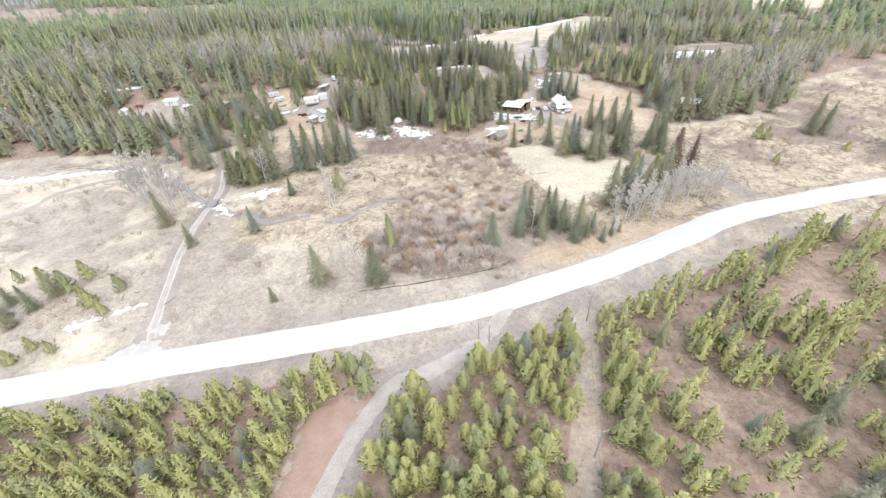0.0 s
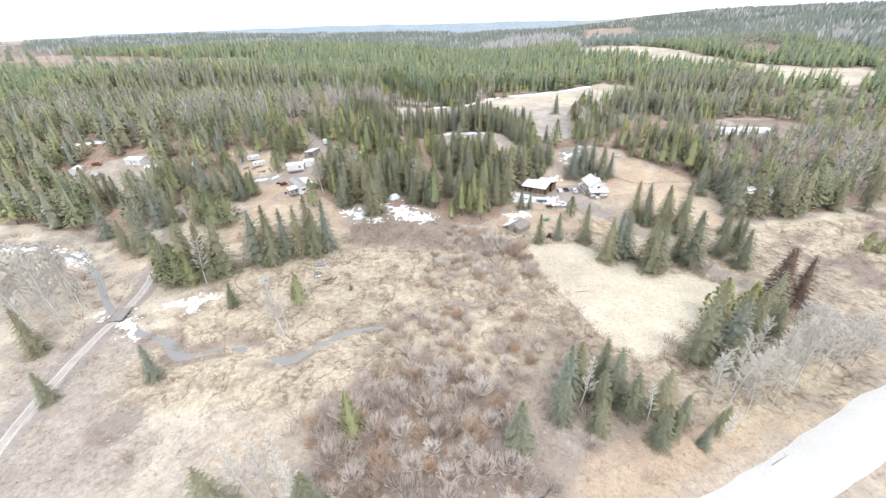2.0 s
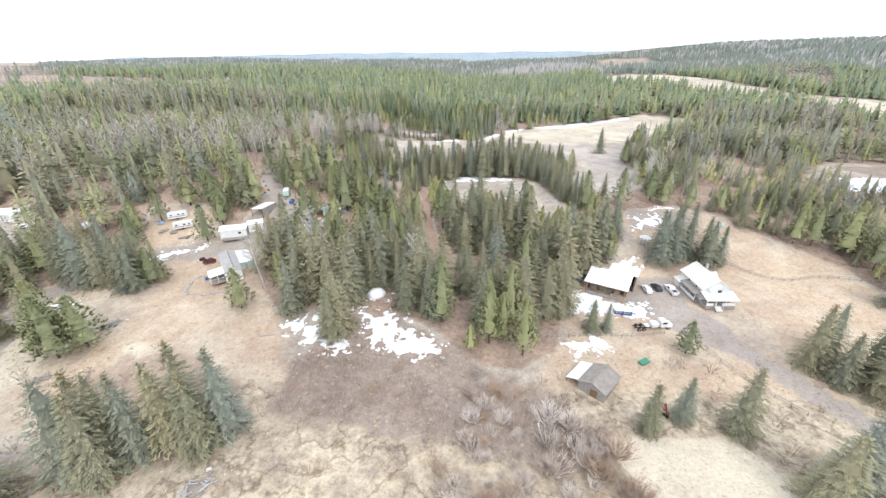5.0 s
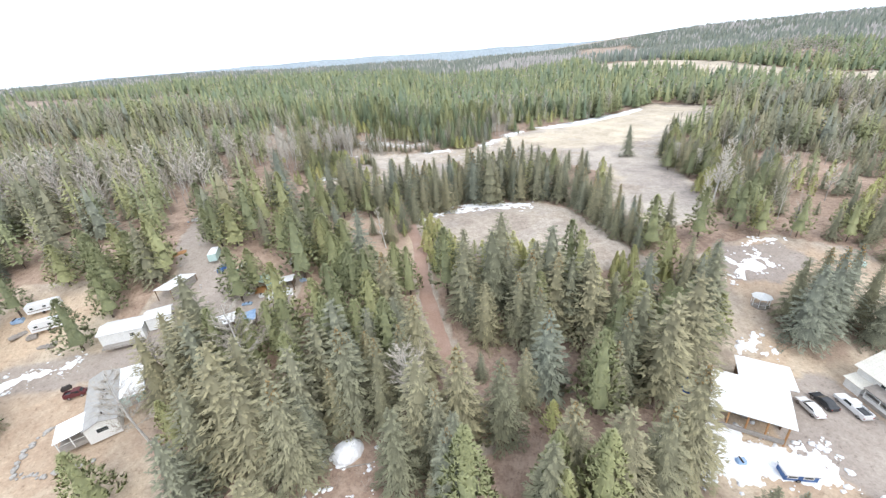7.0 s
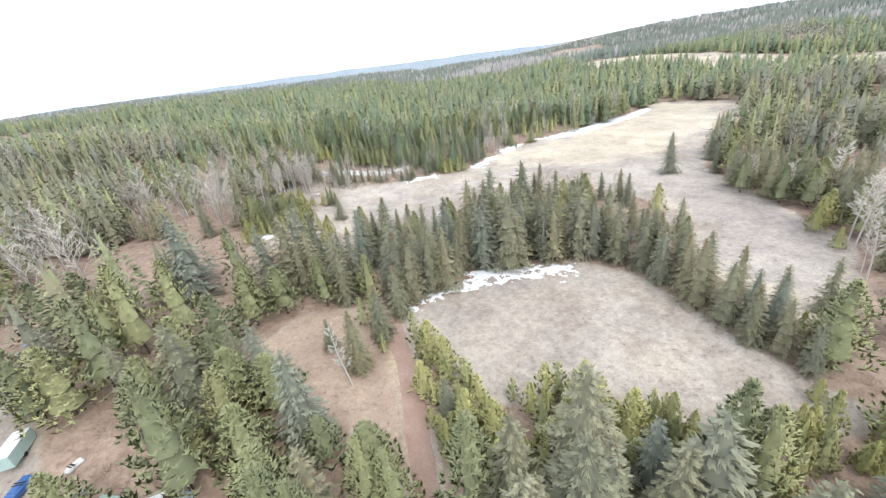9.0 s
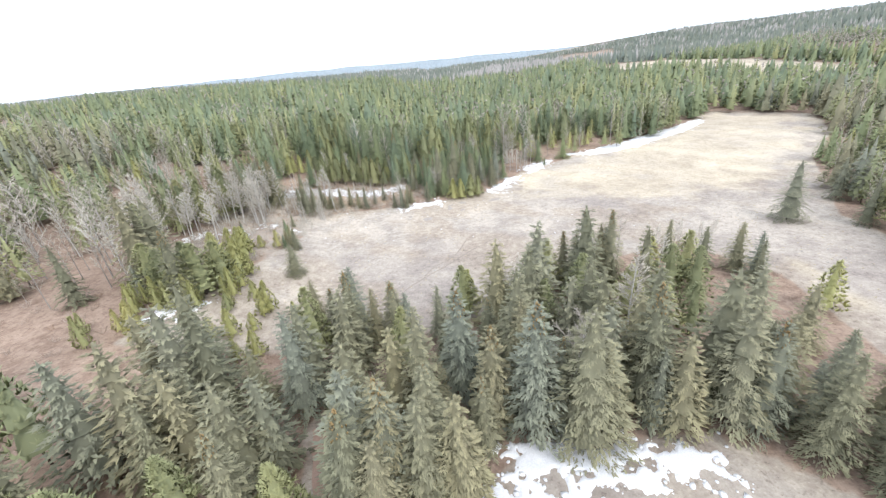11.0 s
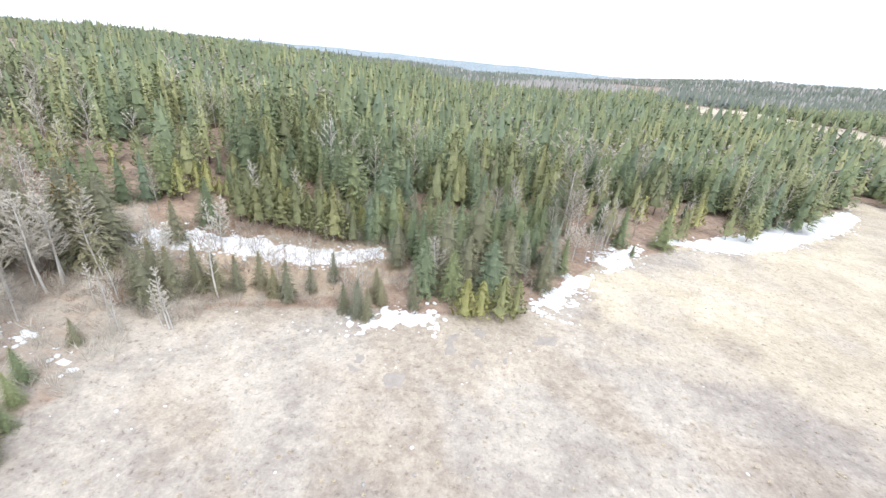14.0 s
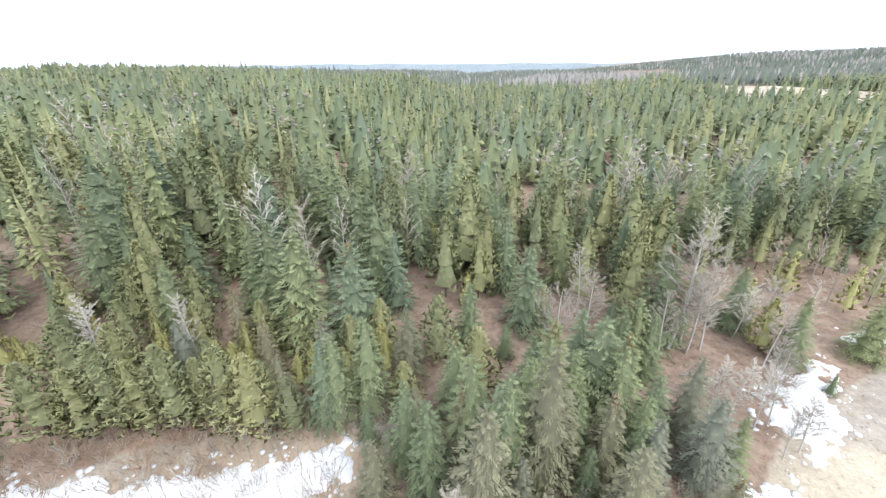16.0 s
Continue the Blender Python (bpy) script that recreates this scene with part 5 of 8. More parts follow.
stand(spruces, [(-8, 465, 9.5), (-14, 472, 12), (2, 470, 13), (6, 468, 12), (-32, 478, 9), (-38, 477, 10), (-45, 474, 8), (-34, 483, 12), (-42, 482, 11), (-52, 479, 10), (-27, 480, 10), (-22, 484, 13), (-48, 486, 12), (14, 476, 13), (-20, 476, 7)])
stand(spruces, [(34, 322, 15), (36, 317, 14), (35.5, 312, 15), (37, 306, 13), (37, 300, 12), (40, 297, 11), (40.5, 292, 10), (42, 301, 13), (41, 309, 14), (39, 315, 15), (38, 321, 15), (33, 328, 16), (29, 333, 16), (25, 338, 17), (44, 294, 10), (47, 297, 10), (45, 304, 12), (31, 336, 16), (36, 327, 15), (40, 304, 12)])
stand(lodgepoles, [(-101, 264, 15), (-99.5, 273, 14), (-109, 285, 15), (-107, 242, 13), (-110, 239, 12), (-127, 260, 15), (-126, 275, 14), (-131, 268, 14), (-113, 287, 15), (-119, 284, 13)])
stand(spruces, [(178, 190, 20), (182, 187, 17), (196, 163, 20), (200, 167, 18), (206, 161, 16), (176, 187, 13)])
stand(bushy_pines, [(150, 186, 8), (153, 184, 7), (140, 158, 5), (176, 166, 5)])
stand(lodgepoles, [(-82, 298, 15), (-67.5, 277, 16), (-50.5, 264, 14), (-103, 287, 16), (-98, 285, 15), (-96, 290, 14), (-102, 279, 15), (-99, 294, 13), (-86, 300, 12), (-45, 288, 14), (-40, 281, 13), (-50, 294, 14), (-55, 303, 13)])
stand(bushy_pines, [(33, 284, 5), (38, 288, 4.5), (41, 281, 6), (36, 279, 5), (55, 284, 6), (46, 300, 5), (50, 296, 6)])
stand(lodgepoles, [(-66, 478, 8), (-61, 481, 9), (-57, 476, 8), (-53, 484, 9), (-49, 479, 8), (-45, 487, 10), (-40, 488, 10), (-36, 486, 9), (-31, 486, 10), (-64, 487, 10), (-70, 483, 9), (-56, 489, 11), (-27, 489, 11), (-18, 489, 12), (-12, 483, 11), (-22, 479, 8)])
stand(lodgepoles, [(36, 263, 13), (41, 266, 12), (45, 262, 12), (32, 259, 14), (28, 263, 15), (38, 270, 9), (30, 270, 12)])
stand(dead_spruces, [(92, 152, 21), (100, 153, 18), (91, 150, 22)])
stand(birches, [(-38, 95, 18), (-32, 95, 18), (-28, 94, 15), (-35, 96, 16), (-50, 139, 21), (-51.5, 140, 20), (-49, 141, 17), (27, 116, 16), (53, 108, 11), (-33.4, 302.5, 14), (40, 112, 12)])
stand(tall_aspens, [(56, 117, 15), (60, 117, 17), (65, 119, 15), (72, 121, 15), (78, 123, 17), (85, 125, 17), (94, 129, 15), (90, 127, 16), (81, 126, 15), (68, 122, 14), (63, 121, 16), (88, 130, 14), (98, 132, 13), (75, 126, 16), (58, 121, 14)])
stand(tall_aspens, [(-137, 147, 25), (-124, 139, 24), (-138, 152, 24), (-123, 146, 26), (-130, 150, 25), (-133, 143, 23), (-128, 156, 22), (-141, 158, 22), (-134, 163, 20), (-126, 165, 19), (-88, 166, 18), (-116, 140, 18)])

stand(lodgepoles, [(-60.7, 467.7, 10.5), (-57.1, 468.8, 10), (-55.1, 470.5, 12.5), (-52.4, 471, 10.5), (-49.1, 472, 13), (-44.3, 474.5, 12), (-40.6, 474, 12), (-46.8, 474, 10), (-36.2, 474.7, 8.5), (-61.5, 473, 11), (-57, 475, 11)])
stand(firs, [(-39.8, 476.5, 9), (-30.5, 476.5, 14), (-26.6, 478.6, 15), (-25.5, 472.5, 7.5), (-23.5, 467, 7), (-17.6, 467.2, 14), (-13.1, 472.4, 15.5), (-9.2, 469.1, 16), (-3.4, 476.2, 17.5), (1.7, 482.2, 15), (5.5, 476.6, 15.5), (6.7, 472, 11), (-0.7, 467, 8.5), (4.8, 468.5, 10.5), (36.9, 490.2, 12), (16.3, 470.4, 10), (-6, 474, 14), (-15, 478, 14), (-1, 471.5, 11)])
stand(tall_aspens, [(22.3, 493.8, 14), (22.4, 491.2, 14.5), (24.9, 492.6, 15), (32.2, 495.7, 11), (18.8, 478.8, 9.5), (20.8, 477.8, 10), (23.7, 477.2, 10), (7.2, 501, 15), (-61.4, 476.5, 11), (-52.3, 481.4, 12)])
stand(spruces, [(-38, 365.9, 14), (-34.8, 365.6, 12), (-30.6, 365.5, 16), (-26.5, 362, 13), (-23.2, 363.3, 13), (-20.8, 361.6, 12), (-15.1, 363.1, 12), (-6.8, 357, 12), (-2.1, 358, 11), (13, 379.3, 13), (14.9, 376.9, 13), (16.8, 377.6, 18), (22.8, 378.2, 17)])
stand(lodgepoles, [(36.4, 372.7, 13), (30.8, 369.1, 12), (12.6, 360.1, 11), (22.9, 358.2, 11), (28.1, 357, 11)], 1.1)
stand(lodgepoles, [(-10.2, 368.4, 12.5), (3.6, 368.7, 15), (11.1, 363.3, 15), (3.2, 359.3, 13), (19.9, 363, 12), (34.9, 367, 12), (8.6, 376.5, 12.5)])
stand(bushy_pines, [(-11.2, 359.4, 8), (-2.2, 366.5, 8), (19.8, 354.6, 8), (-62.2, 365.3, 4.6), (-60.5, 375.8, 4.6), (-52.9, 375.2, 6.5), (-59.6, 366.5, 5), (-56.3, 367.7, 6.4), (-52.8, 369.5, 4.4), (-52.4, 360.7, 5), (-49.3, 361.8, 6)])
stand(lodgepoles, [(-71.4, 379.6, 12), (-65.3, 385.2, 12.5), (-68.2, 382, 13), (-79.2, 383.1, 12.5), (-75, 381, 12), (-72, 385, 12)], 1.2)
stand(spruces, [(-56.1, 409, 7), (50.3, 274.2, 16), (45, 275.5, 16)])
stand(spruces, [(-153.9, 243.2, 15.5), (-160, 241, 15), (-167.6, 239.2, 16), (-174, 236.5, 15), (-182.6, 237, 16), (-190, 240, 15), (-131.8, 215, 15), (-118.2, 213.6, 18), (-198, 238, 17), (-206, 243, 16), (-214, 248, 16), (-164, 249, 13), (-185, 244, 12), (-158, 250, 14)])
stand(lodgepoles, [(-108, 208.8, 19), (-112, 212, 17), (-104, 213, 16), (-122, 219, 16), (-146, 236, 15), (-171, 246, 14), (-201, 249, 14), (-154, 255, 15), (-150, 247, 15)])

stand(tall_aspens, [(-72, 440.7, 14), (-73.5, 437.5, 15), (-76, 434.7, 11), (-72.7, 436.2, 14), (-71.5, 427.7, 10), (-78, 438, 15), (-80, 443, 14), (-76, 445, 14), (-83, 436, 14), (-85, 441, 13), (-61.6, 444.4, 10), (-57.8, 454.9, 12)])
stand(lodgepoles, [(-59.6, 313.6, 14), (-57.2, 322.6, 14), (-50.4, 299.1, 13), (-44.6, 298.8, 12), (-35, 289.3, 9), (-27.7, 286.9, 10), (-41.4, 283, 13), (-65.2, 281.5, 12), (-62.9, 297.5, 13), (-63.6, 307.5, 13), (-52.2, 327.4, 13), (-77.5, 298.5, 14), (-54.5, 290.4, 11), (-95.3, 327.3, 14), (-101.9, 323.8, 14)], 1.25)
stand(spruces, [(-32, 306.3, 14), (-38.8, 313.2, 8), (-28.5, 315.1, 13)])
stand(firs, [(-60, 416, 5), (-58, 413, 4.5), (-62, 419, 5.5), (-59.5, 409.5, 4.5)])
stand(tall_aspens, [(101.6, 353.3, 17), (81.7, 325, 19), (70.5, 312.3, 15), (91.5, 369.9, 12), (94.3, 359.6, 12), (105.3, 366.6, 14), (72.6, 315.3, 12), (84, 329, 17), (86.5, 322, 16), (79, 318, 15), (35.3, 380, 9), (36, 386, 9), (38, 387.5, 8), (1.5, 378, 7), (3, 378.5, 8), (5, 379, 8), (41.2, 382.9, 8), (48.3, 385.7, 9), (44, 389, 8), (55.5, 392.1, 6)])
stand(bushy_pines, [(81.3, 335.2, 8), (85.5, 338, 9), (78.1, 326, 5.5), (89, 340, 9)])
for i in range(26):
    u, v = (lattice(np.array([i]), np.array([k_]), 9)[0] for k_ in (1, 2))
    shrubs.put(8 + 17 * u + 4 * v, 197 - 24 * v - 4 * u, 2.0 + 2.2 * lattice(np.array([i]), np.array([3]), 9)[0], 1.1, k=i)
stand(spruces, [(-36, 161.7, 3.2), (-71.4, 152, 7)])
stand(spruces, [(-72.1, 441.8, 17), (-74.6, 441, 15), (-73.2, 446.5, 15), (-77, 444, 16), (-81, 448, 15), (-76, 450, 13), (-84, 443, 15), (-66.2, 453.9, 9.3), (-62.3, 442, 8.9), (-58.5, 440.8, 9.3), (-56.4, 444.4, 8.8), (-53.2, 444.7, 8), (-43.8, 447.4, 6.5), (-29.8, 445.7, 6.5), (-23.5, 449.5, 5.7)], 1.15)
stand(firs, [(-82.3, 461.5, 10), (-79, 464, 11), (-86, 460, 12), (-31.7, 476, 13.5), (-9.8, 469.1, 15), (-20.5, 470.5, 13)])
stand(birches, [(-53.5, 433, 9.6), (-54.6, 432.7, 8), (-60.2, 430, 8.3), (-61, 431.5, 9.5), (-64, 436, 9), (-66, 434, 8), (-63, 446, 9), (-68, 449, 10), (-59.8, 455.8, 11)])
stand(lodgepoles, [(44.1, 292.8, 16.5), (59.5, 296.3, 16), (43.0, 281.3, 14), (73.5, 300.8, 15)], 1.0)
stand(spruces, [(97, 345, 14), (101, 350, 15), (95, 340, 13), (99, 358, 15), (105, 357, 16), (103, 345, 15), (97, 366, 15), (91, 362, 14), (93, 371, 15), (98, 374, 15), (104, 370, 16), (108, 363, 15), (109, 350, 15), (100, 335, 14), (95, 331, 13), (107, 340, 15), (90, 376, 14), (95, 381, 15), (101, 384, 15), (113, 357, 15), (112, 343, 15), (103, 327, 14), (92, 322, 13), (98, 318, 14)])
stand(lodgepoles, [(93, 350, 13), (98, 353, 14), (90, 356, 12), (102, 363, 15), (93, 336, 12), (88, 330, 11), (106, 333, 14), (89, 318, 12), (97, 326, 13), (87, 368, 13)])
stand(bushy_pines, [(-68.1, 401.9, 9.5), (-69.7, 406.8, 7.4), (-66.1, 395.6, 6.5), (-64.3, 390.7, 9.5), (-61.6, 409.8, 5.6), (-68.4, 399.3, 6.5), (-72, 404, 8), (-70, 394, 8.5), (-67, 388, 9), (-73, 398, 9), (-63, 393, 6), (-66, 408.7, 4)], 1.1)
stand(spruces, [(-57.7, 410.8, 6.8), (-71, 410.6, 7.5), (-62.3, 426.4, 4.5), (-60.6, 438.3, 7), (-59.5, 411.5, 5.5)])
stand(spruces, [(-51.6, 393.4, 9.4)], 1.25)
stand(lodgepoles, [(-86, 432, 14), (-90, 428, 13), (-94, 434, 14), (-88, 439, 15), (-98, 430, 14), (-102, 436, 14), (-92, 444, 15), (-83, 434, 13), (-104, 427, 13), (-96, 422, 11)])
stand(tall_aspens, [(-81, 428, 14.5), (-70.3, 424.5, 16), (-71.9, 423.4, 14), (-73.5, 434, 16), (-97.6, 437, 13), (-78, 426.5, 15), (-85, 429, 15), (-76, 431, 15), (-74.5, 427, 14)])
for i in range(60):
    px, py = -126 + 56 * lattice(np.array([i]), np.array([1]), 3)[0], 388 + 66 * lattice(np.array([i]), np.array([2]), 4)[0]
    if inside([(-98, 392), (-84, 392), (-74, 425), (-80, 452), (-100, 455), (-125, 440), (-120, 410)], np.array([px]), np.array([py]))[0] > 0:
        stand(tall_aspens, [(px, py, 12 + 5 * lattice(np.array([i]), np.array([5]), 6)[0])])

# the wood: jittered stands thinned by the plan's openings
def jitter(x0, x1, y0, y1, step, seed):
    r_ = np.random.RandomState(seed)
    X, Y = np.meshgrid(np.arange(x0, x1, step), np.arange(y0, y1, step))
    X = X + (r_.rand(*X.shape) - 0.5) * step * 0.95 + (np.arange(X.shape[0]) % 2)[:, None] * step / 2
    Y = Y + (r_.rand(*Y.shape) - 0.5) * step * 0.95
    return X.ravel(), Y.ravel(), r_


def keep_clear(x, y, r):
    ok = np.ones(len(x), bool)
    for px, py in placed:
        ok &= (x - px) ** 2 + (y - py) ** 2 > r * r
    return ok


# houses and yards that stay free of trunks: x, y, radius
FREE = [(-41, 443, 7), (-48, 443, 6), (-35, 447, 5), (-10, 367, 6), (-56, 277, 4.5), (-53, 274, 4.5), (-50, 270.5, 3.5), (-57.5, 278, 6), (-63.5, 269, 6), (-67, 266, 4), (-65, 422, 9), (-70, 430, 5), (-28, 231, 5), (-24.5, 223, 5), (-21, 216, 4), (-75, 290, 9), (-64, 284, 8), (-32, 228, 5.5), (-33, 224, 4), (38, 242, 11), (67, 242, 11), (-88, 252, 10), (-92, 268, 10), (-88, 279, 6), (-118, 275, 7), (-81, 287, 5), (-62, 276, 8), (-32, 238, 5.5), (-32, 231, 4), (26, 206, 6), (141.5, 233, 6.5), (140, 225, 5), (60, 270, 4), (-185, 274, 9), (-218, 266, 8)]


def wood_places(x0, x1, y0, y1, step, seed, thin=0.0):
    x, y, r_ = jitter(x0, x1, y0, y1, step, seed)
    u = r_.rand(len(x))
    gaps = (1 - 0.6 * ss(fbm(x, y, 16, 211), 0.53, 0.68)) * (1 - 0.6 * ss(-x, 95, 130) * ss(y, 125, 150) * (1 - ss(y, 300, 340))) * (1 - 0.45 * ss(-x, 42, 52) * (1 - ss(-x, 110, 130)) * ss(y, 262, 275) * (1 - ss(y, 330, 350)))
    gaps = gaps * (1 - 0.55 * ss(-x, 26, 32) * (1 - ss(-x, 100, 112)) * ss(y, 262, 275) * (1 - ss(y, 298, 312))) * ss(along([(22, 466), (24, 482), (27, 499), (24, 506)], x, y), 3.0, 5.0)
    gaps = gaps * (1 - 0.72 * ss(x, 22, 28) * (1 - ss(x, 62, 70)) * ss(y, 258, 266) * (1 - ss(y, 296, 306))) * (1 - 0.95 * ss(x, 43, 46) * (1 - ss(x, 72, 78)) * ss(y, 288, 294) * (1 - ss(y, 334, 340))) * (1 - 0.88 * ss(inside([(-125, 352), (-70, 350), (-70, 366), (-76, 374), (-90, 378), (-125, 374)], x, y), -3, 1))
    gaps = gaps * (1 - 0.9 * ss(inside([(-72, 386), (-58, 396), (-52, 420), (-56, 446), (-72, 446), (-86, 420), (-82, 392)], x, y), -3, 1))
    gaps = gaps * (1 - 0.5 * ss(-x, 36, 42) * (1 - ss(-x, 108, 116)) * ss(y, 268, 276) * (1 - ss(y, 330, 340)))
    gaps = gaps * np.where(y < 125, 0.80 - 0.5 * ss(x, 26, 60) * ss(fbm(x, y, 9, 213), 0.38, 0.55) - 0.15 * ss(fbm(x, y, 7, 215), 0.5, 0.6), 1.0)
    gaps = gaps * (1 - 0.6 * ss(y, 352, 357) * (1 - ss(y, 388, 395)) * (1 - ss(np.abs(x), 45, 60)))
    gaps = gaps * (1 - 0.75 * ss(inside([(-84, 350), (-38, 351), (-40, 368), (-80, 374)], x, y), -2, 2))
    ok = (u < forest(x, y) * gaps * 0.84) & keep_clear(x, y, 2.5) & ((np.abs(x) < 1.3 * (y + 90) + 40) | (y < 122)) & (along(ROAD, x, y) > 9) & (along(SIDE, x, y) > 3.2)
    for fx, fy, fr in FREE:
        ok &= (x - fx) ** 2 + (y - fy) ** 2 > fr * fr
    return x[ok], y[ok], r_.rand(ok.sum()), r_.rand(ok.sum())


YOUNG = [[(-33, 320), (-26, 323), (-12, 297), (8, 296), (22, 289), (44, 284), (48, 276), (10, 279), (-14, 284), (-25, 300)], [(-90, 360), (-72, 366), (-60, 384), (-76, 384)], [(-74, 469), (-52, 476), (-27, 482), (-24, 489), (-52, 484), (-76, 478)]]
ASPEN_ZONES = [[(28, 495), (45, 490), (65, 505), (60, 525), (35, 520)], [(165, 222), (200, 222), (275, 260), (330, 330), (250, 318), (205, 300), (138, 292), (150, 240)], [(-98, 377), (-82, 378), (-89, 397), (-66, 424), (-92, 459), (-143, 472), (-168, 440), (-140, 400)], [(-150, 180), (-128, 178), (-115, 200), (-150, 210)], [(84, 330), (92, 380), (130, 360), (115, 310)], [(52, 478), (100, 506), (130, 530), (122, 545), (60, 505)], [(-330, 330), (-120, 330), (-90, 352), (-130, 376), (-330, 372)], [(-150, 480), (-90, 470), (-86, 480), (-150, 500)]]


def sort_kinds(x, y, a, b):
    """Which kind stands where: 0 spruce, 1 pine, 2 aspen; and how high."""
    young = np.maximum.reduce([inside(p, x, y) for p in YOUNG]) > 0
    asp = np.maximum.reduce([inside(p, x, y) for p in ASPEN_ZONES]) > 0
    mix = fbm(x, y, 34, 201)
    kind = np.where(a < np.clip((mix - 0.36) * 1.6, 0.06, 0.62), 1, 0)
    kind = np.where((a > 0.925) | ((mix < 0.42) & (a > 0.68)), 2, kind)
    kind = np.where((x < -28) & (x > -110) & (y > 262) & (y < 335) & (a < 0.6), 1, kind)
    kind = np.where(asp & (a > np.where((x < -60) & (y > 370) & (y < 440), 0.10, 0.45)), 2, kind)
    kind = np.where((kind == 2) & ~asp & (np.abs(x) < 75) & (y > 200) & (y < 400) & (a < 0.985), 0, kind)
    kind = np.where(young | (y < 125), np.where(a > 0.93, 0, 1), kind)
    h = np.where(y < 125, 4.8 + 4.2 * b + 1.2 * ss(x, 40, 80), np.where(young, 6 + 4 * b, 12.5 + 10 * b + (fbm(x, y, 50, 207) - 0.5) * 9))
    h = h * (1 - 0.42 * ss(x, 22, 40) * ss(y, 262, 280) * (1 - ss(y, 380, 400)))
    h = np.where(y > 445, h * (0.62 + 0.38 * ss(y, 466, 505)) * (1 - 0.4 * ss(x, 26, 36) * (1 - ss(x, 72, 84)) * (1 - ss(y, 508, 526))), h)
    return kind, np.where(b < 0.12, h * 0.6, h)


# nearest stretches, tree by tree
far_rows = {"spruce": [], "pine": [], "aspen": []}
for (x0, x1, y0, y1, step, seed, fine) in ((-75, 60, 205, 300, 4.9, 1, True), (-60, 75, 335, 385, 4.9, 2, True), (-75, 62, 448, 500, 6.0, 3, True), (-120, 130, 14, 122, 2.6, 4, True), (-60, 62, 300, 335, 4.6, 5, True)):
    x, y, a, b = wood_places(x0, x1, y0, y1, step, seed)
    kind, h = sort_kinds(x, y, a, b)
    if y0 < 100:
        order = np.argsort(np.hypot(x - 5, y - 45))
    else:
        order = np.argsort(np.abs(x + 8) + 0.4 * (y - y0))
    quota = {0: (50 if y0 == 205 else 10) if y0 != 448 else 46, 1: 60 if y0 == 205 else 36, 2: 5 if y0 != 335 else 1} if y0 > 100 else {0: 6, 1: 170, 2: 0}
    for i in order:
        k = int(kind[i])
        if quota[k] > 0:
            quota[k] -= 1
            (firs if y0 == 448 else spruces, lodgepoles if h[i] > 10.5 else pines, aspens)[k].put(x[i], y[i], h[i], (0.95 + 0.3 * b[i]) * (1.2 if y0 == 448 else 1.05) if k != 1 else 1.15 + 0.35 * a[i], k=int(a[i] * 997))
        else:
            far_rows[("spruce", "pine", "aspen")[k]].append((x[i], y[i], h[i], a[i], b[i], 0))
for x0, x1, y0, y1, seed in ((-34, 48, 274, 322, 61), (-92, -58, 358, 388, 62), (-78, -22, 466, 492, 63)):
    x, y, r_ = jitter(x0, x1, y0, y1, 2.5, seed)
    ok = (np.maximum.reduce([inside(p, x, y) for p in YOUNG]) > -0.5) & (inside(PAD, x, y) < 0) & (r_.rand(len(x)) < (0.3 if y0 in (358, 466) else 0.7)) & (along(TRAIL, x, y) > 2.6)
    for i, (px, py) in enumerate(zip(x[ok], y[ok])):
        if i < 50:
            bushy_pines.put(px, py, 5.0 + 3.6 * lattice(np.array([i]), np.array([3]), 5)[0], 0.85, k=i)
        else:
            far_rows["pine"].append((px, py, 4.5 + 4 * r_.rand(), r_.rand(), r_.rand(), 0))
BLOCKS = [(-75, 60, 205, 300), (-60, 75, 335, 385), (-75, 62, 448, 500), (-120, 130, 14, 122), (-60, 62, 300, 335)]
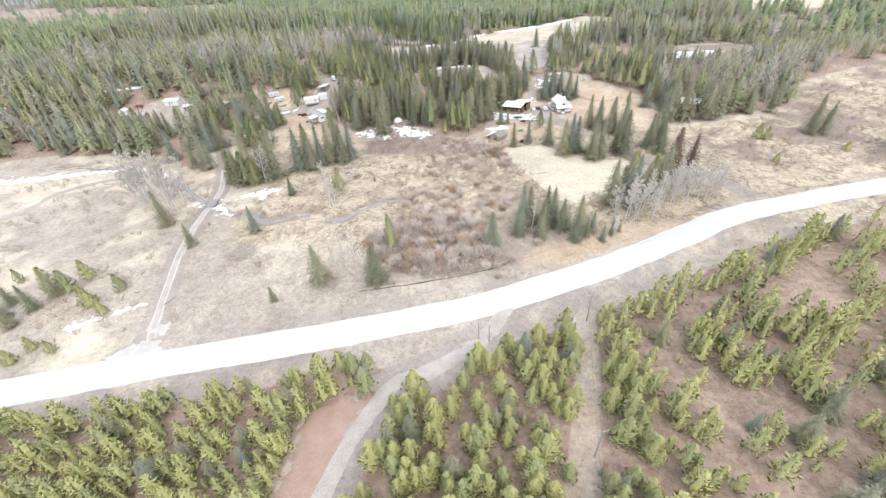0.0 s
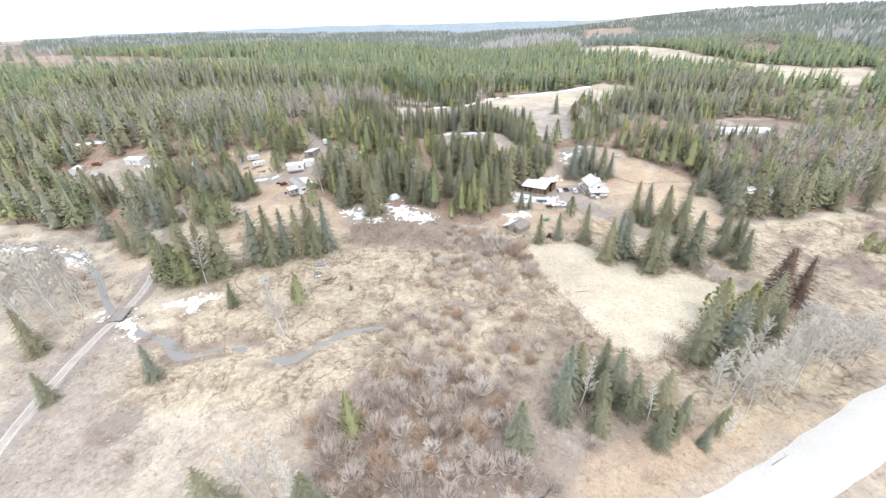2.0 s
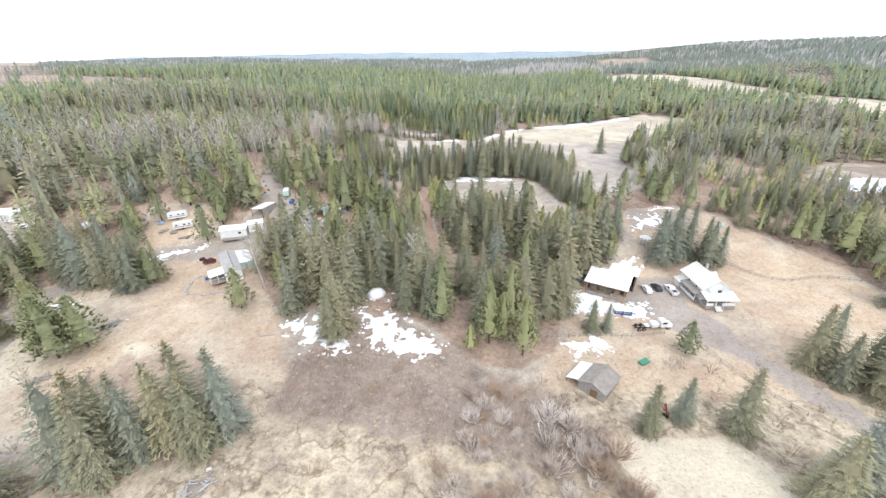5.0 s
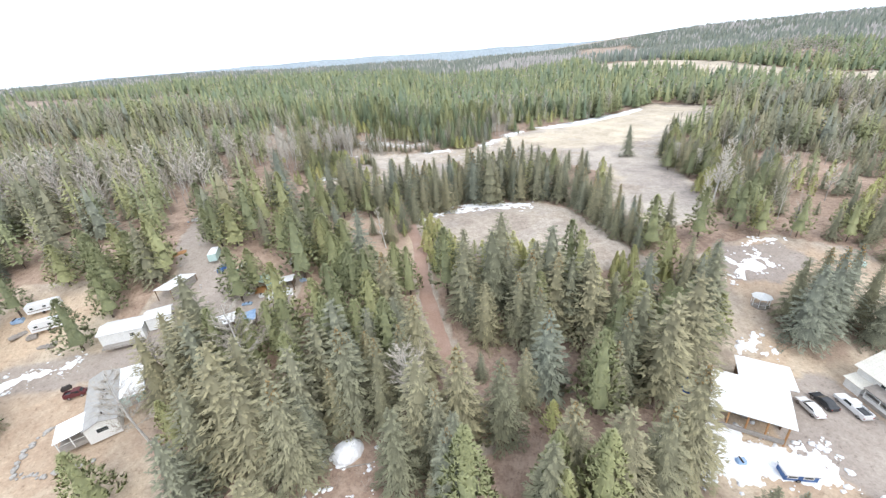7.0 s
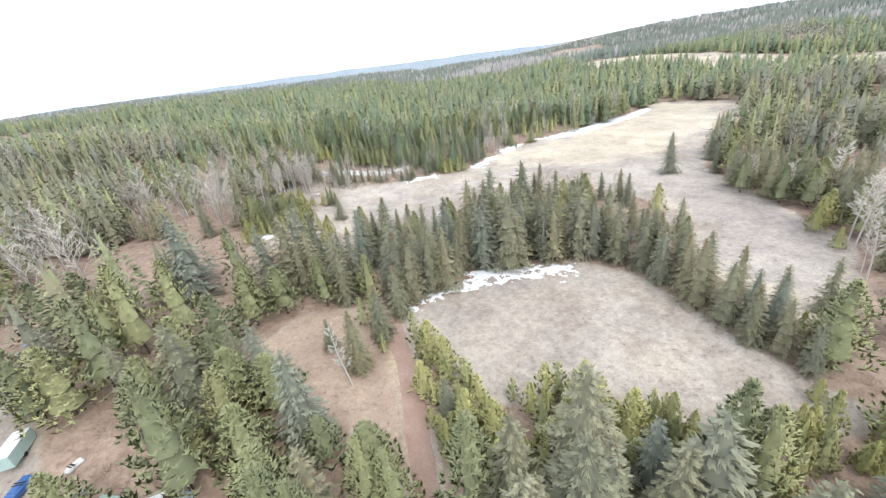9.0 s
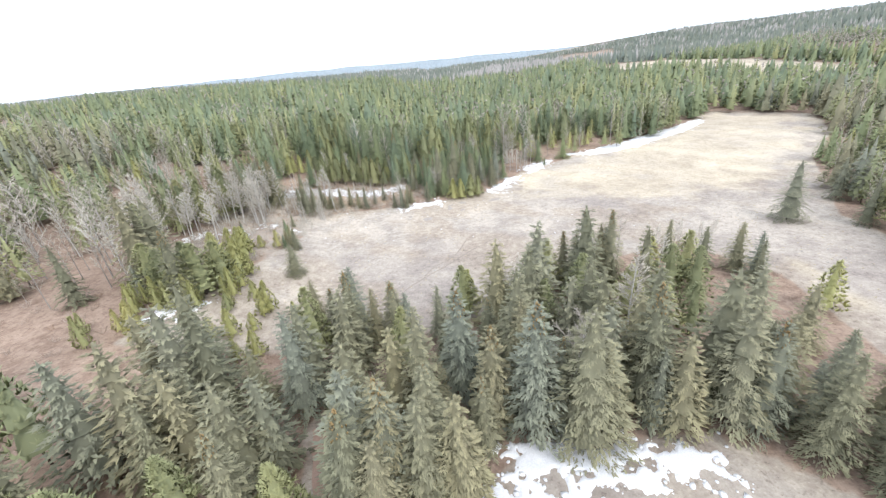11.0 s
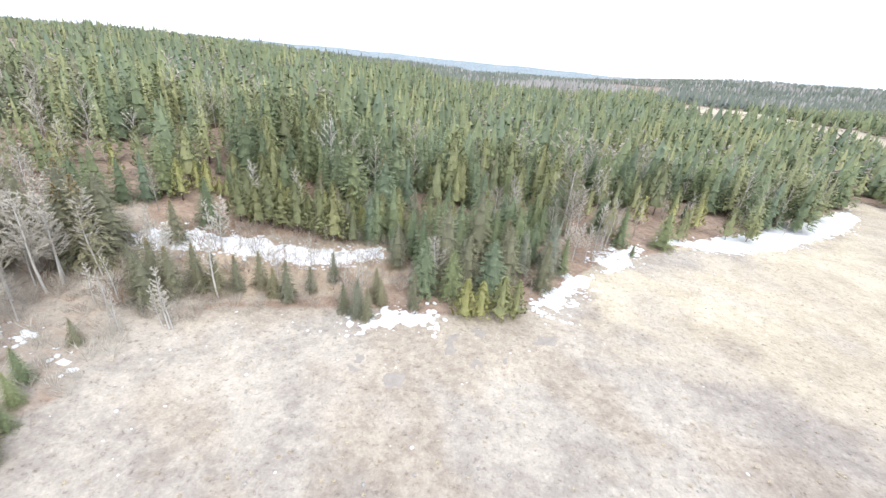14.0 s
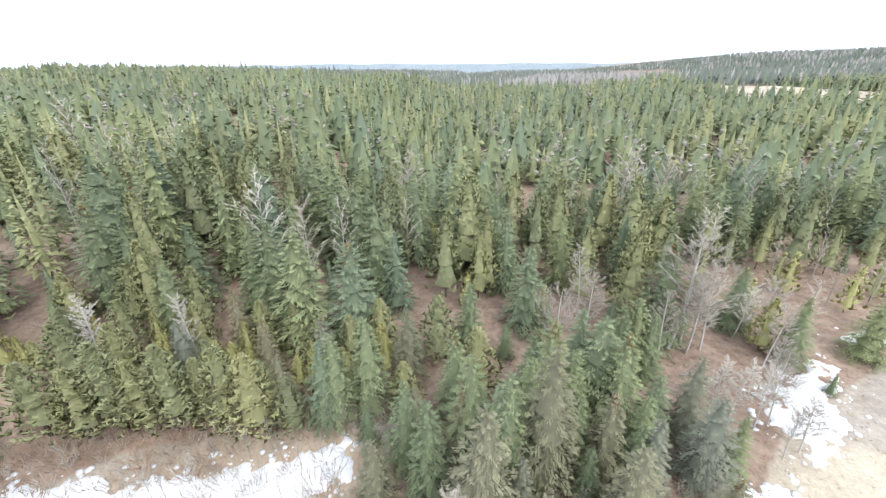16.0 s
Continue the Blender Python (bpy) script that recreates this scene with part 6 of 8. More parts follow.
for (x0, x1, y0, y1, step, seed, lod) in ((-330, 330, 120, 300, 4.8, 11, 1), (-190, 200, 8, 122, 3.4, 21, 1), (-400, 420, -120, 8, 5.0, 24, 2), (200, 420, 8, 150, 5.0, 25, 2), (-400, -190, 8, 60, 5.0, 26, 2), (-400, 330, 300, 560, 5.8, 12, 1), (-900, 620, 560, 1000, 6.6, 13, 2), (-1000, -400, 150, 560, 7.0, 14, 2), (330, 1000, 200, 560, 7.0, 15, 2), (620, 1500, 560, 1000, 9, 16, 3), (-1700, 2400, 1000, 2000, 14, 17, 3), (-2400, 2600, 2000, 3600, 24, 18, 3)):
    x, y, a, b = wood_places(x0, x1, y0, y1, step, seed)
    out = np.ones(len(x), bool)
    for bx0, bx1, by0, by1 in BLOCKS:
        out &= ~((x > bx0) & (x < bx1) & (y > by0) & (y < by1))
    x, y, a, b = x[out], y[out], a[out], b[out]
    kind, h = sort_kinds(x, y, a, b)
    near = (np.abs(x) < 130) & (y > 120) & (y < 300) | (np.abs(x) < 80) & (y < 545) | (np.abs(x) < 108) & (y > 355) & (y < 480) if lod == 1 else np.zeros(len(x), bool)
    lo = np.where(near, 0, np.where((lod == 1) & (np.abs(x) < 170) & (y > 120), 1, np.where(lod == 1, 1.5, lod)))
    if lod == 3:
        kind = np.where((kind == 2) & (fbm(x, y, 120, 231) < 0.52), 0, kind)
        kind = np.where((fbm(x, y, 160, 233) > 0.66) | (fbm(x, y, 55, 237) > 0.70), 2, kind)
    if lod >= 2:
        kind = np.where((np.maximum.reduce([inside(p, x, y) for p in GREYWOOD]) > 0) & (a < 0.75), 2, kind)
    for i in range(len(x)):
        far_rows[("spruce", "pine", "aspen")[int(kind[i])]].append((x[i], y[i], h[i] * (1.15 if lod == 3 else 1), a[i], b[i], lo[i]))


def rows_of(key, lods):
    r_ = np.array([q for q in far_rows[key] if q[5] in lods])
    if not len(r_):
        return None
    z = ground_z(r_[:, 0], r_[:, 1]) - 0.1
    wide = (0.98 + 0.36 * r_[:, 4]) * np.where(r_[:, 5] == 3, 1.45, np.where(r_[:, 5] == 2, 1.15, 1.0))
    return np.column_stack([r_[:, 0], r_[:, 1], z, r_[:, 2], wide, r_[:, 3] * 40, np.floor(r_[:, 3] * 999)])


def south_of(rows, yes):
    """The young growth, or all the rest."""
    return None if rows is None else rows[(rows[:, 3] < 10.5) == yes]


def north_of(rows, yes):
    """The wood beyond the hayfield, or all before it."""
    return None if rows is None else rows[(rows[:, 1] > 440) == yes]


def beside(rows, yes):
    """The trees within sight of twigs, or all the rest."""
    return rows[((np.abs(rows[:, 0]) < 125) & (rows[:, 1] < 540)) == yes]


FAR_PINE = [cone_shape(131 + i, 34, 6, 0.15, 0.1, 0.10, 1, 0.55) for i in range(3)]
for rws, shapes, mat_, label in (
        (north_of(rows_of("spruce", (0,)), False), SPRUCE_MID, "spruce", "dense stand of grey-green spruces"), (north_of(rows_of("spruce", (0,)), True), SPRUCE_MID, "fir", "dense stand of fresh green spruces"), (north_of(rows_of("spruce", (1,)), False), SPRUCE_LOW, "spruce", "wide wood of grey-green spruces"), (north_of(rows_of("spruce", (1,)), True), SPRUCE_LOW, "fir", "wide wood of fresh green spruces"), (rows_of("spruce", (1.5,)), SPRUCE_CONE, "spruce", "side stands of grey-green spruces"), (rows_of("spruce", (2,)), SPRUCE_FAR, "fir", "far wood of dark green conifers on a rise"),
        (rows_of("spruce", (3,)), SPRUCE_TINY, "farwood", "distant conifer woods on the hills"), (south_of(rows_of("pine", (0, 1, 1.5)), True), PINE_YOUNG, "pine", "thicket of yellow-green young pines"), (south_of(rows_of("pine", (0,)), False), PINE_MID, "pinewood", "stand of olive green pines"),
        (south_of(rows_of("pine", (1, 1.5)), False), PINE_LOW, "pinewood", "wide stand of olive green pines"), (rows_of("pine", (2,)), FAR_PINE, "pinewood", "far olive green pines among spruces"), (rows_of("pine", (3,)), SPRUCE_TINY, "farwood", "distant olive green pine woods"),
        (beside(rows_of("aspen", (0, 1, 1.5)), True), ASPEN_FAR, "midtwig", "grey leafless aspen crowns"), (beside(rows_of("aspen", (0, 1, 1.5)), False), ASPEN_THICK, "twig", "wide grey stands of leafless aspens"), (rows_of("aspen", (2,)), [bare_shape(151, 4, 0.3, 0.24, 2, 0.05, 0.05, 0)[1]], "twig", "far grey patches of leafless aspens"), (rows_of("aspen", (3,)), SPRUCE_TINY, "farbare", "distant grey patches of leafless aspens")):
    if rws is not None and len(rws):
        scatter_many("woodland", label, "trees", shapes, rws, M[mat_])
SLIM = Soup()
tube(SLIM, [(0, 0, -0.03), (0, 0, 0.9)], [0.010, 0.002], 3)
SLIM = SLIM.done()
for key, lods, mat_ in (("spruce", (0,), "bark"), ("pine", (0, 1, 1.5), "bark"), ("aspen", (0, 1, 1.5), "twig")):
    rws = rows_of(key, lods)
    if rws is not None:
        scatter_many("tree_stems", "slim bare stems under the crowns" if key != "aspen" else "pale slender aspen stems", "tree stems", [SLIM], rws, M[mat_])
# snags of the cut-over slope
x, y, a, b = jitter(-1500, -270, 590, 1400, 17, 19)[:2] + (None, None)
ok = inside(CUTOVER, x, y) > 0
x, y = x[ok], y[ok]
sn = np.column_stack([x, y, ground_z(x, y), 9 + 9 * vnoise(x, y, 3, 9), np.full(len(x), 1.4), x, np.zeros(len(x))])
scatter_many("snags", "grey standing dead stems on a cut-over slope", "dead trees", [stem_shape(r=0.02, sides=3)], sn, M["deadwood"])

# willow shrubs: thicket by the road, brush along the meadow's head, clumps by the creek
x, y, r_ = jitter(-120, 100, 86, 215, 3.1, 23)
dens = 0.85 * ss(inside(THICKET, x, y), -4, 3) + 0.75 * ss(inside(BRUSH, x, y), -4, 2) + 0.8 * ss(fbm(x, y, 12, 91), 0.42, 0.54) * ss(x, -40, 0) * (1 - ss(inside(PALE, x, y), -2, 0)) * ss(y, 118, 135) * (1 - ss(y, 180, 195)) + 0.7 * np.exp(-((along([(22, 193), (28, 168), (34, 154), (38, 139), (46, 128), (60, 137), (80, 150)], x, y)) / 4.5) ** 2) + 0.07 + 0.55 * ss(fbm(x, y, 9, 93), 0.5, 0.6) * ss(inside([(-30, 96), (-24, 128), (0, 142), (25, 150), (45, 125), (62, 118), (30, 99), (10, 93)], x, y), -4, 2)
ok = (r_.rand(len(x)) < dens) & (inside(PALE, x, y) < 2.0) & (along(CREEK, x, y) > 2.0) & (along(ROAD, x, y) > 9.5) & (along(DRIVE, x, y) > 3) & keep_clear(x, y, 1.5)
x, y = x[ok], y[ok]
hh = 1.5 + 1.8 * r_.rand(len(x)) + 1.6 * ss(inside(THICKET, x, y), -2, 4) * r_.rand(len(x))
order = np.argsort(np.abs(x) + 0.3 * np.abs(y - 110))
for i in order[:280]:
    shrubs.put(x[i], y[i], hh[i], 0.9 + 0.3 * (i % 5) / 5, k=int(i))
rest = order[280:]
xe, ye, r2 = jitter(100, 330, 150, 330, 4.2, 29)
ok = ((inside(EAST, xe, ye) > 0) | (inside(BOG, xe, ye) > -4) | (inside(BOG_EDGE, xe, ye) > -4)) & (fbm(xe, ye, 20, 95) > 0.42) & (r2.rand(len(xe)) < 0.7)
xs, ys = np.concatenate([x[rest], xe[ok]]), np.concatenate([y[rest], ye[ok]])
xw, yw, r3 = jitter(-240, -60, 72, 205, 4.0, 31)
okw = (fbm(xw, yw, 15, 97) > 0.54) & (r3.rand(len(xw)) < 0.45) & (forest(xw, yw) < 0.3) & (along(ROAD, xw, yw) > 12) & (along(DRIVE, xw, yw) > 4) & (along(TRACK, xw, yw) > 4)
xs, ys = np.concatenate([xs, xw[okw]]), np.concatenate([ys, yw[okw]])
scatter_many("brushwood", "leafless grey-brown willow brush in a wet meadow", "shrubs", SHRUB_LOW, np.column_stack([xs, ys, ground_z(xs, ys), 1.6 + 1.8 * vnoise(xs, ys, 2, 97), np.ones(len(xs)), xs * 3, np.arange(len(xs))]), M["brushtwig"])
# undergrowth: low brown stems at the wood's edge and under the trees
x, y, r_ = jitter(-110, 90, 200, 500, 3.0, 37)
fr = forest(x, y)
ok = (r_.rand(len(x)) < np.where(fr > 0.15, 0.32, 0) + 0.9 * (inside(STRIP, x, y) > -5)) & (along(TRAIL, x, y) > 2.4)
x, y = x[ok], y[ok]
scatter_many("undergrowth", "low leafless brown undergrowth on the woodland floor", "undergrowth", SHRUB_LOW, np.column_stack([x, y, ground_z(x, y), (0.7 + 1.2 * vnoise(x, y, 2, 99)) * (1 + 0.7 * (inside(STRIP, x, y) > -5)), np.full(len(x), 1.3), x * 3, np.arange(len(x))]), M["brushtwig"])
x, y, r_ = jitter(-75, 95, 25, 95, 2.6, 39)
ok = (np.maximum.reduce([inside(p, x, y) for p in (S_LEFT, S_MID, S_RIGHT)]) > 0) & (r_.rand(len(x)) < 0.5)
x, y = x[ok], y[ok]
scatter_many("undergrowth", "low grey-brown brush between young pines", "undergrowth", SHRUB_LOW, np.column_stack([x, y, ground_z(x, y), 0.5 + 0.9 * vnoise(x, y, 2, 99), np.full(len(x), 1.4), x * 3, np.arange(len(x))]), M["brushtwig"])
# grey scrub between the snow and the field
x, y, r_ = jitter(-88, 22, 425, 480, 2.7, 71)
ok = ((inside(STRIP, x, y) > -8) & (inside(FIELD, x, y) < 1.5)) & (r_.rand(len(x)) < 0.3 + 0.45 * (vnoise(x, y, 7, 73) > 0.5))
x, y = x[ok], y[ok]
scatter_many("scrub", "grey leafless scrub along the field's edge", "shrubs", SHRUB_LOW, np.column_stack([x, y, ground_z(x, y), 1.1 + 1.9 * vnoise(x, y, 3, 75), np.full(len(x), 0.95), x * 7, np.arange(len(x))]), M["midtwig"])
x, y, r_ = jitter(-96, -48, 384, 464, 2.6, 77)
ok = (inside(WEST, x, y) + 6 * (vnoise(x, y, 8, 79) - 0.5) > 0) & (inside(FIELD, x, y) < 2) & (r_.rand(len(x)) < 0.62)
x, y = x[ok], y[ok]
scatter_many("scrub", "grey leafless scrub at the corner of a hayfield", "shrubs", SHRUB_LOW, np.column_stack([x, y, ground_z(x, y), 1.2 + 2.2 * vnoise(x, y, 3, 81), np.full(len(x), 1.0), x * 7, np.arange(len(x))]), M["midtwig"])
# grey saplings of the field's scrub strip
x, y, r_ = jitter(-88, 20, 432, 482, 2.4, 67)
ok = ((inside(STRIP, x, y) > -5) | (inside([(-12, 447), (4, 450), (18, 466), (8, 474), (-12, 462)], x, y) > 0)) & (r_.rand(len(x)) < 0.42)
x, y = x[ok], y[ok]
scatter_many("saplings", "slender grey leafless saplings in dry scrub", "saplings", ASPEN_FAR, np.column_stack([x, y, ground_z(x, y), 2.5 + 3.5 * vnoise(x, y, 3, 69), np.full(len(x), 1.0), x * 7, np.arange(len(x))]), M["twig"])
scatter_many("tree_stems", "thin grey sapling stems", "tree stems", [SLIM], np.column_stack([x, y, ground_z(x, y), 2.5 + 3.5 * vnoise(x, y, 3, 69), np.full(len(x), 0.8), x * 7, np.arange(len(x))]), M["twig"])
# dry tussocks
TUFT = [tuft_shape(161 + i) for i in range(4)]
x, y, r_ = jitter(-125, 105, 80, 215, 1.75, 41)
ok = (forest(x, y) < 0.3) & (along(ROAD, x, y) > 8) & (along(CREEK, x, y) > 2) & (along(DRIVE, x, y) > 2) & (inside(PALE, x, y) < 0) & (r_.rand(len(x)) < 0.35 + 0.45 * (vnoise(x, y, 9, 43) > 0.5))
x, y = x[ok], y[ok]
scatter_many("tussocks", "bleached tussocks of dry grass", "grass", TUFT, np.column_stack([x, y, ground_z(x, y), 0.22 + 0.3 * vnoise(x, y, 2, 45), np.full(len(x), 1.5), x * 5, np.arange(len(x))]), M["straw"])
x, y, r_ = jitter(-75, 130, 340, 520, 2.6, 47)
ok = (inside(FIELD, x, y) > 0) & (r_.rand(len(x)) < 0.25 + 0.5 * (vnoise(x, y, 8, 57) > 0.5))
x, y = x[ok], y[ok]
scatter_many("field_stubble", "short bleached grass stubble of a hayfield", "grass", TUFT, np.column_stack([x, y, ground_z(x, y), 0.14 + 0.16 * vnoise(x, y, 2, 49), np.full(len(x), 1.8), x * 5, np.arange(len(x))]), M["straw"])

# ---------------------------------------------------------------- built things
def box(bm, c, size, rz=0.0, bevel=0.0):
    m = pose(*c, 0, 0, rz) @ Matrix.Diagonal((*size, 1))
    r = bmesh.ops.create_cube(bm, size=1.0, matrix=m)
    if bevel:
        bmesh.ops.bevel(bm, geom=list({e for v in r["verts"] for e in v.link_edges}), offset=bevel, segments=1, affect="EDGES")
    return bm


def boxes(*rows, bevel=0.0):
    bm = bmesh.new()
    for c, size in rows:
        box(bm, c, size, 0, bevel)
    return bm


def prism(profile, y0, y1, axis="y"):
    """A closed profile of (x, z) points drawn from y0 to y1."""
    bm = bmesh.new()
    ends = []
    for y in (y0, y1):
        ends.append([bm.verts.new((p, y, q) if axis == "y" else (y, p, q)) for p, q in profile])
    n = len(profile)
    for i in range(n):
        bm.faces.new((ends[0][i], ends[0][(i + 1) % n], ends[1][(i + 1) % n], ends[1][i]))
    bm.faces.new(ends[0][::-1])
    bm.faces.new(ends[1])
    bmesh.ops.recalc_face_normals(bm, faces=bm.faces)
    return bm


def slab_roof(x0, x1, z0, z1, y0, y1, thick=0.14, axis="y"):
    """One sloping roof sheet from (x0, z0) up to (x1, z1)."""
    return prism([(x0, z0), (x1, z1), (x1, z1 + thick), (x0, z0 + thick)], y0, y1, axis)


def cyl(bm, a, b, r, sides=8, r2=None):
    a, b = Vector(a), Vector(b)
    m = Matrix.Translation((a + b) / 2) @ (b - a).to_track_quat("Z", "Y").to_matrix().to_4x4()
    bmesh.ops.create_cone(bm, cap_ends=True, segments=sides, radius1=r, radius2=r if r2 is None else r2, depth=(b - a).length, matrix=m)
    return bm


def window(parent, c, w, h, facing, frame_mat="white"):
    """A window on a wall: frame, pane and sill. facing: '+x', '-x', '+y' or '-y'."""
    sx = facing[1] == "x"
    sg = 1 if facing[0] == "+" else -1
    bm = bmesh.new()
    d = 0.07
    for o, (a, b) in (((0, h / 2), (w + 0.12, 0.1)), ((0, -h / 2), (w + 0.12, 0.1)), ((w / 2, 0), (0.1, h)), ((-w / 2, 0), (0.1, h))):
        if sx:
            box(bm, (c[0] + sg * d / 2, c[1] + o[0], c[2] + o[1]), (d, a, b))
        else:
            box(bm, (c[0] + o[0], c[1] + sg * d / 2, c[2] + o[1]), (a, d, b))
    f = part("window", bm, M[frame_mat], parent)
    bm = bmesh.new()
    box(bm, (c[0] + sg * 0.02, c[1], c[2]) if sx else (c[0], c[1] + sg * 0.02, c[2]), (0.03, w - 0.1, h - 0.1) if sx else (w - 0.1, 0.03, h - 0.1))
    part("pane", bm, M["glass"], f)
    return f


def ribs(parent, x0, x1, z0, z1, y0, y1, n, material, thick=0.14):
    """Standing seams of a metal roof sheet, each a part."""
    for i in range(n):
        y = y0 + (y1 - y0) * (i + 0.5) / n
        part("roof_seam", slab_roof(x0, x1, z0 + thick, z1 + thick, y - 0.03, y + 0.03, 0.05), M[material], parent)


def gable_house(name, label, cat, x, y, rz, w, d, wall_h, rise, wall_mat, roof_mat, over=0.4, z=None, seams=0):
    """A house with a ridge along its local y: walls with gables, two roof sheets, ridge cap."""
    t = thing(name, label, cat, x, y, z, rz)
    part("wall", prism([(-w / 2, -0.6), (w / 2, -0.6), (w / 2, wall_h), (0, wall_h + rise), (-w / 2, wall_h)], -d / 2, d / 2), M[wall_mat], t)
    k = rise / (w / 2)
    for sg in (-1, 1):
        r = part("roof", slab_roof(sg * (w / 2 + over), 0, wall_h - k * over + 0.03, wall_h + rise + 0.03, -d / 2 - over, d / 2 + over), M[roof_mat], t)
        if seams:
            ribs(r, sg * (w / 2 + over), 0, wall_h - k * over + 0.03, wall_h + rise + 0.03, -d / 2 - over, d / 2 + over, seams, roof_mat)
    part("ridge_cap", boxes(((0, 0, wall_h + rise + 0.18), (0.3, d + 2 * over, 0.07))), M[roof_mat], t)
    return t


# the white farmhouse
house = gable_house("farmhouse", "white two-storey farmhouse with a cream sheet roof", "house", 67.4, 243.2, 2, 7.6, 11.5, 4.6, 2.6, "white", "cream", 0.5, seams=14)
for sx_, yy, zz in ((-3.8, -3.6, 1.7), (-3.8, -1.0, 1.7), (-3.8, 2.4, 1.7), (-3.8, -2.6, 3.9), (-3.8, 1.2, 3.9), (3.8, -3, 1.7), (3.8, 2, 1.7)):
    window(house, (sx_, yy, zz), 0.9, 1.2, "-x" if sx_ < 0 else "+x")
part("dormer", prism([(-1.3, 4.6), (1.3, 4.6), (1.3, 6.0), (0, 6.9), (-1.3, 6.0)], -1.0, 2.2, "x"), M["white"], house)
for sg in (-1, 1):
    part("dormer_roof", slab_roof(sg * 1.6, 0, 5.85, 7.0, -1.1, 2.6, 0.1, "x"), M["cream"], house)
porch = part("porch", boxes(((0, -7.4, 0.45), (8.2, 3.4, 0.9)), bevel=0.03), M["plank"], house)
for px in (-3.9, -1.3, 1.3, 3.9):
    part("porch_post", boxes(((px, -8.9, 1.9), (0.16, 0.16, 2.1)), bevel=0.02), M["white"], house)
part("porch_roof", prism([(-9.6, 2.85), (-5.7, 3.8), (-5.7, 3.94), (-9.6, 2.99)], -4.5, 4.5, "x"), M["metalroof"], house)
for cx_, w_ in ((2.2, 3.6), (-3.0, 2.0)):
    part("porch_wall", boxes(((cx_, -8.95, 1.35), (w_, 0.1, 0.9))), M["white"], house)
part("veranda_floor", boxes(((-4.75, -1.6, 0.3), (1.9, 8.3, 0.7))), M["plank"], house)
part("veranda_roof", slab_roof(-6.0, -3.82, 2.7, 3.3, -5.9, 2.2, 0.12), M["shingle"], house)
for yy in (-5.6, -3.1, -0.6, 1.9):
    part("veranda_post", boxes(((-5.6, yy, 1.7), (0.14, 0.14, 2.2))), M["white"], house)
part("veranda_rail", boxes(((-5.6, -1.85, 1.5), (0.07, 7.4, 0.1))), M["white"], house)
part("veranda_skirt", boxes(((-5.62, -1.85, 0.85), (0.05, 7.4, 0.9))), M["white"], house)
part("gable_wing", prism([(-2.2, 3.0), (2.2, 3.0), (2.2, 4.7), (0, 6.2), (-2.2, 4.7)], -7.0, -5.7), M["white"], house)
for sg in (-1, 1):
    part("wing_roof", slab_roof(sg * 2.6, 0, 4.48, 6.26, -7.3, -5.2, 0.12), M["metalroof"], house)
window(house, (0, -7.0, 4.5), 1.3, 1.0, "-y")
part("front_door", boxes(((-0.6, -5.80, 1.95), (0.95, 0.08, 2.05)), bevel=0.02), M["plank"], house)
stairs = part("stairs", boxes(*[((-0.9, -9.2 - 0.28 * i, 0.8 - 0.17 * i), (1.7, 0.3, 0.16)) for i in range(5)]), M["white"], house)
for sx_ in (-1.8, 0.0):
    bm = bmesh.new()
    cyl(bm, (sx_, -9.1, 1.75), (sx_, -10.5, 0.95), 0.05)
    cyl(bm, (sx_, -10.45, 0.1), (sx_, -10.45, 1.0), 0.05)
    part("handrail", bm, M["white"], stairs)
part("lean_to", prism([(-3.8, -0.5), (-5.6, -0.5), (-5.6, 2.0), (-3.8, 2.6)], 2.6, 5.6), M["white"], house)
part("lean_to_roof", slab_roof(-5.9, -3.8, 2.02, 2.72, 2.3, 5.9, 0.1), M["cream"], house)
part("chimney", boxes(((0.9, 2.2, 7.5), (0.6, 0.6, 1.8)), ((0.9, 2.2, 8.45), (0.75, 0.75, 0.12))), M["stone"], house)

# open machine barn with a white metal roof
barn = thing("machine_barn", "open-fronted pole barn with a white metal roof", "barn", 40.6, 244.6, None, -29)
for w_, d_, cx, cy in ((11.2, 8.4, -0.6, -2.4), (7.4, 7.6, 2.6, 5.0)):
    part("back_wall" if cy < 0 else "rear_wall", boxes(((cx, cy + d_ / 2 - 0.1, 1.6), (w_ - 0.3, 0.16, 3.9))), M["log"], barn)
for sx_ in (-6.0, 4.85):
    part("side_wall", boxes(((sx_, -0.7, 1.2), (0.16, 4.6, 3.4))), M["log"], barn)
for sx_ in (-1.05, 6.2):
    part("rear_side_wall", boxes(((sx_, 5.0, 1.5), (0.16, 7.2, 4.0))), M["log"], barn)
for px in (-6.0, -3.3, -0.6, 2.1, 4.8):
    part("post", boxes(((px, -6.35, 1.5), (0.24, 0.24, 4.6)), bevel=0.02), M["orangewood"], barn)
part("beam", boxes(((-0.6, -6.35, 3.7), (11.6, 0.26, 0.34))), M["orangewood"], barn)
part("low_wall", boxes(((-0.6, -6.5, 0.35), (10.6, 0.2, 0.9))), M["plank"], barn)
r = part("roof", prism([(-6.9, 3.9), (2.2, 4.9), (2.2, 5.06), (-6.9, 4.06)], -6.8, 5.6, "x"), M["metalroof"], barn)
for i in range(14):
    part("roof_seam", prism([(-6.9, 4.06), (2.2, 5.06), (2.2, 5.11), (-6.9, 4.11)], -6.5 + i * 0.9, -6.44 + i * 0.9, "x"), M["metalroof"], r)
r = part("rear_roof", prism([(1.6, 4.92), (9.2, 4.2), (9.2, 4.36), (1.6, 5.08)], -1.7, 6.9, "x"), M["metalroof"], barn)
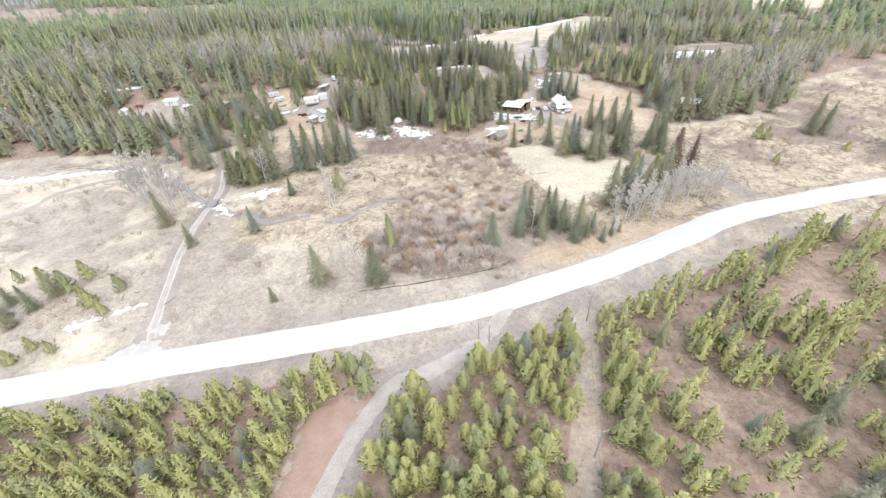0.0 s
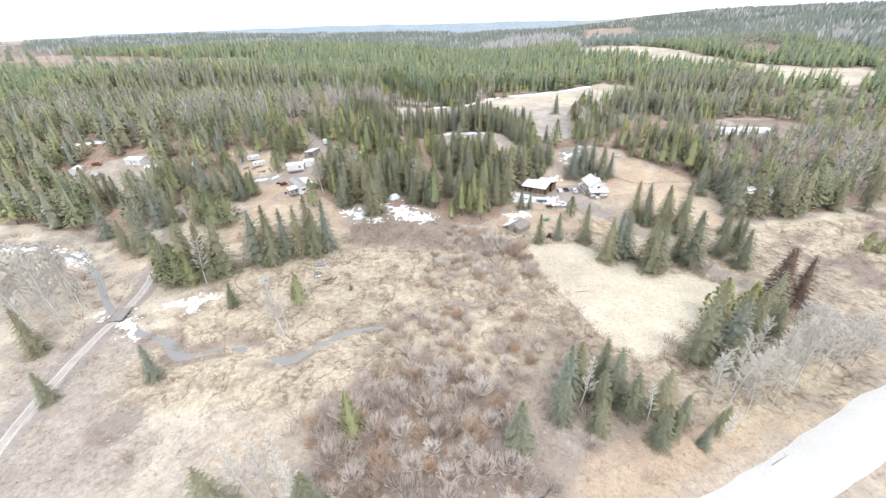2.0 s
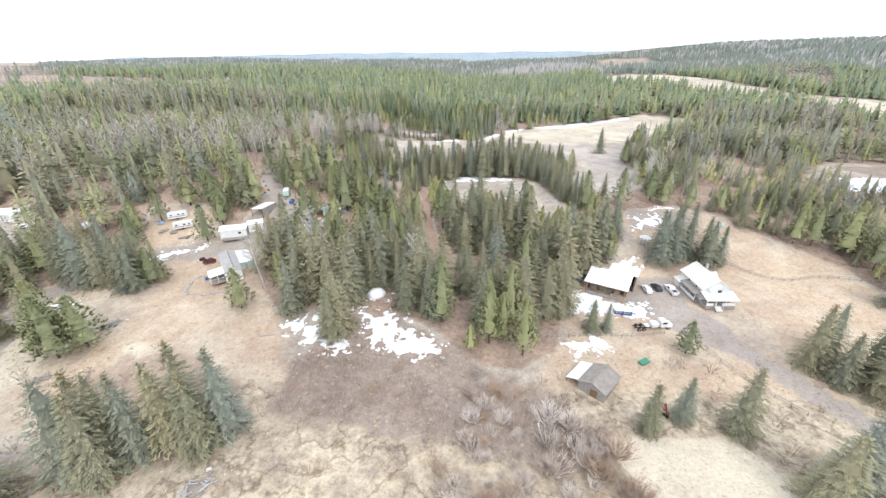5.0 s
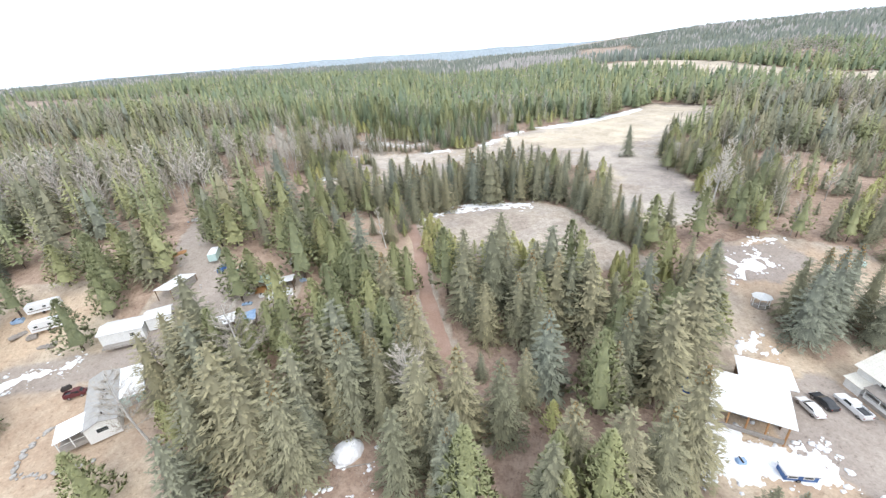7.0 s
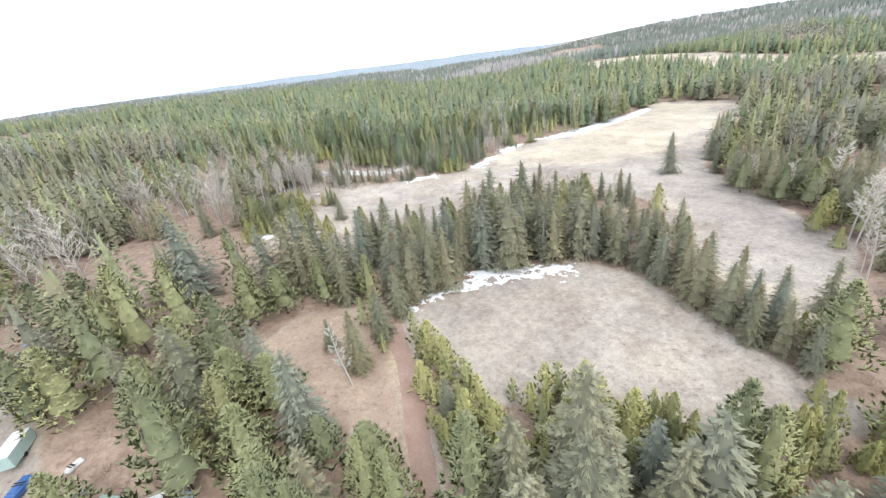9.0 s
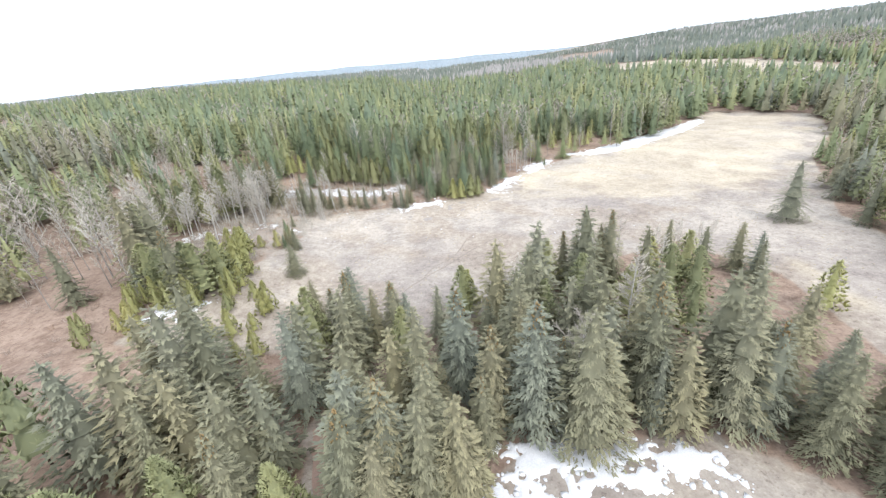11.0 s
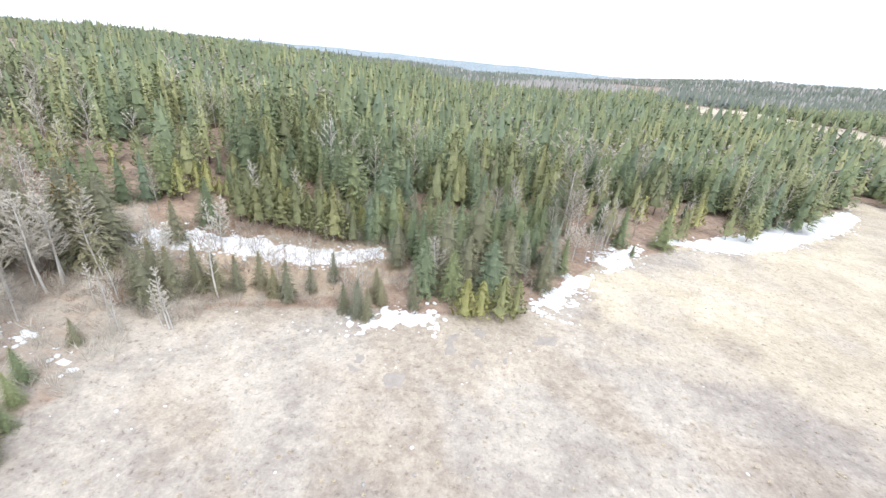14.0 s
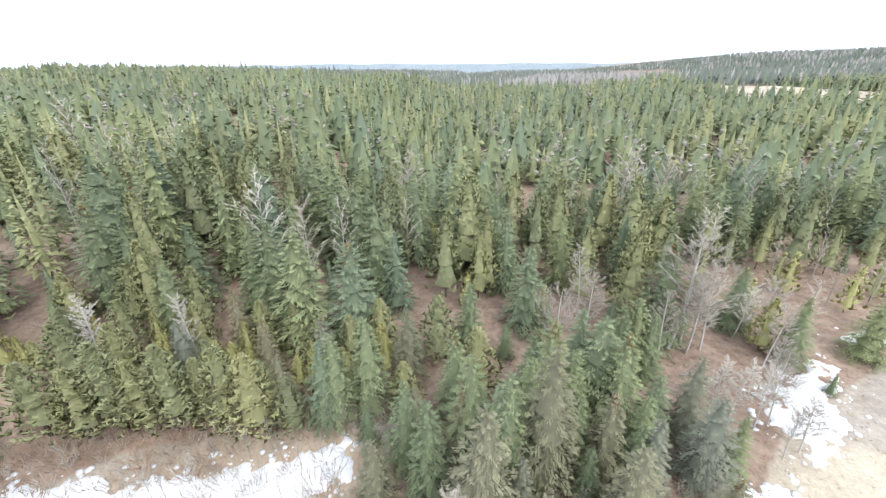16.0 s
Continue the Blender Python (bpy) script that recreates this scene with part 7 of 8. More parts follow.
for i in range(9):
    part("roof_seam", prism([(1.6, 5.08), (9.2, 4.36), (9.2, 4.41), (1.6, 5.13)], -1.5 + i * 1.0, -1.44 + i * 1.0, "x"), M["metalroof"], r)
for i in range(4):
    part("stacked_bale", boxes(((-4.6 + i * 2.3, -2.2 + 0.4 * (i % 2), 0.6), (1.5, 2.0, 1.3)), bevel=0.12), M["plank"], barn)

# mobile home
home = gable_house("mobile_home", "grey-roofed white mobile home with a porch", "house", -84.6, 249.4, 37, 5.0, 17.0, 2.9, 0.8, "white", "greyroof", 0.25, seams=18)
window(home, (0, -8.5, 1.7), 1.8, 1.0, "-y")
for yy in (-6, -2.5, 3.5, 6.5):
    window(home, (-2.5, yy, 1.7), 1.0, 0.9, "-x")
for yy in (-6.5, -4.5):
    window(home, (2.5, yy, 1.7), 1.0, 0.9, "+x")
for i in range(6):
    part("roof_vent", cyl(bmesh.new(), (0.5, -6.5 + i * 2.6, 3.4), (0.5, -6.5 + i * 2.6, 4.1), 0.13), M["dark"], home)
part("extension", prism([(2.5, -0.6), (6.6, -0.6), (6.6, 2.35), (2.5, 2.8)], -2.6, 8.2), M["mint"], home)
part("extension_roof", slab_roof(6.95, 2.5, 2.36, 2.85, -2.9, 8.5, 0.12), M["metalroof"], home)
part("extension_door", boxes(((4.6, -2.64, 1.0), (0.95, 0.08, 2.0))), M["plank"], home)
part("deck", boxes(((-4.7, -5.4, 0.2), (4.2, 5.0, 0.9))), M["plank"], home)
part("porch_roof", slab_roof(-7.0, -2.5, 2.5, 2.95, -8.2, -2.6, 0.12), M["metalroof"], home)
for px, py in ((-6.7, -7.9), (-6.7, -5.4), (-6.7, -2.9), (-4.6, -7.9)):
    part("porch_post", boxes(((px, py, 1.3), (0.14, 0.14, 2.5))), M["white"], home)
part("porch_rail", boxes(((-6.7, -5.4, 1.5), (0.06, 5, 0.08)), ((-4.6, -7.9, 1.5), (4.2, 0.06, 0.08))), M["white"], home)

# workshop row north of the mobile home
shop = gable_house("workshop", "white workshop with a pale metal roof", "shed", -92.0, 267.6, 108, 5.6, 9.0, 2.9, 0.7, "white", "metalroof", 0.3, seams=9)
part("door", boxes(((-2.84, 1.5, 1.1), (0.08, 2.6, 2.3))), M["white"], shop)
part("deck", boxes(((-3.7, 0, -0.1), (1.6, 8, 0.5))), M["plank"], shop)
window(shop, (-2.8, -2.2, 1.6), 1.1, 0.9, "-x")
shop2 = gable_house("storage_shed", "white storage shed with a snow-white roof", "shed", -85.3, 270.9, 118, 4.6, 5.2, 2.6, 0.6, "white", "metalroof", 0.25, seams=5)
part("door", boxes(((0.2, -2.64, 1.0), (1.8, 0.08, 2.0))), M["plank"], shop2)


def lean_shed(name, label, x, y, rz, w, d, h0, h1, roof_mat, wall_mat="plank", posts=True):
    """An open shed: posts, back wall and one sloping sheet."""
    t = thing(name, label, "shed", x, y, None, rz)
    part("roof", slab_roof(-w / 2 - 0.2, w / 2 + 0.2, h0, h1, -d / 2 - 0.2, d / 2 + 0.2, 0.1), M[roof_mat], t)
    for i in range(int(d)):
        part("roof_seam", slab_roof(-w / 2 - 0.2, w / 2 + 0.2, h0 + 0.1, h1 + 0.1, -d / 2 + i, -d / 2 + i + 0.05, 0.04), M[roof_mat], t)
    for px, hh in ((-w / 2, h0), (w / 2, h1)):
        for py in (-d / 2, 0, d / 2):
            part("post", boxes(((px, py, hh / 2 - 0.3), (0.15, 0.15, hh + 0.6))), M["log"], t)
    part("back_wall", boxes(((w / 2 - 0.05, 0, h1 / 2 - 0.25), (0.08, d - 0.3, h1 - 0.1))), M[wall_mat], t)
    part("side_wall", boxes(((0, d / 2 - 0.06, h0 / 2 - 0.3), (w - 0.3, 0.08, h0))), M[wall_mat], t)
    return t


lean_shed("carport", "open carport with a pale metal sheet roof", -85.6, 279.8, -12, 5.0, 8.2, 2.6, 3.1, "metalroof", "plank")
lean_shed("lean_to_shed", "open woodshed with a white roof sheet", -68.0, 268.8, 20, 4.6, 4.4, 2.4, 2.9, "metalroof")
lean_shed("tarp_shelter", "sagging shelter roofed with a blue tarp", -63.2, 270.0, 25, 3.8, 4.4, 2.3, 2.7, "bluetarp")
lean_shed("tool_shed", "small shed with a pale blue-green sheet roof", -63.2, 282.4, -15, 4.0, 4.4, 2.2, 2.6, "mint", "mint")
lean_shed("garden_shed", "little white-roofed plank shed among spruces", -57.4, 282.6, 12, 3.6, 3.2, 2.1, 2.5, "metalroof")
shed_y = gable_house("old_shed", "weathered shed with a brown-grey sheet roof", "shed", 25.6, 205.2, -42, 6.0, 7.5, 2.2, 1.3, "plank", "shingle", 0.3)
part("lean_roof", slab_roof(-6.2, -3.3, 1.1, 2.2, -3.6, 3.6, 0.1), M["metalroof"], shed_y)
for py in (-3.3, 0, 3.3):
    part("lean_post", boxes(((-6.0, py, 0.4), (0.14, 0.14, 1.6))), M["log"], shed_y)
part("door", boxes(((0.6, -3.8, 0.95), (1.6, 0.08, 1.9))), M["log"], shed_y)
cabin = gable_house("log_cabin", "brown log cabin with a white metal roof", "house", 141.5, 233.0, 62, 7.5, 11, 2.8, 1.6, "log", "metalroof", 0.9, seams=10)
window(cabin, (-1.4, -5.5, 1.6), 1.1, 1.0, "-y")
window(cabin, (-3.75, 1.0, 1.6), 1.2, 1.0, "-x")
part("door", boxes(((1.3, -5.54, 1.0), (0.95, 0.08, 2.0))), M["plank"], cabin)
for bx, by, rz_, w_, d_, rm, lab in ((-190, 276, 80, 7, 11, "metalroof", "white-roofed bungalow half hidden among spruces"), (-205, 262, 70, 4, 6, "greyroof", "small grey-roofed outbuilding in a clearing"), (-222, 268, 20, 4.5, 7, "metalroof", "dark outbuilding with a white roof"), (-176, 268, 95, 3.2, 6.5, "metalroof", "low white shed beside a bungalow"), (-150, 268, 60, 4, 6, "metalroof", "white-roofed shed among pines")):
    b_ = gable_house("outbuilding", lab, "house", bx, by, rz_, w_, d_, 2.6, 0.9, "white" if w_ > 4.2 else "plank", rm, 0.3)
    part("door", boxes(((-w_ / 2 - 0.04, 1.0, 0.95), (0.08, 0.95, 1.95))), M["plank"], b_)
    window(b_, (-w_ / 2, -1.2, 1.5), 1.0, 0.8, "-x")


def camper(label, x, y, rz):
    t = thing("camper_trailer", label, "trailer", x, y, None, rz, "parked campers")
    bm = prism([(-3.4, 0.55), (3.0, 0.55), (3.4, 1.0), (3.2, 2.6), (2.6, 2.85), (-3.3, 2.85), (-3.5, 2.4)], -1.2, 1.2)
    part("body", bm, M["carwhite"], t)
    part("stripe", boxes(((0, -1.215, 1.25), (6.2, 0.02, 0.25)), ((0, 1.215, 1.25), (6.2, 0.02, 0.25))), M["plank"], t)
    for xx in (-2.2, 0.4, 2.0):
        window(t, (xx, -1.2, 1.95), 0.8, 0.6, "-y")
    part("drawbar", boxes(((4.0, 0, 0.6), (1.4, 0.15, 0.15))), M["dark"], t)
    for sg in (-1, 1):
        part("tyre", cyl(bmesh.new(), (-0.3, sg * 1.0, 0.34), (-0.3, sg * 1.2, 0.34), 0.36, 14), M["tyre"], t)
    part("stand", boxes(((3.9, 0, 0.25), (0.12, 0.12, 0.7))), M["dark"], t)
    return t


camper("long white camper trailer parked on brown grass", -119.5, 276.0, 30)
camper("white camper trailer with an awning side", -114.2, 270.8, 31)
van = thing("cargo_trailer", "pale green enclosed cargo trailer", "trailer", -81.0, 291.8, None, 108)
part("body", prism([(-2.9, 0.5), (2.6, 0.5), (3.0, 1.0), (2.9, 2.5), (-2.9, 2.5)], -1.1, 1.1), M["mint"], van)
part("roof", boxes(((0, 0, 2.54), (5.7, 2.2, 0.06)), bevel=0.02), M["metalroof"], van)
part("drawbar", boxes(((3.5, 0, 0.5), (1.2, 0.12, 0.12)), ((3.9, 0, 0.2), (0.12, 0.12, 0.6))), M["dark"], van)
for sg in (-1, 1):
    part("tyre", cyl(bmesh.new(), (-0.4, sg * 0.95, 0.33), (-0.4, sg * 1.14, 0.33), 0.35, 14), M["tyre"], van)


def wheel(t, x, y, r=0.34, w=0.22):
    sg = 1 if y > 0 else -1
    ty = part("wheel", cyl(bmesh.new(), (x, y - sg * w, r), (x, y, r), r, 16), M["tyre"], t)
    part("rim", cyl(bmesh.new(), (x, y - sg * 0.02, r), (x, y + sg * 0.012, r), r * 0.6, 12), M["rim"], ty)


def car(name, label, x, y, rz, paint, kind="car", ln=4.5, w=1.78):
    """A parked car or pickup, nose along +x."""
    t = thing(name, label, "car" if kind != "pickup" else "truck", x, y, None, rz, "parked vehicles")
    h = ln / 2
    if kind == "pickup":
        prof = [(-h, 0.45), (h - 0.1, 0.45), (h, 0.75), (h - 0.05, 1.05), (h - 1.5, 1.15), (-h + 0.05, 1.12)]
        part("body", prism(prof, -w / 2, w / 2), M[paint], t)
        part("cab", prism([(-0.5, 1.13), (1.45, 1.13), (0.85, 1.78), (-0.35, 1.8)], -w / 2 + 0.08, w / 2 - 0.08), M[paint], t)
        part("box_floor", boxes(((-h + 1.15, 0, 1.135), (1.95, w - 0.3, 0.03))), M["carblack"], t)
        for sg in (-1, 1):
            part("box_side", boxes(((-h + 1.15, sg * (w / 2 - 0.08), 1.28), (2.2, 0.12, 0.34))), M[paint], t)
        part("tailgate", boxes(((-h + 0.08, 0, 1.28), (0.1, w - 0.2, 0.34))), M[paint], t)
        glass = [(1.32, 1.2), (0.84, 1.72), (0.9, 1.72), (1.4, 1.2)]
        side = [(-0.35, 1.2), (1.15, 1.2), (0.75, 1.7), (-0.27, 1.7)]
    else:
        prof = [(-h, 0.4), (h - 0.08, 0.4), (h, 0.65), (h - 0.25, 0.9), (h - 1.25, 1.0), (-h + 0.75, 1.02), (-h + 0.03, 0.95)]
        part("body", prism(prof, -w / 2, w / 2), M[paint], t)
        part("cab", prism([(-h + 0.55, 1.0), (h - 1.2, 0.99), (h - 2.0, 1.44), (-h + 1.2, 1.46)], -w / 2 + 0.12, w / 2 - 0.12), M[paint], t)
        glass = [(h - 1.36, 1.06), (h - 2.0, 1.41), (h - 1.94, 1.43), (h - 1.28, 1.06)]
        side = [(-h + 0.8, 1.06), (h - 1.5, 1.06), (h - 2.05, 1.38), (-h + 1.25, 1.39)]
    part("windscreen", prism(glass, -w / 2 + 0.2, w / 2 - 0.2), M["glass"], t)
    for sg in (-1, 1):
        yy = sg * (w / 2 - (0.075 if kind == "pickup" else 0.115))
        part("side_window", prism(side, yy - 0.012, yy + 0.012), M["glass"], t)
        part("headlight", boxes(((h - 0.04, sg * (w / 2 - 0.25), 0.72), (0.1, 0.34, 0.16)), bevel=0.02), M["chrome"], t)
        part("tail_light", boxes(((-h + 0.0, sg * (w / 2 - 0.15), 0.82), (0.06, 0.2, 0.2))), M["carred"], t)
        for wx in (-h + 0.85, h - 0.85):
            wheel(t, wx, sg * w / 2)
    for bx in (-h, h):
        part("bumper", boxes(((bx, 0, 0.5), (0.14, w - 0.06, 0.2)), bevel=0.03), M["chrome" if kind == "pickup" else paint], t)
    return t


car("sedan", "white sedan parked on the gravel yard", 51.1, 243.3, 92, "carwhite", ln=4.7)
car("hatchback", "dark grey hatchback parked between white cars", 54.5, 244.4, 95, "carblack", ln=4.3)
car("pickup_truck", "white pickup truck with an open load bed", 58.3, 243.0, 91, "carwhite", "pickup", 5.6, 1.95)
car("blue_car", "blue car parked beside the pole barn", 32.8, 249.6, 60, "carblue", ln=4.3)
car("old_truck", "small dark maroon pickup beside the mobile home", -94.2, 252.8, 25, "maroon", "pickup", 3.9, 1.6)
car("blue_hatchback", "dull blue car standing in long grass", -114, 238, 15, "carblue", ln=4.2)
car("red_truck", "red pickup in a far clearing", -214, 274, 5, "carred", "pickup", 5.2, 1.9)
tent = thing("tent_trailer", "folded tent trailer with a blue body and white lid", "trailer", 39.8, 231.6, None, -8)
part("body", boxes(((0, 0, 0.95), (4.6, 2.0, 1.2)), bevel=0.05), M["carblue"], tent)
for sg in (-1, 1):
    for wx in (-1.3, 0.9):
        window(tent, (wx, sg * 1.0, 1.2), 1.3, 0.5, "-y" if sg < 0 else "+y")
part("lid", boxes(((0, 0, 1.75), (4.9, 2.3, 0.42)), bevel=0.08), M["carwhite"], tent)
for sg in (-1, 1):
    wheel(tent, -0.3, sg * 1.05, 0.32)
part("drawbar", boxes(((2.9, 0, 0.5), (1.3, 0.12, 0.12)), ((3.4, 0, 0.25), (0.1, 0.1, 0.6))), M["dark"], tent)

# stripped flat-deck truck
wreck = thing("flatdeck_truck", "old white stripped truck with bare frame rails", "truck", 45.4, 225.8, None, 6)
part("cab", prism([(2.0, 0.8), (4.2, 0.8), (5.2, 0.9), (5.2, 1.6), (4.1, 1.75), (3.7, 2.6), (2.0, 2.65)], -1.0, 1.0), M["carwhite"], wreck)
part("windscreen", prism([(4.13, 1.8), (3.76, 2.5), (3.82, 2.52), (4.2, 1.8)], -0.85, 0.85), M["glass"], wreck)
for sg in (-1, 1):
    part("side_window", boxes(((3.0, sg * 1.005, 2.1), (1.1, 0.02, 0.55))), M["glass"], wreck)
    part("frame_rail", boxes(((-1.4, sg * 0.42, 0.75), (7.2, 0.12, 0.24))), M["dark"], wreck)
    part("fender", boxes(((4.3, sg * 1.0, 1.05), (1.3, 0.4, 0.4)), bevel=0.08), M["carwhite"], wreck)
    for wx in (4.2, -2.4, -3.7):
        wheel(wreck, wx, sg * 1.12, 0.48, 0.3)
for i in range(4):
    part("cross_member", boxes(((1.4 - i * 1.5, 0, 0.78), (0.14, 0.9, 0.2))), M["dark"], wreck)
part("load_box", boxes(((0.6, 0, 1.35), (1.9, 1.9, 1.0)), bevel=0.05), M["carwhite"], wreck)
part("snow_cap", boxes(((-1.2, 0.1, 1.0), (1.2, 1.4, 0.2)), bevel=0.08), M["snow"], wreck)

tractor = thing("tractor", "small orange-red farm tractor between spruces", "tractor", 37, 198.5, None, 70)
part("hood", boxes(((0.8, 0, 1.05), (1.7, 0.7, 0.6)), bevel=0.06), M["carred"], tractor)
part("seat", boxes(((-0.7, 0, 1.15), (0.5, 0.5, 0.15)), ((-0.95, 0, 1.45), (0.12, 0.5, 0.5)), bevel=0.03), M["dark"], tractor)
part("chassis", boxes(((0.2, 0, 0.7), (2.8, 0.45, 0.35))), M["dark"], tractor)
part("exhaust", cyl(bmesh.new(), (0.9, 0.2, 1.3), (0.9, 0.2, 2.2), 0.05), M["dark"], tractor)
part("loader_bucket", prism([(2.2, 0.2), (2.9, 0.2), (2.5, 0.8), (2.2, 0.8)], -0.8, 0.8), M["carred"], tractor)
for sg in (-1, 1):
    part("fender", boxes(((-0.7, sg * 0.62, 1.3), (1.1, 0.3, 0.1)), bevel=0.03), M["carred"], tractor)
    wheel(tractor, -0.7, sg * 0.85, 0.65, 0.35)
    wheel(tractor, 1.3, sg * 0.75, 0.42, 0.25)
    part("loader_arm", boxes(((1.4, sg * 0.6, 0.95), (2.0, 0.08, 0.14))), M["carred"], tractor)

# garden pavilion, dome, small yard things
gaz = thing("gazebo", "small round garden pavilion with a white roof", "gazebo", 60.4, 270.2, None, 0)
bm = bmesh.new()
bmesh.ops.create_cone(bm, cap_ends=True, segments=8, radius1=2.1, radius2=0.25, depth=0.9, matrix=pose(0, 0, 2.85))
part("roof", bm, M["white"], gaz)
for i in range(8):
    a = i * math.pi / 4
    part("post", boxes(((1.75 * math.cos(a), 1.75 * math.sin(a), 1.1), (0.1, 0.1, 2.7))), M["white"], gaz)
    part("rail", cyl(bmesh.new(), (1.75 * math.cos(a), 1.75 * math.sin(a), 0.85), (1.75 * math.cos(a + math.pi / 4), 1.75 * math.sin(a + math.pi / 4), 0.85), 0.04, 5), M["white"], gaz)
part("floor", cyl(bmesh.new(), (0, 0, -0.3), (0, 0, 0.12), 1.95, 8), M["plank"], gaz)
dome = thing("tarp_dome", "white tarp stretched over a domed heap", "tarp", -32.2, 238.4, None, 30)
bm = bmesh.new()
bmesh.ops.create_icosphere(bm, subdivisions=3, radius=1.0)
for v in bm.verts:
    k = 1 + 0.10 * noise.noise(v.co * 2.3)
    v.co = Vector((v.co.x * 2.9 * k, v.co.y * 2.3 * k, v.co.z * 2.3 * k if v.co.z > -0.1 else -0.2))
part("cover", bm, M["metalroof"], dome)
table = thing("green_trough", "green plastic trough lying on yard grass", "trough", 38.5, 212.6, None, 30)
part("tub", boxes(((0, 0, 0.3), (2.6, 1.3, 0.5)), bevel=0.1), M["green"], table)
part("rim", boxes(((0, 0, 0.57), (2.8, 1.5, 0.06)), bevel=0.02), M["green"], table)
for i, (x, y, rz_, w_, d_, h_, mt, nm, lb) in enumerate((
        (-77.5, 270, 30, 1.2, 0.9, 0.8, "carred", "red_crate", "small red crate on the gravel"), (-66, 276, 10, 2.6, 0.9, 0.5, "bluetarp", "tarp_heap", "heap under a blue tarp"), (-58, 276.5, 80, 1.6, 1.2, 0.7, "plank", "pallet_stack", "stack of weathered pallets"),
        (-63, 278.4, 20, 1.3, 1.0, 0.9, "white", "freezer", "discarded white chest freezer"), (-117, 268, 30, 2.2, 1.5, 0.9, "plank", "lumber_pile", "pile of weathered lumber"), (-112, 265.5, 10, 3.0, 1.2, 0.5, "plank", "wood_ramp", "grey plank ramp beside the camper"), (-90, 243.8, 37, 1.2, 0.7, 1.0, "carblue", "barbecue", "covered blue barbecue on the porch edge"),
        (-121, 268.5, 60, 3.6, 1.4, 0.7, "plank", "lumber_pile", "pile of weathered lumber and boards"), (-125, 273, 20, 2.6, 1.6, 1.0, "bluetarp", "tarp_heap", "firewood heap under a blue tarp"), (-72, 290, 70, 2.4, 1.0, 0.6, "white", "sheet_stack", "stack of white roofing sheets"), (-73, 286.5, 10, 1.8, 1.2, 0.9, "green", "green_bin", "dark green bin among yard clutter"), (-60.5, 278.2, 15, 2.6, 1.2, 0.4, "white", "sheet_stack", "stack of white sheets on the ground"), (-77, 287, 95, 3.4, 1.5, 1.1, "carblue", "cart", "blue cart beside the cargo trailer"), (-66, 279.5, 60, 1.6, 1.0, 0.7, "white", "freezer", "discarded white chest freezer"), (-80.5, 275.5, 25, 1.6, 1.0, 0.7, "carred", "red_crate", "red crate beside the carport"),
        (-98, 254.5, 40, 1.8, 1.0, 0.8, "dark", "quad", "dark quad bike beside the drive"), (33, 234, 0, 1.5, 1.1, 0.7, "bluetarp", "blue_tub", "blue tub beside the tent trailer"), (76, 252, 40, 1.8, 1.3, 1.1, "cream", "well_house", "low cream well cover on the lawn"), (92, 281, 15, 3.0, 1.6, 1.2, "mint", "pump_house", "small pale green pump house"), )):
    t = thing(nm, lb, nm.replace("_", " "), x, y, None, rz_)
    rg = random.Random(i)
    part("body", boxes(((0, 0, h_ / 2 - 0.05), (w_, d_, h_)), bevel=min(0.18, h_ * 0.3)), M[mt], t)
    part("top", boxes(((0.06 * w_, 0.05, h_ - 0.02), (w_ * 0.8, d_ * 0.7, 0.12)), bevel=0.04), M[mt], t)
    for j in range(3):
        part("plank" if mt in ("plank", "dark", "stone") else "strap", boxes(((rg.uniform(-0.3, 0.3) * w_, 0, h_ + 0.05 + 0.03 * j), (0.16, d_ * 1.02, 0.05))), M[mt if mt in ("plank", "stone") else "dark"], t)


def fence(label, line, gap=2.6, rails=2, h=1.15, r=0.06, mat_="plank"):
    """Posts with rails between them, each a part."""
    t = thing("fence", label, "fence", line[0][0], line[0][1], 0)
    ox, oy = line[0]
    pts = smooth_line(line, gap)
    for i, (x, y) in enumerate(pts):
        z = gz(x, y)
        part("post", cyl(bmesh.new(), (x - ox, y - oy, z - 0.4), (x - ox, y - oy, z + h), r * 1.3, 6), M[mat_], t)
        if i:
            px, py = pts[i - 1]
            pz = gz(px, py)
            for k in range(rails):
                u = h * (0.45 + 0.45 * k)
                part("rail", cyl(bmesh.new(), (px - ox, py - oy, pz + u), (x - ox, y - oy, z + u), r if rails < 4 else 0.015, 5), M[mat_], t)
    return t


fence("weathered pole fence along the house yard", [(17, 220.6), (28, 221.4), (39, 222), (48, 223.6)])
fence("weathered pole fence beside the driveway", [(54.5, 221), (57, 214), (61, 206), (66, 199)])
fence("weathered pole fence behind the farmhouse", [(66, 269), (74, 266.5), (81, 262), (88, 254), (96, 250), (108, 252), (126, 250)])
fence("thin wire fence between wet meadow and straw field", [(22, 193), (28, 168), (34, 154), (38, 139), (45, 129)], 3.5, 2, 1.1, 0.025, "deadwood")
fence("low wire fence along the road ditch", [(-40, 86.5), (-10, 91), (14, 96), (40, 106), (60, 116)], 4.5, 2, 1.0, 0.025, "deadwood")
fence("pole fence along the far field road", [(172, 573), (188, 557), (205, 541), (214, 532)], 5, 2, 1.2, 0.07)


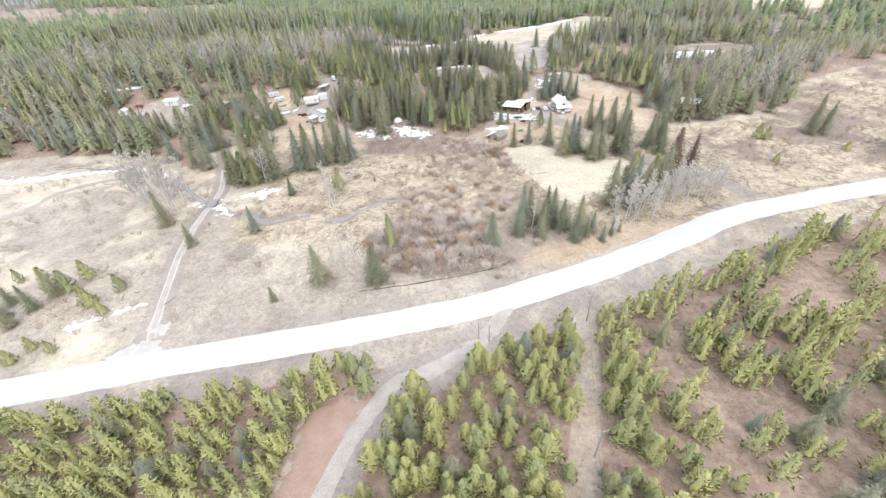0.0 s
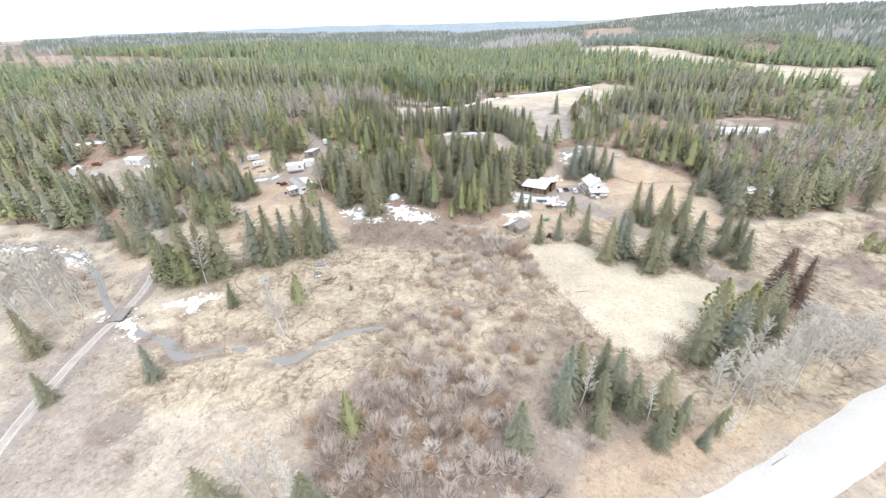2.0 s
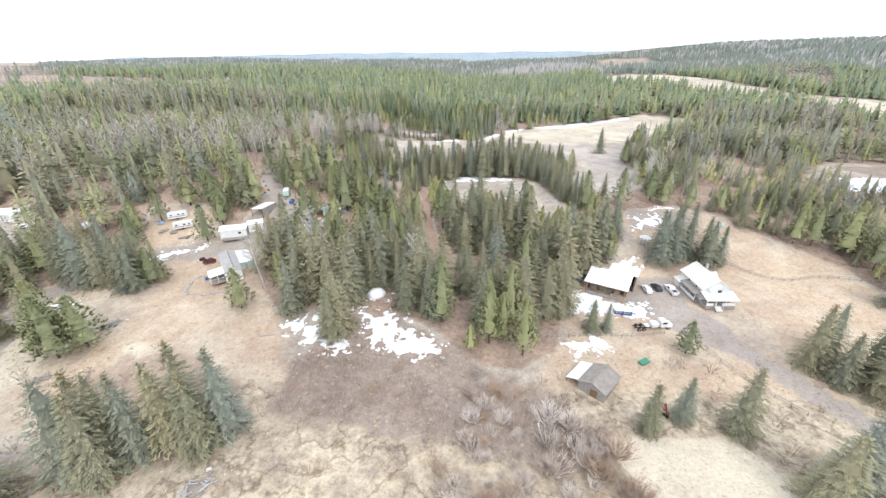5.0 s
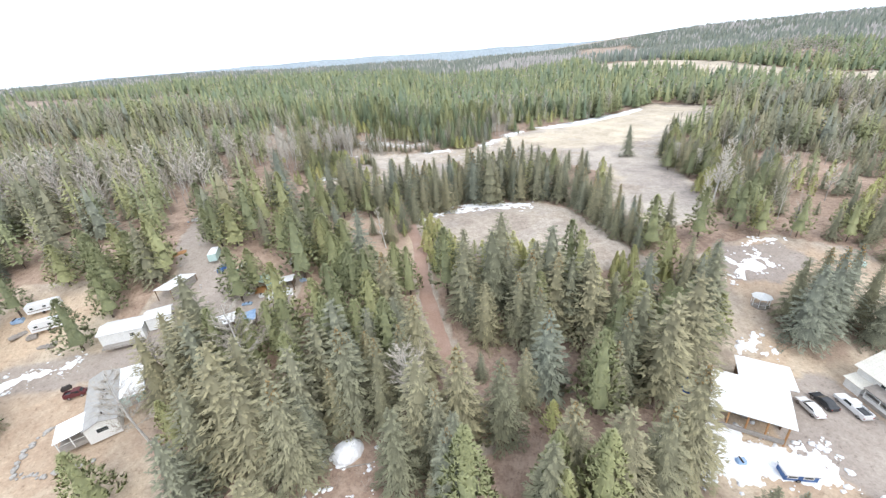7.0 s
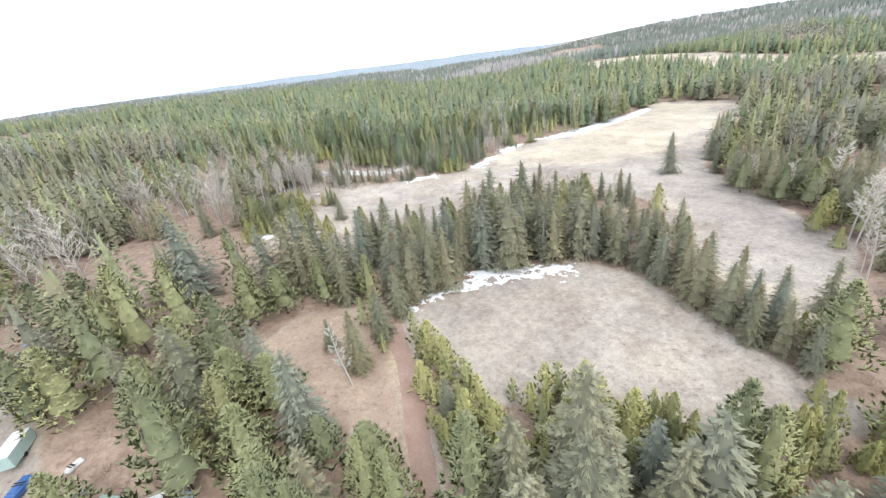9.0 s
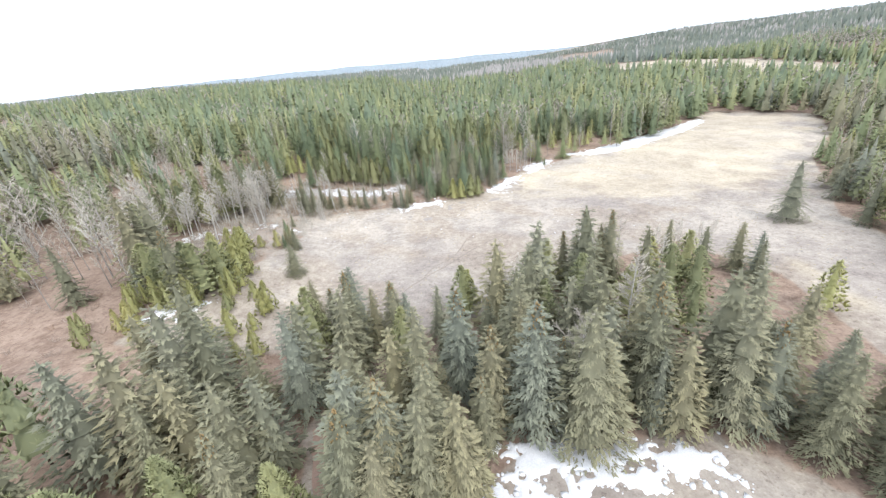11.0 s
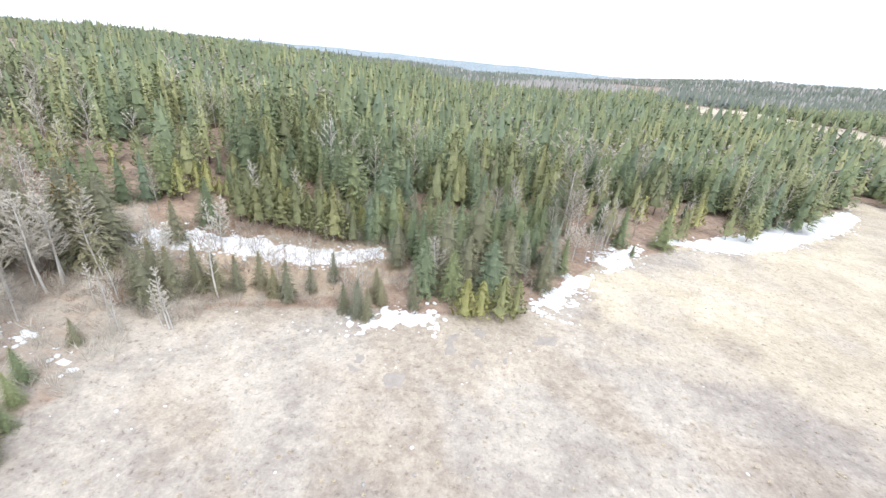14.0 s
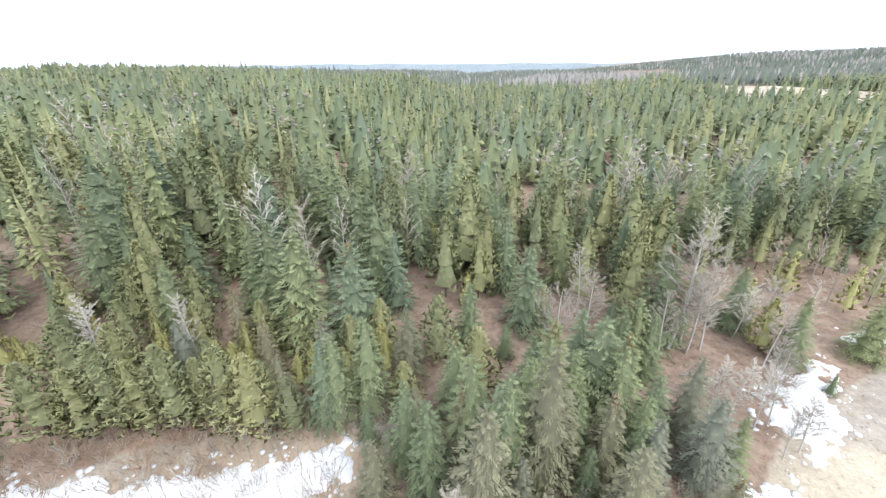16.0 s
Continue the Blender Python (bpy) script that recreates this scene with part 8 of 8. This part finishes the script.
def pole(x, y, h, arm=1.2, turn=0):
    t = thing("utility_pole", "weathered wooden utility pole with a crossarm", "utility pole", x, y, None, turn, "power line")
    part("shaft", cyl(bmesh.new(), (0, 0, -0.5), (0, 0, h), 0.16, 8, 0.11), M["deadwood"], t)
    if arm:
        part("crossarm", boxes(((0, 0, h - 0.6), (2 * arm, 0.12, 0.14))), M["deadwood"], t)
        for px in (-arm + 0.1, 0.3, arm - 0.1):
            part("insulator", cyl(bmesh.new(), (px, 0, h - 0.53), (px, 0, h - 0.33), 0.05, 6), M["white"], t)
    return t


POLES = [(33, 71), (24, 36), (14, -8)]
for (x, y) in POLES:
    pole(x, y, 9.5, 1.1, 12)
for x, y, h in ((203, 568, 13), (203, 552, 12), (7, 65.5, 6), (4.5, 67, 6), (80, 193, 9)):
    pole(x, y, h, 0.8 if h > 8 else 0, 30)
for (x0, y0), (x1, y1) in zip(POLES, POLES[1:]):
    for off in (-1.0, 1.0):
        z0, z1 = gz(x0, y0) + 9.2, gz(x1, y1) + 9.2
        pts = [(x0 + off + (x1 - x0) * t, y0 + (y1 - y0) * t, z0 + (z1 - z0) * t - 2.4 * t * (1 - t)) for t in np.linspace(0, 1, 9)]
        sp = Soup()
        tube(sp, pts, [0.022] * 9, 4)
        v, f, t_ = sp.done()
        tagged(new("power_line", raw_mesh("power_line", v, tris=f, material=M["wire"])), "slack grey power line over a cleared strip", "power line", "power line")

# heaps of brush, boards and rubble; boats
def heap(name, label, x, y, w, d, h, pieces, material, length, thick, seed, bits=0):
    """A tumbled pile: sticks or boards laid across one another over a low mound."""
    r_ = random.Random(seed)
    t = thing(name, label, name.replace("_", " "), x, y, None, r_.uniform(0, 180))
    bm = bmesh.new()
    bmesh.ops.create_icosphere(bm, subdivisions=2, radius=1.0)
    for v in bm.verts:
        k = 0.8 + 0.35 * noise.noise(v.co * 2.1 + Vector((seed, 0, 0)))
        v.co = Vector((v.co.x * w * 0.42 * k, v.co.y * d * 0.42 * k, v.co.z * h * 0.6 * k if v.co.z > 0 else -0.25))
    part("mound", bm, M["rut"], t)
    for i in range(pieces):
        a, u = r_.uniform(0, 6.28), math.sqrt(r_.random())
        cx, cy = u * w * 0.42 * math.cos(a), u * d * 0.42 * math.sin(a)
        bm = bmesh.new()
        m = pose(cx, cy, h * 0.62 * math.sqrt(max(0, 1 - u * u)) + 0.06, r_.uniform(-14, 14), r_.uniform(-16, 16), r_.uniform(0, 360))
        bmesh.ops.create_cube(bm, size=1.0, matrix=m @ Matrix.Diagonal((length * r_.uniform(0.6, 1.2), thick * r_.uniform(0.8, 2.2), thick, 1)))
        bmesh.ops.bevel(bm, geom=list(bm.edges), offset=thick * 0.25, segments=1, affect="EDGES")
        part("piece", bm, M[material if r_.random() < 0.75 else ("plank", "deadwood", "stone")[i % 3]], t)
    for i in range(bits):
        bm = bmesh.new()
        bmesh.ops.create_cube(bm, size=1.0, matrix=pose(r_.uniform(-0.7, 0.7) * w, r_.uniform(-0.7, 0.7) * d, 0.12, r_.uniform(-20, 20), r_.uniform(-20, 20), r_.uniform(0, 360)) @ Matrix.Diagonal((0.9, 0.6, 0.16, 1)))
        part("scrap", bm, M["white" if i % 3 else "bluetarp"], t)
    return t


def boat(label, x, y, rz, ln=4.2, w=1.6):
    """An open hull: a pointed bow, flared sides and a transom."""
    t = thing("boat", label, "boat", x, y, None, rz, "boats in the yard")
    bm = bmesh.new()
    rows = []
    for k in range(8):
        u = k / 7
        half = w / 2 * (1 - u ** 3.2) + 0.02
        rows.append([bm.verts.new((ln * (u - 0.5), half * f, z * (0.75 + 0.25 * u))) for f, z in ((-1.0, 0.75), (-0.72, 0.2), (0, 0.05), (0.72, 0.2), (1.0, 0.75))])
    for p, q in zip(rows, rows[1:]):
        for i in range(4):
            bm.faces.new((p[i], p[i + 1], q[i + 1], q[i]))
    bm.faces.new(rows[0][::-1])
    bmesh.ops.solidify(bm, geom=list(bm.faces), thickness=0.05)
    part("hull", bm, M["carwhite"], t)
    for k in (-0.28, 0.0, 0.24):
        part("thwart", boxes(((ln * k, 0, 0.5), (0.28, w * 0.8, 0.05))), M["plank"], t)
    return t


heap("scrap_heap", "heap of grey scrap and boards in the meadow", -51.6, 178, 6.5, 4.5, 1.1, 26, "stone", 1.7, 0.16, 3, 5)
heap("brush_heap", "heap of brown brush and old sticks on grass", -44.7, 167, 5.5, 4.0, 1.2, 26, "log", 2.4, 0.09, 4)
heap("brush_heap", "low pile of dark brush in the meadow", -50.5, 172, 3.5, 2.6, 0.7, 14, "rut", 1.8, 0.09, 5, 2)
heap("rubble_heap", "heap of grey rubble in the meadow", -67.4, 167.5, 4.2, 2.4, 0.8, 18, "stone", 1.0, 0.3, 6)
heap("lumber_stack", "stack of grey boards thrown down on the lawn", -104.5, 221.5, 7.0, 2.2, 0.7, 18, "plank", 3.4, 0.12, 7, 3)
heap("lumber_stack", "old boards and sticks beside a sandy track", -105.4, 202, 7.0, 3.0, 0.6, 14, "deadwood", 2.8, 0.12, 8)
heap("brush_heap", "heap of grey sticks beside a camper", -110, 266, 3.4, 2.4, 0.8, 16, "deadwood", 2.0, 0.08, 9)
heap("scrap_heap", "snow-flecked heap of junk among bare trees", -92.5, 318, 5.0, 3.0, 0.8, 18, "white", 1.3, 0.14, 10, 6)
heap("scrap_heap", "heap of junk and white sheets under trees", -106, 323, 4.0, 3.0, 0.7, 14, "white", 1.2, 0.14, 11, 5)
boat("pale open boat among yard clutter", -70.5, 280, 50, 3.6, 1.3)
boat("white boat hull lying in the yard", -69, 285.5, 35)
boat("narrow white skiff on brown soil", -59.6, 292.5, 100, 3.4, 1.2)

# bridge over the creek
bridge = thing("plank_bridge", "low plank bridge carrying the driveway over the creek", "bridge", -106.3, 149, gz(-103, 152) + 0.1, 14)
for i in range(16):
    part("plank", boxes(((0, -3.2 + i * 0.42, 0.12), (4.4, 0.38, 0.12))), M["plank"], bridge)
for sg in (-1, 1):
    part("beam", boxes(((sg * 1.6, 0, -0.1), (0.4, 7.2, 0.32))), M["log"], bridge)
    part("kerb", boxes(((sg * 2.1, 0, 0.26), (0.18, 6.8, 0.18))), M["plank"], bridge)

# stones, logs, sticks
rs = random.Random(77)


def stone_shape(seed):
    bm = bmesh.new()
    bmesh.ops.create_icosphere(bm, subdivisions=1, radius=1.0)
    r_ = random.Random(seed)
    for v in bm.verts:
        v.co = Vector((v.co.x * 1.2, v.co.y, v.co.z * 0.7)) * r_.uniform(0.75, 1.2)
    bm.verts.ensure_lookup_table()
    v = np.array([w.co[:] for w in bm.verts])
    f = np.array([[w.index for w in q.verts] for q in bm.faces])
    bm.free()
    return v, f, np.zeros(len(v))


STONES = [stone_shape(i) for i in range(4)]
stone_mesh = [raw_mesh("stone", v, tris=f, material=M["stone"]) for v, f, t in STONES]
WALLS = [[(-93, 246), (-94.5, 241), (-92, 236.5), (-86, 236), (-79, 238.5)], [(-100, 240), (-90, 226), (-80, 219), (-70, 216)]]
wall_t = thing("stone_border", "loose row of grey field stones edging the lawn", "stone border", -90, 240, 0)
for ln_ in WALLS[:1]:
    for i, (x, y) in enumerate(smooth_line(ln_, 0.55)):
        ob = part("stone", stone_mesh[i % 4], None, wall_t)
        ob.matrix_basis = pose(x + 90 + rs.uniform(-0.5, 0.5), y - 240 + rs.uniform(-0.5, 0.5), gz(x, y) + 0.1, 0, 0, rs.uniform(0, 360)) @ Matrix.Scale(rs.uniform(0.25, 0.6), 4)
rows = []
for i in range(420):
    d_ = rs.choice((ROAD, ROAD, DRIVE, CREEK))
    x, y = d_[rs.randrange(len(d_))]
    o = 7.5 if d_ is ROAD else 2.6
    x, y = x + rs.choice((-1, 1)) * rs.uniform(o, o + 5), y + rs.uniform(-1, 1)
    rows.append((x, y, gz(x, y), rs.uniform(0.12, 0.35), 1.0, rs.random() * 6, i))
for i in range(260):
    x, y = rs.uniform(-60, 80), rs.uniform(375, 470)
    if float(inside(FIELD, np.array([x]), np.array([y]))[0]) > 2:
        rows.append((x, y, gz(x, y), rs.uniform(0.10, 0.28), 1.0, rs.random() * 6, i))
scatter_many("stones", "scattered pale stones on grass and verge", "stones", STONES, rows, M["stone"])


def fallen(x, y, ln, az, r=0.14, label="fallen grey log lying on the ground"):
    c, s_ = math.cos(radians(az)), math.sin(radians(az))
    sp = Soup()
    n = 5
    pts = [(c * ln * (k / (n - 1) - 0.5), s_ * ln * (k / (n - 1) - 0.5), 0) for k in range(n)]
    pts = [(px, py, gz(x + px, y + py) + r * 0.8) for px, py, _ in pts]
    tube(sp, pts, [r, r * 0.95, r * 0.85, r * 0.65, r * 0.3], 6)
    for k in range(4):
        u = rs.uniform(0.35, 0.9)
        b = np.array(pts[int(u * 4)])
        twig(sp, b, b + np.array((rs.uniform(-0.8, 0.8), rs.uniform(-0.8, 0.8), rs.uniform(0.3, 1.0))), r * 0.25)
    v, f, t = sp.done()
    ob = new("fallen_log", raw_mesh("fallen_log", v, tris=f, material=M["deadwood"]))
    ob.matrix_basis = pose(x, y, 0)
    return tagged(ob, label, "log", "fallen logs")


for x, y, ln, az in ((-66, 440, 9, 20), (-62, 436, 7, 35), (-70, 444, 8, 10), (-58, 441, 6, 50), (22, 486, 6, -8), (23, 481, 5, -12), (-75, 448, 10, 30), (-52, 446, 7, 15), (-88, 86, 4, 60), (40, 160, 5, 8), (20, 158, 6, 12), (-20, 118, 5, 25), (62, 104, 6, 25), (-50, 140, 8, 140), (-30, 236, 6, 10), (-58, 219, 4, 15)):
    fallen(x, y, ln, az)
marker = thing("marker_post", "small white marker board on a short stake", "marker", -3.6, 90.4)
part("stake", boxes(((0, 0, 0.4), (0.08, 0.08, 1.2))), M["deadwood"], marker)
part("board", boxes(((0, -0.05, 0.85), (0.6, 0.04, 0.5)), bevel=0.01), M["white"], marker)
for x, y in ((-50.5, 79), (-44, 55), (28, 74)):
    t = thing("roadside_post", "short pale roadside post", "post", x, y, None, 0, "roadside posts")
    part("shaft", boxes(((0, 0, 0.4), (0.12, 0.12, 1.5))), M["deadwood"], t)
    part("reflector", boxes(((0, -0.07, 1.0), (0.09, 0.02, 0.14))), M["carred"], t)

# crumbs of old snow and bleached chips about the field's edge
rs = np.random.RandomState(77)
x, y = rs.uniform(-62, 60, 1500), rs.uniform(405, 490, 1500)
ok = (inside(FIELD, x, y) > 0) & (rs.rand(1500) < np.exp(-np.maximum(0, inside(FIELD, x, y) - 3) / 9) * 0.6 + 0.02)
x, y = x[ok], y[ok]
scatter_many("snow_crumbs", "crumbs of old snow on the field's edge", "snow", STONES, np.column_stack([x, y, ground_z(x, y), 0.05 + 0.16 * rs.rand(len(x)) ** 3, np.full(len(x), 1.6), x * 9, np.arange(len(x))]), M["snow"])
crumbs = np.concatenate(CRUMBS)
x, y, k = crumbs[:, 0], crumbs[:, 1], crumbs[:, 2]
scatter_many("snow_crumbs", "broken crumbs of snow round melting patches", "snow", STONES, np.column_stack([x, y, ground_z(x, y) + 0.02, 0.06 + 0.28 * k * k, np.full(len(x), 1.8), x * 9, np.arange(len(x))]), M["snow"])
